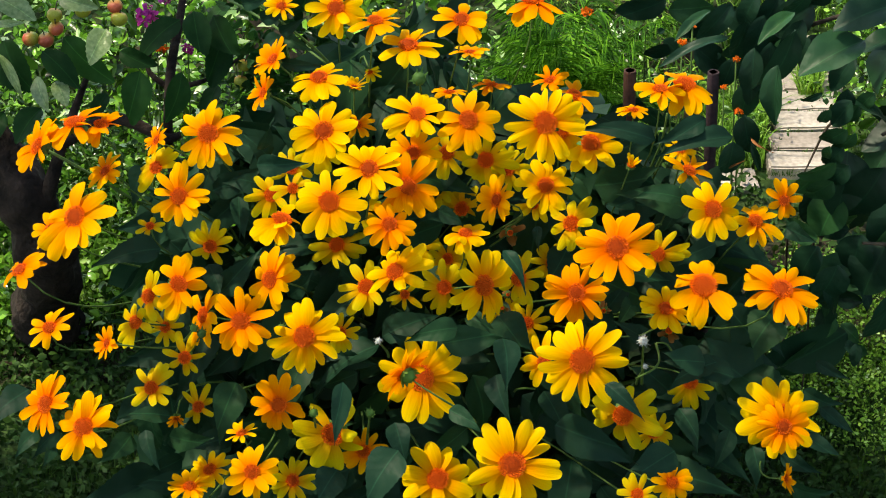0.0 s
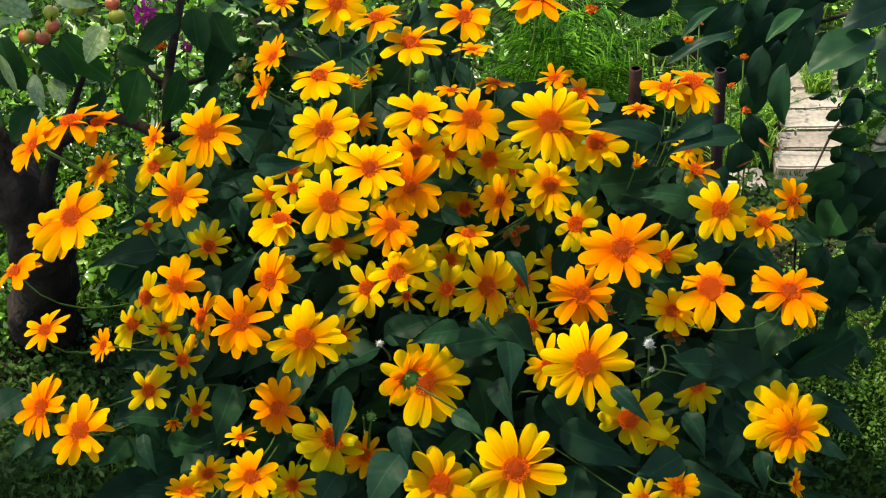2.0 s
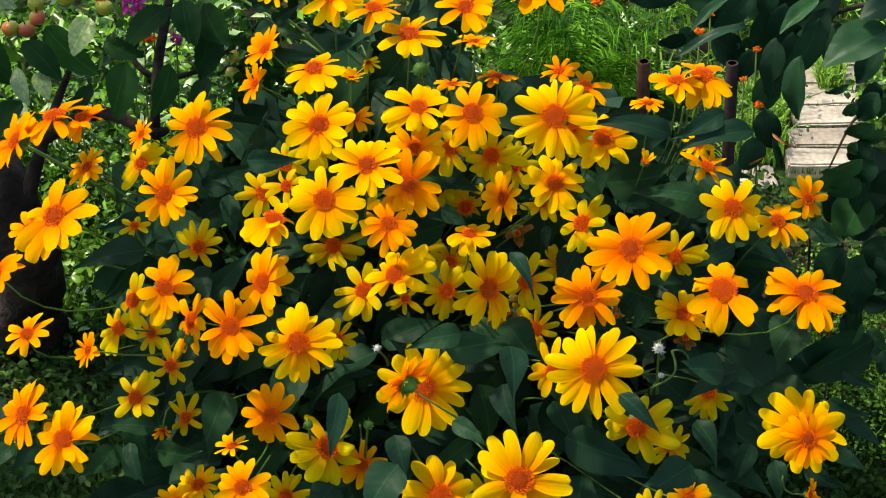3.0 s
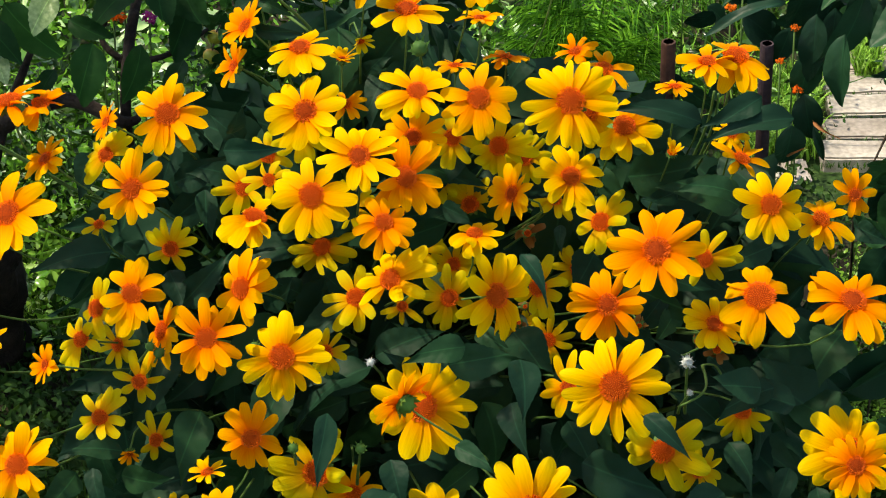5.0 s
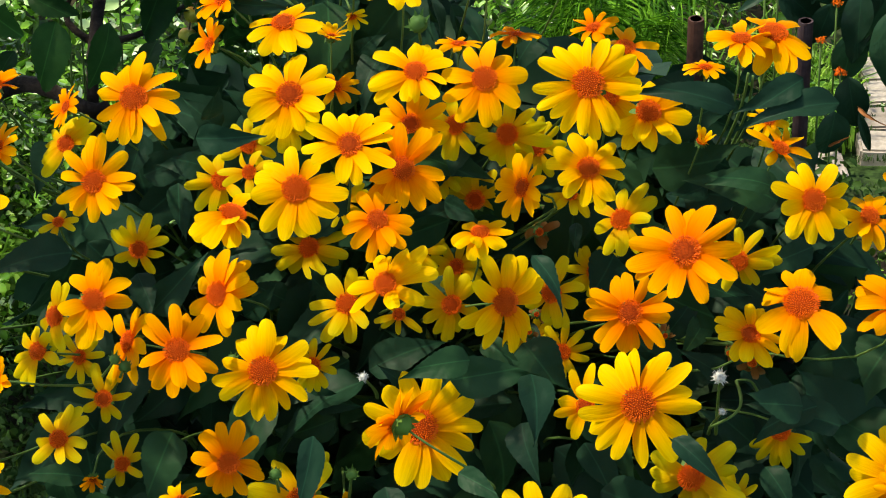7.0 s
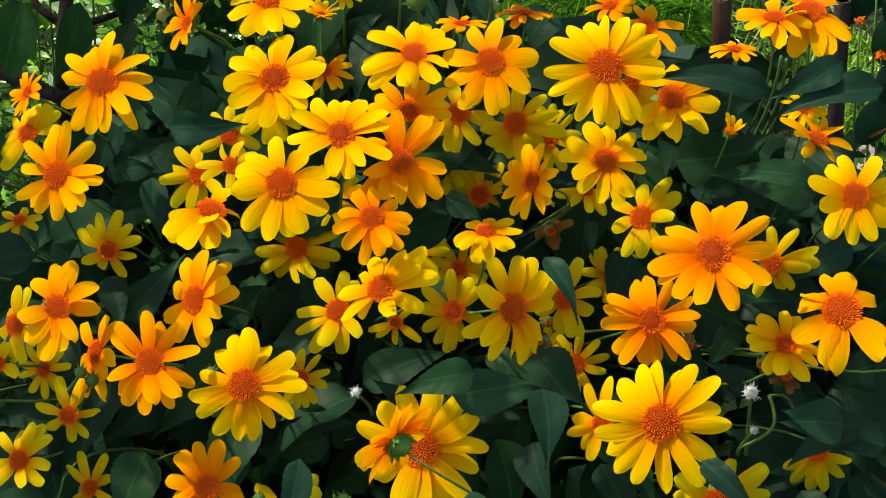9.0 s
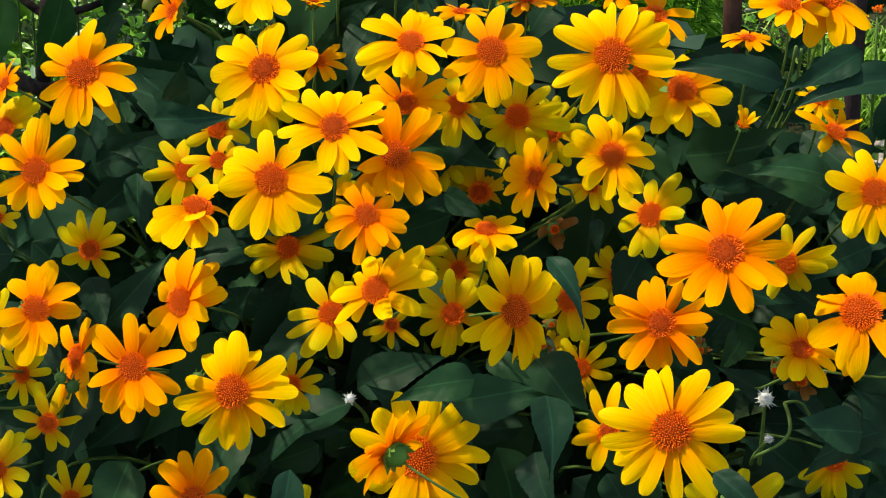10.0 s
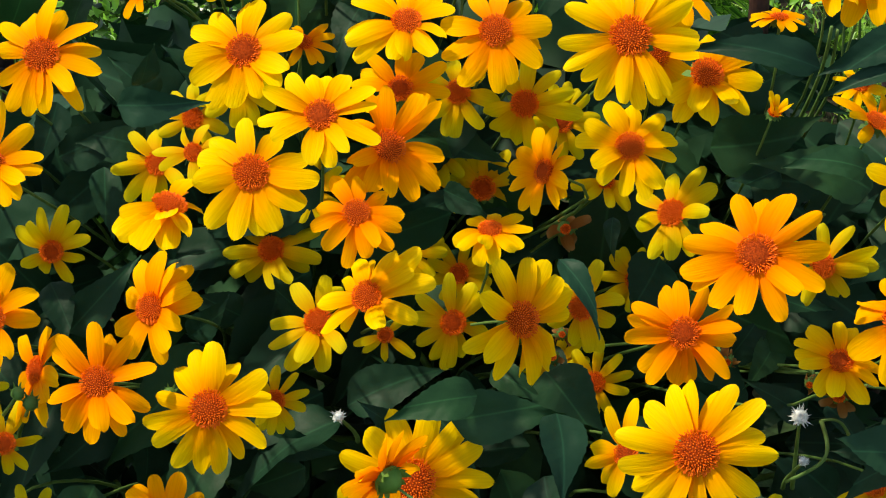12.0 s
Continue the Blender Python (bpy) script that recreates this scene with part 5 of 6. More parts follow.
leaf_between(BUSH_LEAVES, bush, (0.230, 0.378, 0.456), (0.263, 0.385, 0.427), 0.94, (0.30, -0.80, 0.20), 20, 1)

leaf_between(BUSH_LEAVES, bush, (0.312, -0.074, 0.372), (0.257, -0.084, 0.355), 0.91, (-0.30, -0.80, 0.45), 20, 2)

leaf_between(BUSH_LEAVES, bush, (0.418, 0.021, 0.277), (0.455, 0.001, 0.262), 0.99, (-0.30, -0.80, 0.45), 20, 2)
leaf_between(BUSH_LEAVES, bush, (0.417, -0.004, 0.234), (0.457, -0.026, 0.217), 1.07, (0.30, -0.80, 0.70), 0, 0)
leaf_between(BUSH_LEAVES, bush, (0.391, -0.030, 0.228), (0.432, -0.053, 0.209), 1.08, (-0.30, -0.80, 0.45), 10, 0)
leaf_between(BUSH_LEAVES, bush, (0.435, 0.071, 0.284), (0.470, 0.051, 0.269), 0.93, (-0.30, -0.80, 0.70), 10, 0)
leaf_between(BUSH_LEAVES, bush, (0.360, -0.027, 0.234), (0.370, -0.057, 0.202), 1.17, (0.30, -0.80, 0.70), 20, 3)
leaf_between(BUSH_LEAVES, bush, (0.335, -0.018, 0.250), (0.320, -0.048, 0.218), 1.12, (0.30, -0.80, 0.20), 20, 1)
leaf_between(BUSH_LEAVES, bush, (0.440, 0.045, 0.240), (0.476, 0.021, 0.217), 0.95, (0.30, -0.80, 0.20), -12, 0)
leaf_between(BUSH_LEAVES, bush, (0.401, -0.066, 0.207), (0.444, -0.083, 0.197), 1.00, (-0.30, -0.80, 0.20), 20, 2)

# the clump's own stems and the leaves along them
def half_width(v):
    return 0.36 - 1.15 * max(0.0, v - 0.02) ** 1.35 * 1.6 - 0.22 * max(0.0, -v - 0.05)

def clump_stems():
    r = random.Random(21)
    for k in range(16):
        v = r.uniform(-0.15, 0.2)
        top = lean(r.uniform(-0.85, 0.85) * half_width(v) + 0.02, r.uniform(2.36, 2.5), v)
        foot = Vector((r.gauss(0.02, 0.07), 0.36 + r.gauss(0, 0.05), -0.01))
        path = bezier(foot, foot + Vector((0, 0, 0.2)), top - Vector((0, -0.02, 0.12)), top, 8)
        verts, faces = tube(path, [0.0038 - 0.0002 * i for i in range(9)], 6)
        piece("stem", mesh_of("stem", verts, faces, STEM), bush, HOME)

def in_gap(u, v, low):
    """The notches in the clump's top: before the feathery plant, and before the dark hollow under the apple tree."""
    return (0.02 < u < 0.245 or -0.24 < u < -0.09) and v > low

def clump_leaves():
    r = random.Random(22)
    for k in range(255):
        v = r.uniform(-0.30, 0.25)
        u = 0.015 + r.uniform(-1, 1) * half_width(v)
        if in_gap(u, v, 0.165):
            continue
        edge = abs(u - 0.015) / half_width(v)
        base = lean(u, r.uniform(2.30, 2.44) + 0.02 * edge, v)
        swing = math.atan2(u - 0.015, 0.12) * 0.8 + r.gauss(0, 0.9)
        d = Vector((math.sin(swing), r.uniform(-0.75, 0.1), -0.55 * abs(math.cos(swing)) + r.gauss(0.05, 0.3))).normalized()
        size = r.uniform(0.055, 0.105)
        leaf_between(BUSH_LEAVES, bush, base, base + d * size, r.uniform(0.9, 1.25), face=(r.gauss(0.3, 0.4), -0.65 + r.gauss(0, 0.3), 0.5), tilt=r.gauss(0, 18), pick=r.randrange(5))
    spots = []
    for k in range(2600):
        v = r.uniform(-0.33, 0.27)
        u = 0.015 + r.uniform(-1, 1) * half_width(v) * 0.95
        p = lean(u, r.uniform(2.42, 2.68), v)
        if p.z > 0.01 and not in_gap(u, v, 0.17):
            spots.append(p)
    inner = leaf_cloud("inner_foliage", spots, 0.060, BUSH_INNER, 23, up=0.6, width=0.27, parent=bush)
    tagged(inner, "dense dark inner leaves", kind="stuff")

clump_stems()
clump_leaves()

def bud(x, y, z, size, foot, white=False):
    """A closed bud or a dried seed head on a thin stalk."""
    at = Vector((x, y, z))
    d = (at - Vector(foot)).normalized()
    path = [at - d * size, at - d * size * 0.4, at, at + d * size * 0.5, at + d * size]
    verts, faces = tube(path, [size * 0.3, size * 0.8, size, size * 0.75, size * 0.2], 8)
    r = random.Random(round(x * 5000))
    o = d.orthogonal().normalized()
    q = d.cross(o)
    for k in range(60 if white else 9):
        w = 2 * math.pi * k / 9 + r.uniform(-0.2, 0.2)
        s = o * math.cos(w) + q * math.sin(w)
        if white:
            s = (s + d * r.uniform(-0.5, 1.6)).normalized()
            tip = at + s * size * r.uniform(0.9, 1.5) + Vector((r.gauss(0, 0.25), r.gauss(0, 0.25), r.gauss(0, 0.25))) * size
        else:
            tip = at + s * size * r.uniform(0.9, 1.6) + d * size * r.uniform(0.6, 1.4)
        n = len(verts)
        root = at + s * size * 0.7
        t = s.cross(d if abs(s.dot(d)) < 0.9 else o).normalized() * size * (0.14 if white else 0.25)
        verts += [root - t, root + t, tip]
        faces.append((n, n + 1, n + 2))
    head = piece("seed_head" if white else "bud", mesh_of("bud", verts, faces, FLUFF if white else CALYX), bush, HOME, "dried pale fluffy seed head" if white else "closed green bud")
    stem(at - d * size * 0.6, -d, foot, 0.0011)

stem((-0.210, 0.194, 0.682), (0.5, 0, -0.2), (-0.109, 0.212, 0.584), 0.0011)
leaf_between(BUSH_LEAVES, bush, (-0.184, 0.187, 0.655), (-0.153, 0.171, 0.676), 1.0, (0.1, -0.8, 0.5), 20, 1)
leaf_between(BUSH_LEAVES, bush, (-0.157, 0.178, 0.639), (-0.132, 0.150, 0.637), 1.0, (0.1, -0.8, 0.5), 20, 1)
leaf_between(BUSH_LEAVES, bush, (-0.163, 0.179, 0.643), (-0.138, 0.164, 0.664), 0.9, (0.1, -0.8, 0.5), 20, 1)
leaf_between(BUSH_LEAVES, bush, (-0.205, 0.196, 0.670), (-0.174, 0.177, 0.686), 1.0, (0.1, -0.8, 0.5), 20, 1)
def sprig(a, b, c, thick):
    """A long pale stem in full view."""
    a, b, c = Vector(a), Vector(b), Vector(c)
    verts, faces = tube(bezier(a, a + (b - a) * 0.9, c + (b - c) * 0.9, c, 9), [thick * (1 + 0.3 * i / 9) for i in range(10)], 6)
    piece("stem", mesh_of("stem", verts, faces, STEM), bush, HOME)

sprig((-0.117, 0.239, 0.576), (-0.167, 0.320, 0.575), (-0.232, 0.418, 0.564), 0.0014)
sprig((-0.425, 0.190, 0.489), (-0.389, 0.197, 0.462), (-0.341, 0.216, 0.415), 0.0011)
sprig((-0.364, 0.215, 0.493), (-0.357, 0.227, 0.474), (-0.347, 0.253, 0.440), 0.0009)
sprig((-0.117, 0.239, 0.576), (-0.102, 0.257, 0.547), (-0.096, 0.291, 0.505), 0.0012)
sprig((-0.179, 0.204, 0.554), (-0.169, 0.227, 0.534), (-0.156, 0.266, 0.502), 0.0010)
sprig((0.259, 0.096, 0.447), (0.249, 0.113, 0.436), (0.226, 0.141, 0.405), 0.0012)
sprig((0.268, 0.201, 0.530), (0.266, 0.218, 0.488), (0.251, 0.247, 0.428), 0.0013)
sprig((0.272, 0.200, 0.528), (0.272, 0.218, 0.488), (0.257, 0.247, 0.428), 0.0012)
sprig((0.225, -0.083, 0.357), (0.255, -0.085, 0.374), (0.247, -0.064, 0.390), 0.0011)
sprig((0.247, -0.064, 0.390), (0.260, -0.063, 0.392), (0.268, -0.063, 0.371), 0.0009)
bud(-0.053, -0.072, 0.398, 0.0035, (-0.043, 0.001, 0.333), True)
bud(0.233, -0.072, 0.398, 0.0053, (0.236, -0.014, 0.307), True)
bud(0.235, -0.086, 0.374, 0.0029, (0.230, -0.014, 0.307), True)
bud(-0.062, -0.112, 0.331, 0.0053, (-0.067, -0.047, 0.250))
bud(-0.244, -0.068, 0.405, 0.0053, (-0.261, 0.001, 0.333))
bud(-0.123, -0.112, 0.331, 0.0053, (-0.121, -0.047, 0.250))
bud(-0.252, -0.065, 0.410, 0.0047, (-0.279, 0.001, 0.333))
bud(-0.009, 0.070, 0.643, 0.0082, (-0.006, 0.140, 0.575))
bud(-0.158, -0.065, 0.410, 0.0047, (-0.158, 0.001, 0.333))

# ---- apple tree ----
def build_apple_tree():
    tree = thing("apple_tree", -0.546, 0.568, 0.0, "gnarled apple tree with dark bark and small ripening apples", "tree")
    inv = tree.matrix_world.inverted()
    def limb(name, pts, radii, label="", rough=0.0):
        pts = [Vector(p) for p in pts]
        path, rad = [], []
        for i in range(len(pts) - 1):
            for s in range(5):
                t = s / 5
                a = pts[max(i - 1, 0)]
                b, c = pts[i], pts[i + 1]
                d = pts[min(i + 2, len(pts) - 1)]
                path.append(0.5 * ((2 * b) + (c - a) * t + (2 * a - 5 * b + 4 * c - d) * t * t + (3 * b - a - 3 * c + d) * t ** 3))
                rad.append(radii[i] * (1 - t) + radii[i + 1] * t)
        path.append(pts[-1]); rad.append(radii[-1])
        sides = 20 if rough else 8
        verts, faces = tube(path, rad, sides)
        if rough:
            verts = [v + (v - path[i // sides]).normalized() * rough * (noise.noise(v * 26) + 0.6 * noise.noise(Vector((v.x * 70, v.y * 70, v.z * 22)))) for i, v in enumerate(verts)]
        piece(name, mesh_of(name, verts, faces, BARK), tree, inv, label)
    limb("trunk", [(-0.482, 0.608, -0.015), (-0.476, 0.570, 0.059), (-0.474, 0.521, 0.161), (-0.484, 0.508, 0.236), (-0.537, 0.543, 0.317), (-0.664, 0.623, 0.470), (-0.746, 0.719, 0.797)], (0.052, 0.042, 0.037, 0.034, 0.028, 0.023, 0.02), "dark rough furrowed trunk", 0.014)
    limb("branch", [(-0.466, 0.502, 0.246), (-0.445, 0.505, 0.316), (-0.425, 0.535, 0.365), (-0.412, 0.560, 0.392)], (0.011, 0.007, 0.005, 0.003))
    limb("branch", [(-0.444, 0.507, 0.326), (-0.376, 0.503, 0.361), (-0.317, 0.480, 0.348), (-0.298, 0.484, 0.350)], (0.010, 0.008, 0.006, 0.004))
    limb("branch", [(-0.305, 0.605, 0.029), (-0.312, 0.546, 0.244), (-0.313, 0.494, 0.350), (-0.311, 0.550, 0.404), (-0.300, 0.635, 0.453), (-0.283, 0.752, 0.571)], (0.007, 0.006, 0.006, 0.006, 0.005, 0.004))
    limb("branch", [(-0.311, 0.532, 0.386), (-0.339, 0.541, 0.414), (-0.315, 0.588, 0.453)], (0.004, 0.003, 0.002))
    limb("branch", [(-0.311, 0.532, 0.386), (-0.266, 0.521, 0.405), (-0.229, 0.540, 0.423)], (0.004, 0.003, 0.002))
    def apple(x, y, z, size, turn):
        verts, faces = [], []
        for i in range(9):
            a = math.pi * i / 8
            rr = math.sin(a) * (1 + 0.08 * math.cos(a))
            zz = math.cos(a) * 0.92 - (0.18 * math.exp(-(a / 0.35) ** 2)) + 0.1 * math.exp(-((math.pi - a) / 0.3) ** 2)
            for k in range(14):
                w = 2 * math.pi * k / 14
                verts.append((rr * size * math.cos(w), rr * size * math.sin(w), zz * size))
        for i in range(8):
            for k in range(14):
                j = (k + 1) % 14
                faces.append((i * 14 + k, (i + 1) * 14 + k, (i + 1) * 14 + j, i * 14 + j))
        fruit = piece("apple", mesh_of("apple", verts, faces, APPLE), tree, inv @ pose(x, y, z, 12, 8, turn), "small red-flushed green apple")
        v2, f2 = tube([(0, 0, size * 0.7), (0.001, 0, size * 1.2), (0.004, 0, size * 1.8)], (0.0008, 0.0008, 0.001), 5)
        piece("stalk", mesh_of("stalk", v2, f2, TWIG), fruit)
    apple(-0.481, 0.573, 0.433, 0.0103, 180)
    apple(-0.462, 0.572, 0.432, 0.0103, -90)
    apple(-0.450, 0.579, 0.444, 0.0096, -60)
    apple(-0.452, 0.587, 0.458, 0.0096, 90)
    apple(-0.379, 0.593, 0.467, 0.0096, -90)
    apple(-0.374, 0.585, 0.454, 0.0103, 100)
    apple(-0.418, 0.590, 0.463, 0.0103, 80)
    apple(-0.227, 0.547, 0.388, 0.0089, 90)
    apple(-0.223, 0.557, 0.405, 0.0082, 60)
    apple(-0.207, 0.532, 0.362, 0.0082, 120)
    r = random.Random(41)
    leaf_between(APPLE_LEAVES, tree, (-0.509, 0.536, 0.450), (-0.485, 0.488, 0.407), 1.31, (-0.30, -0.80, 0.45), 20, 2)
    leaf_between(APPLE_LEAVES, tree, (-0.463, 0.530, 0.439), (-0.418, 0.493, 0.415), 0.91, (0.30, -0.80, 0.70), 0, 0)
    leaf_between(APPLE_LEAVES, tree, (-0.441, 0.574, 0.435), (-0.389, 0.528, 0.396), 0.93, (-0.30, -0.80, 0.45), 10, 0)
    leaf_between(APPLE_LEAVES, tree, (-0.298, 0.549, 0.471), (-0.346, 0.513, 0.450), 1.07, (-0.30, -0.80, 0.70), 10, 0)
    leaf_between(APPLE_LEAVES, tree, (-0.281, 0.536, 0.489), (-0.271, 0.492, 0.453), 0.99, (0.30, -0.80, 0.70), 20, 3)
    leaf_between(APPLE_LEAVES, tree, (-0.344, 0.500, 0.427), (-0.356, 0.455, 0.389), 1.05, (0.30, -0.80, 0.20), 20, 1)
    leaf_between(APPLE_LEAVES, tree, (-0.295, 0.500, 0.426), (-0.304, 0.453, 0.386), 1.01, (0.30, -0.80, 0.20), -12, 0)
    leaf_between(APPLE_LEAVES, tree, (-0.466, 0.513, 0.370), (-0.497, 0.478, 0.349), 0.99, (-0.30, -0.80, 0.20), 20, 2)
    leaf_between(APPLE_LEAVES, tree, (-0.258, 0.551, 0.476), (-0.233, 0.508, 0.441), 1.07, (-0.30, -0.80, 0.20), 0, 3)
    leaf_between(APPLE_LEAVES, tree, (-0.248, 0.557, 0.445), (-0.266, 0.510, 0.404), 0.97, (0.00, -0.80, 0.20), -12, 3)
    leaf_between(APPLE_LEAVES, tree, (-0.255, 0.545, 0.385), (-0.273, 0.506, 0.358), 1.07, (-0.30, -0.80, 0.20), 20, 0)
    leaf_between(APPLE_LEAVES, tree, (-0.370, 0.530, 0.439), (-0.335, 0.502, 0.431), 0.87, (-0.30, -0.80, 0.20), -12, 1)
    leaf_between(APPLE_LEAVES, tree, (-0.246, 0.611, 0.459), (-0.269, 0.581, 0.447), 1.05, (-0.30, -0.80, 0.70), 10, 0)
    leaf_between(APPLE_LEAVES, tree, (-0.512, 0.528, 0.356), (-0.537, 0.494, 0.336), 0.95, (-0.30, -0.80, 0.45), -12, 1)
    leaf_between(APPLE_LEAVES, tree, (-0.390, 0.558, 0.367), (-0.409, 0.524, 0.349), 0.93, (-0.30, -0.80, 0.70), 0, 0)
    leaf_between(LIT_APPLE_LEAVES, tree, (-0.468, 0.497, 0.422), (-0.457, 0.460, 0.397), 0.83, (-0.30, -0.80, 0.70), 10, 0)
    leaf_between(LIT_APPLE_LEAVES, tree, (-0.446, 0.512, 0.408), (-0.434, 0.482, 0.396), 0.95, (0.30, -0.80, 0.70), 10, 2)
    leaf_between(LIT_APPLE_LEAVES, tree, (-0.383, 0.507, 0.480), (-0.402, 0.472, 0.459), 1.12, (0.30, -0.80, 0.45), 20, 1)
    leaf_between(LIT_APPLE_LEAVES, tree, (-0.518, 0.562, 0.494), (-0.473, 0.534, 0.486), 0.89, (0.00, -0.80, 0.70), -12, 2)
    leaf_between(LIT_APPLE_LEAVES, tree, (-0.445, 0.563, 0.496), (-0.402, 0.538, 0.492), 0.77, (0.00, -0.80, 0.20), -12, 1)
    leaf_between(LIT_APPLE_LEAVES, tree, (-0.518, 0.546, 0.467), (-0.489, 0.529, 0.477), 0.42, (0.00, -0.80, 0.45), 0, 2)
    leaf_between(LIT_APPLE_LEAVES, tree, (-0.514, 0.524, 0.438), (-0.485, 0.483, 0.408), 0.32, (0.00, -0.80, 0.70), -12, 2)
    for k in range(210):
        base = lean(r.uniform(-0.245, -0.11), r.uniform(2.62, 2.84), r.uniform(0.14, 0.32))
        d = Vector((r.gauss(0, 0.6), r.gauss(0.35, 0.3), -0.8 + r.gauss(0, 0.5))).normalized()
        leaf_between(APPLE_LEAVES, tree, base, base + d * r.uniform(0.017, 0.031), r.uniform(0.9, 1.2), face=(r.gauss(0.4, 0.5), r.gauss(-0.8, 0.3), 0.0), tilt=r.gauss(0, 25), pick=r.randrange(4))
    for bx, by in ((-1.15, -0.05), (-1.05, 0.15), (-1.2, 0.33), (-0.55, 0.42), (-0.6, 0.7), (-0.22, 0.56)):
        limb("branch", [(-0.80, 0.71, 0.75), (-0.86, 0.66, 0.88), ((bx - 0.8) / 2, (by + 0.6) / 2, 0.95), (bx, by, 0.98)], (0.018, 0.014, 0.010, 0.005))
    spots = [(r.uniform(-1.4, -0.95), r.uniform(-0.22, 0.36), r.uniform(0.84, 1.06)) for k in range(520)]
    spots += [(r.uniform(-1.0, -0.46), r.uniform(0.34, 0.70), r.uniform(0.86, 1.14)) for k in range(190)]
    spots += [(r.uniform(-0.50, -0.02), r.uniform(0.36, 0.70), r.uniform(0.92, 1.12)) for k in range(170)]
    tagged(leaf_cloud("crown", spots, 0.07, APPLE_INNER, 42, parent=tree, width=0.33), "unseen leafy crown, added to cast shade", kind="stuff")

build_apple_tree()

# ---- shrub with large dark leaves beside the path ----
def build_shrub():
    shrub = thing("lilac_shrub", 0.72, 0.42, 0.0, "dark green shrub with large smooth hanging leaves", "shrub")
    inv = shrub.matrix_world.inverted()
    r = random.Random(51)
    def branch(a, b, c, d, thick):
        path = bezier(a, b, c, d, 9)
        verts, faces = tube(path, [thick * (1 - 0.07 * i) for i in range(10)], 7)
        piece("branch", mesh_of("branch", verts, faces, TWIG), shrub, inv)
        return path
    foot = Vector((0.72, 0.42, -0.01))
    paths = [
        branch(foot, (0.72, 0.42, 0.4), (0.62, 0.45, 0.72), (0.40, 0.42, 0.66), 0.008),
        branch(foot, (0.70, 0.40, 0.3), (0.60, 0.36, 0.66), (0.44, 0.36, 0.56), 0.007),
        branch(foot, (0.66, 0.38, 0.2), (0.57, 0.33, 0.50), (0.52, 0.28, 0.46), 0.006),
        branch(foot, (0.66, 0.36, 0.1), (0.58, 0.27, 0.34), (0.50, 0.24, 0.34), 0.005),
        branch(foot, (0.80, 0.44, 0.5), (0.76, 0.50, 0.9), (0.62, 0.50, 1.0), 0.009),
    ]
    for a, d in (((0.486, 0.392, 0.419), (0.433, 0.355, 0.356)), ((0.468, 0.366, 0.374), (0.45, 0.40, 0.02)), ((0.433, 0.355, 0.356), (0.425, 0.42, 0.02))):
        branch(a, Vector(a) + Vector((-0.02, 0, 0.015)), Vector(d) + Vector((0.015, 0, 0.02)), d, 0.0022)
    def leaf(u, depth, v, du, dv, size, tilt=0.0, wide=1.1, toward=0.0):
        base = lean(u, depth, v)
        tip = lean(u + du * size, depth - toward * size, v + dv * size)
        leaf_between(LILAC_LEAVES, shrub, base, tip, wide, face=(0.4, -0.8, 0.3), tilt=tilt, pick=r.randrange(4))
    leaf_between(LILAC_LEAVES, shrub, (0.492, 0.269, 0.587), (0.417, 0.232, 0.563), 0.94, (-0.15, -0.45, 1.00), 0, 2)
    leaf_between(LILAC_LEAVES, shrub, (0.531, 0.289, 0.622), (0.456, 0.260, 0.611), 1.10, (-0.15, -0.45, 1.00), 0, 1)
    leaf_between(LILAC_LEAVES, shrub, (0.544, 0.308, 0.575), (0.488, 0.279, 0.564), 0.91, (-0.15, -0.45, 1.00), 0, 3)
    leaf_between(LILAC_LEAVES, shrub, (0.415, 0.303, 0.605), (0.372, 0.267, 0.584), 0.53, (-0.15, -0.45, 1.00), 0, 2)
    leaf_between(LILAC_LEAVES, shrub, (0.339, 0.288, 0.580), (0.262, 0.262, 0.574), 0.34, (-0.15, -0.45, 1.00), 0, 0)
    leaf_between(LILAC_LEAVES, shrub, (0.321, 0.322, 0.598), (0.278, 0.288, 0.580), 0.40, (-0.15, -0.45, 1.00), 0, 1)
    leaf_between(LILAC_LEAVES, shrub, (0.488, 0.314, 0.545), (0.459, 0.315, 0.496), 0.83, (-0.30, -0.80, -0.20), 20, 1)
    leaf_between(LILAC_LEAVES, shrub, (0.417, 0.311, 0.579), (0.387, 0.290, 0.492), 0.78, (0.30, -0.80, -0.20), 0, 0)
    leaf_between(LILAC_LEAVES, shrub, (0.427, 0.334, 0.580), (0.404, 0.324, 0.513), 0.78, (-0.30, -0.80, -0.20), 0, 0)
    leaf_between(LILAC_LEAVES, shrub, (0.397, 0.273, 0.554), (0.394, 0.260, 0.480), 0.63, (-0.30, -0.80, -0.20), 20, 2)
    leaf_between(LILAC_LEAVES, shrub, (0.373, 0.318, 0.552), (0.371, 0.307, 0.482), 0.73, (-0.30, -0.80, -0.20), 0, 3)
    leaf_between(LILAC_LEAVES, shrub, (0.393, 0.339, 0.548), (0.384, 0.329, 0.480), 0.81, (0.00, -0.80, -0.20), -12, 3)
    leaf_between(LILAC_LEAVES, shrub, (0.348, 0.362, 0.587), (0.310, 0.361, 0.536), 0.76, (0.00, -0.80, -0.20), 10, 1)
    leaf_between(LILAC_LEAVES, shrub, (0.435, 0.350, 0.606), (0.409, 0.358, 0.571), 0.97, (0.00, -0.80, -0.20), -12, 3)
    leaf_between(LILAC_LEAVES, shrub, (0.460, 0.350, 0.608), (0.433, 0.365, 0.583), 0.96, (0.30, -0.80, -0.20), 20, 1)
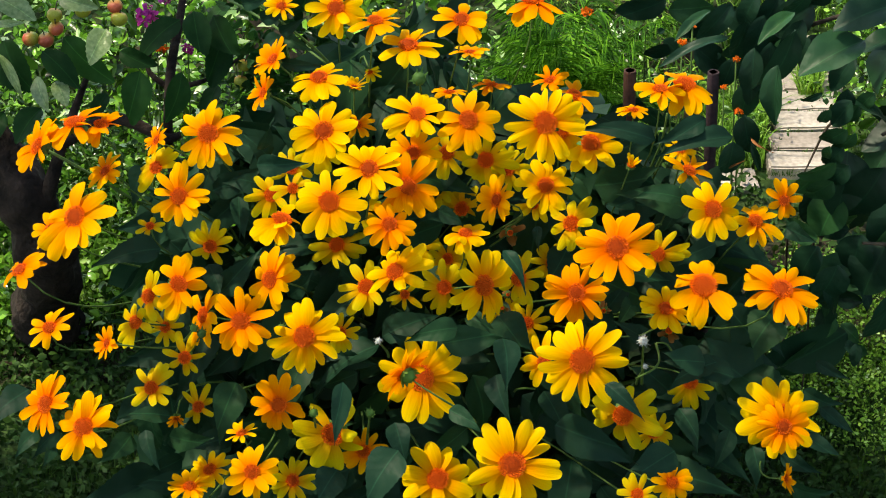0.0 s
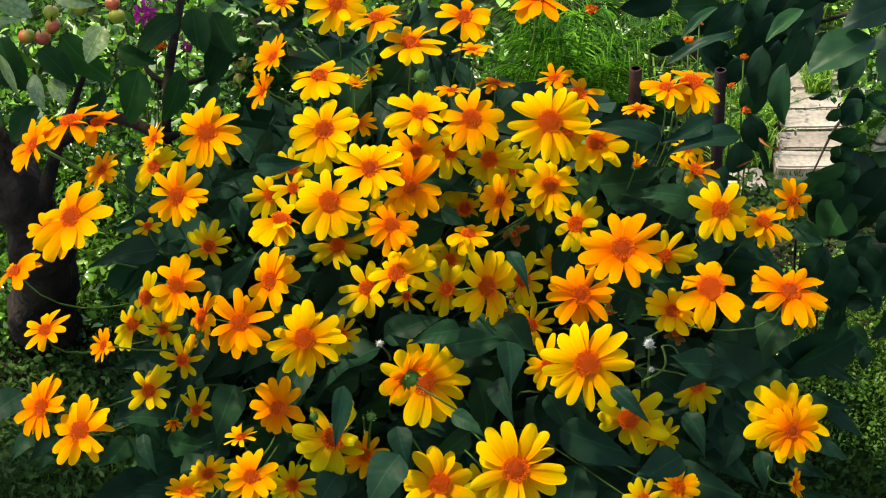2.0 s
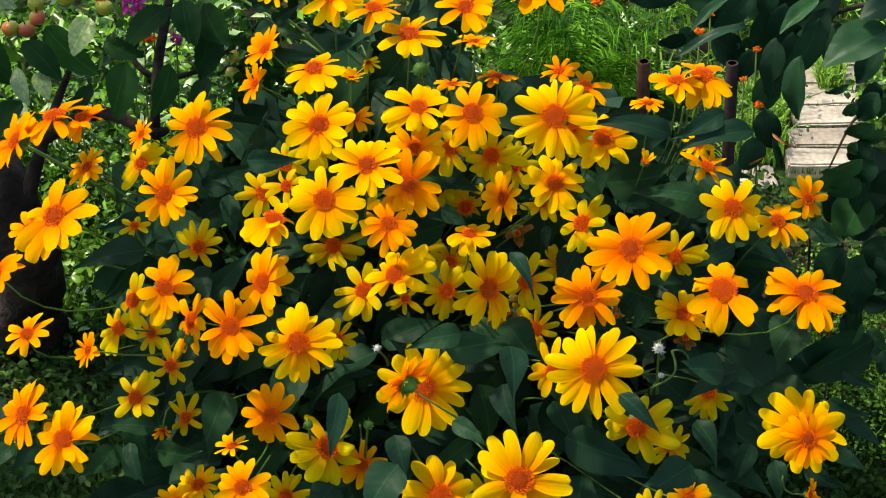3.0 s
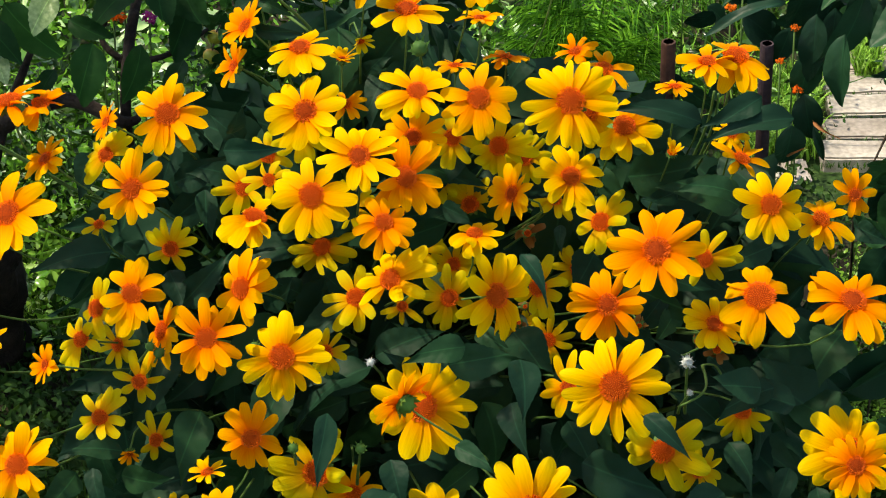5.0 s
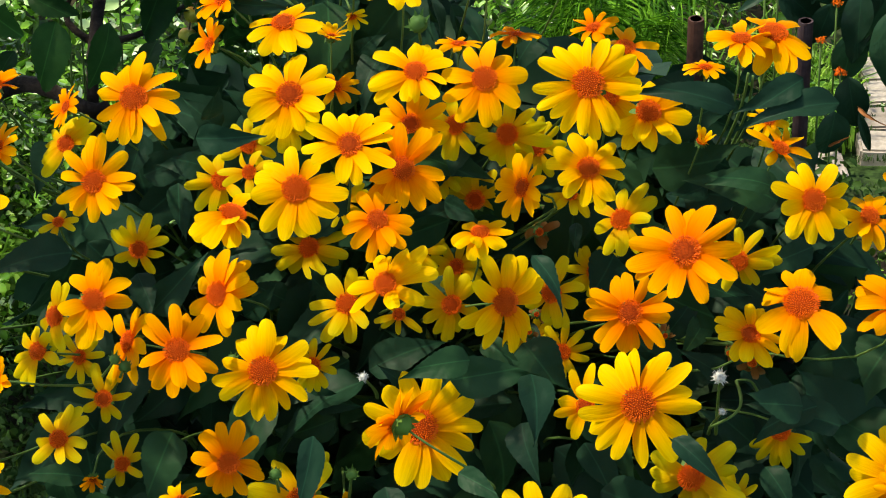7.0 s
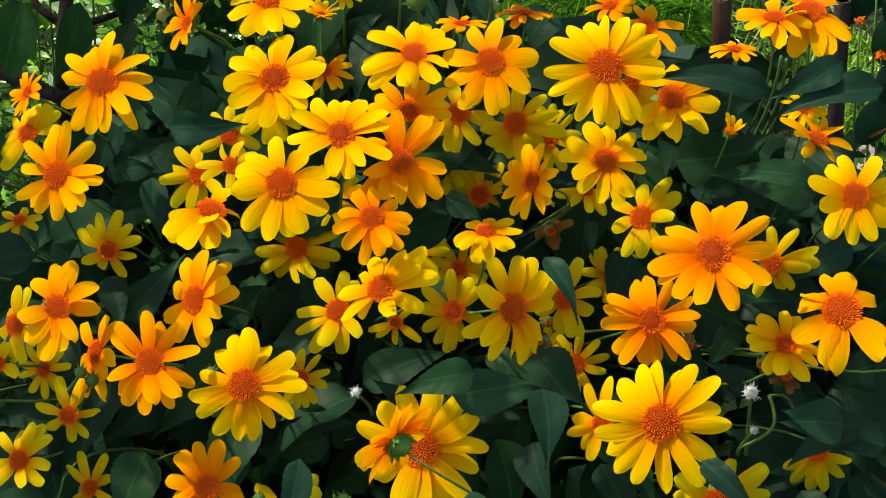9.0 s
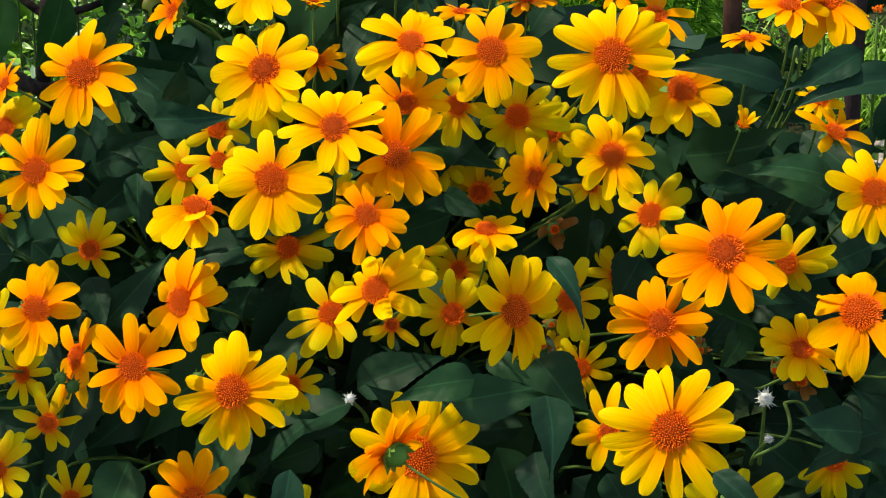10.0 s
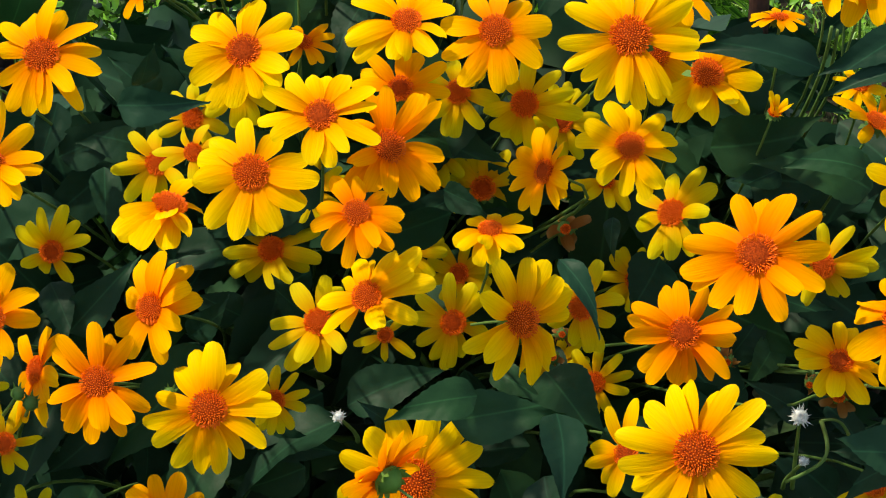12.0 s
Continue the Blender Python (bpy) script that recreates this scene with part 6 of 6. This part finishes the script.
    leaf_between(LILAC_LEAVES, shrub, (0.379, 0.385, 0.587), (0.357, 0.385, 0.538), 0.97, (-0.30, -0.80, -0.20), 20, 0)
    leaf_between(LILAC_LEAVES, shrub, (0.405, 0.385, 0.587), (0.383, 0.385, 0.538), 0.97, (-0.30, -0.80, -0.20), -12, 1)
    leaf_between(LILAC_LEAVES, shrub, (0.369, 0.387, 0.551), (0.354, 0.387, 0.502), 0.97, (0.30, -0.80, -0.20), 10, 1)
    leaf_between(LILAC_LEAVES, shrub, (0.354, 0.383, 0.504), (0.340, 0.386, 0.460), 0.99, (-0.30, -0.80, -0.20), -12, 3)
    leaf_between(LILAC_LEAVES, shrub, (0.387, 0.372, 0.566), (0.372, 0.369, 0.511), 0.93, (0.00, -0.80, -0.20), 0, 3)
    leaf_between(LILAC_LEAVES, shrub, (0.447, 0.257, 0.527), (0.422, 0.274, 0.505), 0.41, (-0.30, -0.80, -0.20), 0, 1)
    leaf_between(LILAC_LEAVES, shrub, (0.455, 0.248, 0.510), (0.443, 0.259, 0.479), 0.78, (-0.30, -0.80, -0.20), 0, 0)
    leaf_between(LILAC_LEAVES, shrub, (0.479, 0.295, 0.511), (0.469, 0.298, 0.467), 0.95, (0.00, -0.80, -0.20), -12, 1)
    leaf_between(LILAC_LEAVES, shrub, (0.509, 0.293, 0.508), (0.488, 0.302, 0.474), 0.94, (-0.30, -0.80, -0.20), 10, 0)
    leaf_between(LILAC_LEAVES, shrub, (0.492, 0.286, 0.496), (0.472, 0.296, 0.464), 0.90, (-0.30, -0.80, -0.20), -12, 1)
    leaf_between(LILAC_LEAVES, shrub, (0.476, 0.254, 0.481), (0.446, 0.266, 0.451), 1.00, (-0.30, -0.80, -0.20), 0, 0)
    leaf_between(LILAC_LEAVES, shrub, (0.454, 0.227, 0.474), (0.450, 0.238, 0.444), 0.80, (-0.30, -0.80, -0.20), 10, 0)
    leaf_between(LILAC_LEAVES, shrub, (0.462, 0.217, 0.457), (0.420, 0.231, 0.431), 0.74, (0.30, -0.80, -0.20), 10, 2)
    leaf_between(LILAC_LEAVES, shrub, (0.359, 0.262, 0.495), (0.368, 0.261, 0.443), 0.99, (0.30, -0.80, -0.20), 20, 1)
    leaf_between(LILAC_LEAVES, shrub, (0.346, 0.230, 0.478), (0.339, 0.233, 0.434), 1.09, (0.00, -0.80, -0.20), -12, 2)
    leaf_between(LILAC_LEAVES, shrub, (0.366, 0.229, 0.477), (0.379, 0.233, 0.435), 0.34, (0.00, -0.80, -0.20), -12, 1)
    leaf_between(LILAC_LEAVES, shrub, (0.367, 0.316, 0.509), (0.360, 0.317, 0.461), 1.02, (0.00, -0.80, -0.20), 0, 2)
    leaf_between(LILAC_LEAVES, shrub, (0.483, 0.294, 0.431), (0.473, 0.278, 0.352), 1.18, (0.00, -0.80, -0.20), -12, 2)
    leaf_between(LILAC_LEAVES, shrub, (0.525, 0.285, 0.415), (0.483, 0.272, 0.342), 1.19, (-0.30, -0.80, -0.20), -12, 0)
    leaf_between(LILAC_LEAVES, shrub, (0.475, 0.287, 0.377), (0.453, 0.283, 0.320), 1.50, (-0.30, -0.80, -0.20), 20, 3)
    leaf_between(LILAC_LEAVES, shrub, (0.501, 0.264, 0.337), (0.486, 0.256, 0.274), 1.47, (-0.30, -0.80, -0.20), 10, 0)
    leaf_between(LILAC_LEAVES, shrub, (0.450, 0.257, 0.326), (0.423, 0.256, 0.274), 1.26, (-0.30, -0.80, -0.20), 20, 0)
    leaf_between(LILAC_LEAVES, shrub, (0.528, 0.257, 0.326), (0.504, 0.250, 0.264), 1.43, (-0.30, -0.80, -0.20), 20, 2)
    leaf_between(LILAC_LEAVES, shrub, (0.552, 0.299, 0.359), (0.522, 0.288, 0.290), 1.35, (-0.30, -0.80, -0.20), 0, 1)
    leaf_between(LILAC_LEAVES, shrub, (0.450, 0.309, 0.377), (0.442, 0.308, 0.324), 1.17, (0.30, -0.80, -0.20), 10, 1)
    leaf_between(LILAC_LEAVES, shrub, (0.475, 0.263, 0.297), (0.453, 0.262, 0.244), 1.38, (0.30, -0.80, -0.20), 10, 1)
    leaf_between(LILAC_LEAVES, shrub, (0.539, 0.247, 0.268), (0.516, 0.242, 0.210), 1.45, (0.30, -0.80, -0.20), -12, 3)
    leaf_between(LILAC_LEAVES, shrub, (0.446, 0.226, 0.353), (0.411, 0.259, 0.359), 0.90, (0.30, -0.80, -0.20), 25, 2)
    leaf_between(DRY_LEAVES, shrub, (0.367, 0.249, 0.473), (0.384, 0.223, 0.468), 0.35, (-0.30, -0.80, 0.45), 20, 2)
    leaf_between(DRY_LEAVES, shrub, (0.342, 0.232, 0.443), (0.354, 0.218, 0.459), 0.33, (0.30, -0.80, 0.70), 0, 0)
    leaf_between(LILAC_LEAVES, shrub, (0.483, 0.279, 0.504), (0.462, 0.286, 0.467), 0.97, (-0.30, -0.80, -0.20), 20, 2)
    leaf_between(LILAC_LEAVES, shrub, (0.486, 0.261, 0.473), (0.461, 0.268, 0.435), 1.02, (0.30, -0.80, -0.20), 0, 0)
    leaf_between(LILAC_LEAVES, shrub, (0.473, 0.252, 0.458), (0.449, 0.262, 0.424), 0.99, (-0.30, -0.80, -0.20), 10, 0)
    leaf_between(LILAC_LEAVES, shrub, (0.479, 0.243, 0.441), (0.453, 0.250, 0.405), 1.15, (-0.30, -0.80, -0.20), 10, 0)
    leaf_between(LILAC_LEAVES, shrub, (0.441, 0.237, 0.431), (0.418, 0.247, 0.400), 1.19, (0.30, -0.80, -0.20), 20, 3)
    leaf_between(LILAC_LEAVES, shrub, (0.461, 0.233, 0.425), (0.431, 0.245, 0.396), 1.21, (0.30, -0.80, -0.20), 20, 1)
    # dense hanging sprays: stretch across, stretch up, number
    for u0, u1, v0, v1, count in ((0.355, 0.39, 0.20, 0.29, 14), (0.36, 0.42, 0.24, 0.31, 14), (0.27, 0.35, 0.22, 0.30, 12), (0.47, 0.55, -0.04, 0.08, 34), (0.44, 0.50, -0.12, -0.02, 20)):
        for k in range(count):
            size = r.uniform(0.026, 0.048)
            leaf(r.uniform(u0, u1), r.uniform(2.50, 2.62), r.uniform(v0, v1) + size * 0.4, r.gauss(0, 0.7), -1 + abs(r.gauss(0, 0.6)), size, r.gauss(0, 24), r.uniform(0.9, 1.25), r.gauss(-0.3, 0.3))
    for k in range(70):
        p = paths[r.randrange(5)]
        q = p[r.randrange(3, 10)]
        d = Vector((r.gauss(0, 0.7), r.gauss(-0.2, 0.6), -0.7 + r.gauss(0, 0.4))).normalized()
        base = q + Vector((r.gauss(0, 0.02), r.gauss(0.03, 0.02), r.gauss(0, 0.02)))
        leaf_between(LILAC_LEAVES, shrub, base, base + d * r.uniform(0.05, 0.085), 1.1, face=(r.gauss(0, 0.4), -0.5, 0.8), tilt=r.gauss(0, 20), pick=r.randrange(4))
    for x, y in ((0.30, 0.10), (0.42, 0.20), (0.55, 0.02), (0.36, 0.38)):
        branch((0.70, 0.45, 0.70), (0.68, 0.42, 0.95), (x + 0.12, y, 1.06), (x, y, 1.0), 0.006)
    spots = [(r.gauss(0.80, 0.10), r.gauss(0.50, 0.14), r.uniform(0.10, 1.05)) for k in range(800)]
    spots += [(r.uniform(0.24, 0.90), r.uniform(0.20, 0.52), r.uniform(0.92, 1.12)) for k in range(300)]
    tagged(leaf_cloud("inner_foliage", spots, 0.075, LILAC_INNER, 52, width=0.34, parent=shrub), "mass of dark shrub leaves, with an added unseen shade canopy", kind="stuff")

build_shrub()

# ---- rusty stakes behind the bush ----
def stake(x, y, top, size, lean_x, material=RUST):
    m = pose(x, y, -0.05)
    verts, faces = tube([(0, 0, 0), (lean_x * 0.5, 0, top * 0.5), (lean_x, 0, top + 0.048), (lean_x, 0, top + 0.05), (lean_x, 0, top + 0.05), (lean_x, 0, top + 0.035)], (size, size, size, size * 0.95, size * 0.7, size * 0.65), 16)
    ob = new("garden_stake", mesh_of("garden_stake", verts, faces, material, False))
    ob.matrix_world = m
    tagged(ob, "rusty brown metal stake pushed into the soil", "stake", "stakes behind the bush")

stake(0.234, 0.376, 0.493, 0.0074, 0.000)
stake(0.327, 0.376, 0.491, 0.0070, 0.004, WEATHERED)

# ---- feathery plant ----
def build_feather_plant():
    px, py = 0.165, 0.84
    plant = thing("feathery_plant", px, py, 0.0, "bright green feathery plant with thread-fine drooping leaves", "plant")
    inv = plant.matrix_world.inverted()
    r = random.Random(61)
    up = Vector((0, 0, 1))
    for k in range(70):
        a = r.uniform(0, 2 * math.pi)
        out = r.uniform(0.03, 0.13)
        foot = Vector((px + r.gauss(0, 0.02), py + r.gauss(0, 0.015), 0))
        top = foot + Vector((math.cos(a) * out, math.sin(a) * out * 0.7 - 0.02, r.uniform(0.15, 0.35)))
        path = bezier(foot, foot + Vector((0, 0, 0.18)), top + Vector((-math.cos(a) * 0.04, 0, 0.05)), top, 46)
        verts, faces = tube(path, [0.0011] * 47, 4)
        along = Vector((math.cos(a), math.sin(a), 0))
        side = Vector((-along.y, along.x, 0))
        for i in range(12, 47):
            share = (i - 12) / 34
            for q in (-1, 1):
                reach = 0.052 * (0.35 + math.sin(math.pi * (0.15 + 0.8 * share))) * r.uniform(0.6, 1.0)
                d = (side * q + along * r.uniform(0.3, 0.7) + up * r.gauss(0.12, 0.12)).normalized()
                p = path[i]
                mid = p + d * reach * 0.55
                e = p + d * reach - up * reach * 0.4
                w = (along * 0.7 + up * 0.7) * 0.0010
                n = len(verts)
                verts += [p - w, p + w, mid + w, mid - w, e]
                faces += [(n, n + 1, n + 2, n + 3), (n + 3, n + 2, n + 4)]
        piece("frond", mesh_of("frond", verts, faces, FEATHER), plant, inv)

build_feather_plant()

# ---- garden beds, grass and weeds ----
def scatter(count, x0, x1, y0, y1, z0, z1, seed, keep=None):
    r = random.Random(seed)
    out = []
    while len(out) < count:
        p = Vector((r.uniform(x0, x1), r.uniform(y0, y1), r.uniform(z0, z1)))
        if keep is None or keep(p):
            out.append(p)
    return out

def path_side(y):
    """Where the left edge of the garden path runs."""
    return 0.460 + (y - 1.05) * 0.12

def off_path(p):
    return not (path_side(p.y) - 0.008 < p.x < path_side(p.y) + 0.09 and p.y > 0.95)

def near_bush(p):
    return not (-0.3 < p.x < 0.36 and 0.1 < p.y < 0.6)

def stuff(ob, label, category):
    return tagged(ob, label, category, kind="stuff")

def clumps(seed, count, x0, x1, y0, y1, tall, per, wide):
    """Spots for leaves, gathered into clumps of uneven height that leave gaps between them."""
    r = random.Random(seed)
    out = []
    while len(out) < count * per:
        c = Vector((r.uniform(x0, x1), r.uniform(y0, y1), 0))
        if not off_path(c):
            continue
        h = tall * r.uniform(0.35, 1.2)
        for k in range(per):
            out.append(c + Vector((r.gauss(0, wide), r.gauss(0, wide), h * r.random() ** 0.7)))
    return out

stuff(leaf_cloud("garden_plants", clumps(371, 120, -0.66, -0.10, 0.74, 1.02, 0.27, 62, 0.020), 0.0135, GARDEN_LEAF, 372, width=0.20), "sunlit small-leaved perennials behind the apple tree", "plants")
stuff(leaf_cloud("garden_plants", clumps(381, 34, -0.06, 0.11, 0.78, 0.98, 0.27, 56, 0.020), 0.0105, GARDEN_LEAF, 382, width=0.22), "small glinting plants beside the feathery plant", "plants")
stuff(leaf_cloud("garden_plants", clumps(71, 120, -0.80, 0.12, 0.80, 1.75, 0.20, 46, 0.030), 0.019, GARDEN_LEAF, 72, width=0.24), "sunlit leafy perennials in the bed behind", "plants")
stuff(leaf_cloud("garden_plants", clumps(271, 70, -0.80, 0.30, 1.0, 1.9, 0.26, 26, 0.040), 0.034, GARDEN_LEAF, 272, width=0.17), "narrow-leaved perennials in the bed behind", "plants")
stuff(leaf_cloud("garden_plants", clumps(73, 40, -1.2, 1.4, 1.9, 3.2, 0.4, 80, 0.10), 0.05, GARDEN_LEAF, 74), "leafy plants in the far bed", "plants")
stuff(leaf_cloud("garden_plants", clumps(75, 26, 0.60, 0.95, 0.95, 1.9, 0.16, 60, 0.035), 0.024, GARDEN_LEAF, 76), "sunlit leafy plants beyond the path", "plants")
stuff(blades("grass", scatter(5200, -0.9, 0.9, 0.10, 1.3, -0.008, 0.0, 77, lambda p: off_path(p) and near_bush(p) and noise.noise(p * 5) > 0.0), 0.035, 0.0011, SHADE_GRASS, 78), "short grass and weeds in shaded tones", "grass")
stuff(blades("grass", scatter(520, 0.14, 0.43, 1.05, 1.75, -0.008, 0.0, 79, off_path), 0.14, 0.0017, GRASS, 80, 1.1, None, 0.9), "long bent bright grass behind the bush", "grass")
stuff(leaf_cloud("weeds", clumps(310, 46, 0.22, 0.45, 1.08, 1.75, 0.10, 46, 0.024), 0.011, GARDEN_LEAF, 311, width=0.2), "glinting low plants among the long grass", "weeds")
stuff(blades("grass", scatter(1500, 0.375, 0.475, 1.04, 1.24, -0.008, 0.0, 81, off_path), 0.034, 0.0014, SUNLIT_LEAF, 82, 0.7), "bright grass along the path edge", "grass")
stuff(blades("grass", scatter(520, 0.515, 0.548, 1.24, 1.32, -0.004, 0.0, 98), 0.032, 0.0013, SUNLIT_LEAF, 99, 0.7), "bright grass growing over the path edge", "grass")
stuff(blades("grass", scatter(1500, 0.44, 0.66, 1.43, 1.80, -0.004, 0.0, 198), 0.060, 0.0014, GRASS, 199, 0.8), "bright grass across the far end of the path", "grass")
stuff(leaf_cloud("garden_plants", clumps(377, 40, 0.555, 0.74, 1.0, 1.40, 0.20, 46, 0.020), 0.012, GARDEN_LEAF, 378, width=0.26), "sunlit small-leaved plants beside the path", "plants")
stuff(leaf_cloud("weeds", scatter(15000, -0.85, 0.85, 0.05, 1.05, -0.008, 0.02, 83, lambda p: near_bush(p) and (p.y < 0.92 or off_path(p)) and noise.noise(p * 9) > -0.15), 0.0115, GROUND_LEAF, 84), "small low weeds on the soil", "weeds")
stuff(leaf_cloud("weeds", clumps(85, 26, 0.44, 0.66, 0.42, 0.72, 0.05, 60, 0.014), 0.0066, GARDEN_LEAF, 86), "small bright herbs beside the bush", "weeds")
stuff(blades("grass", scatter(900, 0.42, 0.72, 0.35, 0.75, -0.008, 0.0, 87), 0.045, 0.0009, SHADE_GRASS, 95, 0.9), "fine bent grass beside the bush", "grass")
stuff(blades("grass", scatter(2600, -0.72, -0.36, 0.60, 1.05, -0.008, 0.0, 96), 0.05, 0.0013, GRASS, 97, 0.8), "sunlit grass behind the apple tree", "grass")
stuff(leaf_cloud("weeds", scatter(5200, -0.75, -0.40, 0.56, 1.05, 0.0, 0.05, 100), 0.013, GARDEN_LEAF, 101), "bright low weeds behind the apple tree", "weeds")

stuff(leaf_cloud("weeds", scatter(5200, -0.66, -0.44, 0.56, 0.95, 0.0, 0.045, 300), 0.0095, SUNLIT_LEAF, 301), "bright sunlit weeds beside the trunk", "weeds")
stuff(leaf_cloud("weeds", scatter(1600, -0.44, -0.34, 0.66, 0.95, 0.0, 0.05, 302), 0.011, SUNLIT_LEAF, 303), "bright sunlit weeds behind the trunk", "weeds")
stuff(leaf_cloud("weeds", clumps(304, 70, 0.44, 0.64, 0.28, 0.72, 0.07, 85, 0.016), 0.0056, SUNLIT_LEAF, 305), "tiny herbs beside the bush, glints in their colour", "weeds")
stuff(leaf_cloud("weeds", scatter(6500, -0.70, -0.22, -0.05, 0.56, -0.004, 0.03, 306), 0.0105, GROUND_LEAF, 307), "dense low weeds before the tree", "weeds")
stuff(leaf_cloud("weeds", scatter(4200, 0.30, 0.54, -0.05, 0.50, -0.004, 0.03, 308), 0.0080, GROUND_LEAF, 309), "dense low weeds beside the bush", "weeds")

def path_joints(count, seed):
    r = random.Random(seed)
    out = []
    for k in range(count):
        row = r.randrange(5)
        y = 0.962 + 0.0585 * row + r.gauss(0, 0.0025)
        out.append(Vector((path_side(y) + r.uniform(-0.01, 0.085), y, -0.004)))
    return out

stuff(blades("grass", path_joints(420, 171), 0.008, 0.0008, SHADE_GRASS, 172, 0.7), "grass in the joints of the path", "grass")
stuff(leaf_cloud("weeds", clumps(173, 20, 0.60, 0.72, 0.95, 1.4, 0.07, 50, 0.018), 0.012, GARDEN_LEAF, 174), "bright low plants along the path", "weeds")

def strap_plant(x, y, count, tall, seed):
    plant = thing("strap_leaf_plant", x, y, 0.0, "clump of long narrow arching green leaves", "plant", "strap-leaved clumps")
    r = random.Random(seed)
    for k in range(count):
        blades("leaf_blade", [(x + r.gauss(0, 0.03), y + r.gauss(0, 0.02), 0)], tall, 0.0032, GRASS, seed + 1 + k, 1.0, plant, 0.9)

strap_plant(-0.36, 0.60, 16, 0.13, 88)
strap_plant(-0.40, 0.72, 20, 0.14, 130)
strap_plant(-0.30, 0.86, 18, 0.16, 160)

# ---- small blooms among the far plants ----
def cluster_bloom(x, y, z, size, material, label, name, count=70):
    """A rounded head of many small petals on a stalk that stands in the soil."""
    plant = thing(name, x, y + 0.02, 0.0, label, "flower")
    r = random.Random(round(x * 1000) + 5)
    inv = plant.matrix_world.inverted()
    spots = []
    for k in range(count):
        d = Vector((r.gauss(0, 1), r.gauss(0, 1), abs(r.gauss(0, 0.7)))).normalized()
        spots.append(Vector((x, y, z)) + d * size * r.uniform(0.5, 1.0))
    leaf_cloud("flower_head", spots, size * 0.5, material, round(x * 991) + 3, width=0.4, parent=plant)
    verts, faces = tube(bezier((x, y + 0.02, -0.01), (x, y + 0.02, z * 0.4), (x, y, z * 0.7), (x, y, z), 6), [0.0010] * 7, 6)
    piece("stalk", mesh_of("stalk", verts, faces, STEM), plant, inv)

cluster_bloom(-0.343, 0.603, 0.446, 0.0150, PURPLE, "bright purple flower cluster on a tall stalk", "phlox")
cluster_bloom(-0.292, 0.584, 0.412, 0.0085, PURPLE, "bright purple flower cluster on a tall stalk", "phlox")
cluster_bloom(-0.320, 0.614, 0.464, 0.0100, PURPLE, "bright purple flower cluster on a tall stalk", "phlox")
cluster_bloom(-0.329, 0.584, 0.412, 0.0100, LILY, "orange-yellow flower on a tall stalk", "garden_flower")
cluster_bloom(0.353, 0.329, 0.531, 0.0041, LILY, "small orange flower on a thin stalk", "garden_flower")
cluster_bloom(0.356, 0.299, 0.479, 0.0054, LILY, "small orange flower on a thin stalk", "garden_flower")
cluster_bloom(0.291, 0.339, 0.548, 0.0050, LILY, "small orange flower on a thin stalk", "garden_flower")
cluster_bloom(0.201, 0.839, 0.334, 0.0081, LILY, "small orange flower on a thin stalk", "garden_flower")
cluster_bloom(0.339, 0.313, 0.503, 0.0045, LILY, "small orange flower on a thin stalk", "garden_flower")
cluster_bloom(0.303, 0.348, 0.564, 0.0037, LILY, "small orange flower on a thin stalk", "garden_flower")
cluster_bloom(0.276, 0.837, 0.332, 0.0061, LILY, "small orange flower on a thin stalk", "garden_flower")
cluster_bloom(-0.013, 0.239, 0.555, 0.0053, LILY, "small red-orange flower on a thin stalk", "garden_flower")

# ---- paving of the garden path ----
def build_path():
    path = thing("paving", 0.50, 1.05, 0.0, "path of weathered pale paving stones with grassy joints", "path", kind="structure")
    r = random.Random(91)
    inv = path.matrix_world.inverted()
    def slab(x0, x1, y0, y1):
        bm = bmesh.new()
        bmesh.ops.create_cube(bm, size=1.0)
        bmesh.ops.scale(bm, vec=(x1 - x0, y1 - y0, 0.03), verts=bm.verts)
        for v in bm.verts:
            v.co.x += r.uniform(-0.007, 0.007)
            v.co.y += r.uniform(-0.0035, 0.0035)
        bmesh.ops.bevel(bm, geom=bm.edges[:], offset=0.0025, segments=2, affect="EDGES")
        bmesh.ops.subdivide_edges(bm, edges=[e for e in bm.edges if e.calc_length() > 0.03], cuts=4, use_grid_fill=True)
        for v in bm.verts:
            v.co.z += 0.0012 * noise.noise(Vector((v.co.x * 60 + x0 * 90, v.co.y * 60, y0 * 70)))
        me = bpy.data.meshes.new("slab")
        bm.to_mesh(me)
        bm.free()
        me.materials.append(SLAB)
        piece("slab", me, path, inv @ pose((x0 + x1) / 2, (y0 + y1) / 2, r.uniform(-0.014, -0.011), r.uniform(-0.8, 0.8), r.uniform(-0.8, 0.8), r.uniform(-3, 3)))
    y = 1.0225
    while y < 1.40:
        deep = 0.0585 if y < 1.24 else r.uniform(0.055, 0.066)
        x = path_side(y + deep / 2)
        slab(x + r.uniform(-0.008, 0.004), x + 0.084 + r.uniform(-0.006, 0.010), y + 0.004, y + deep - 0.003)
        y += deep
    for x0, x1, y0, y1 in ((0.406, 0.442, 0.975, 1.030), (0.368, 0.402, 0.985, 1.025)):
        slab(x0, x1, y0, y1)

build_path()
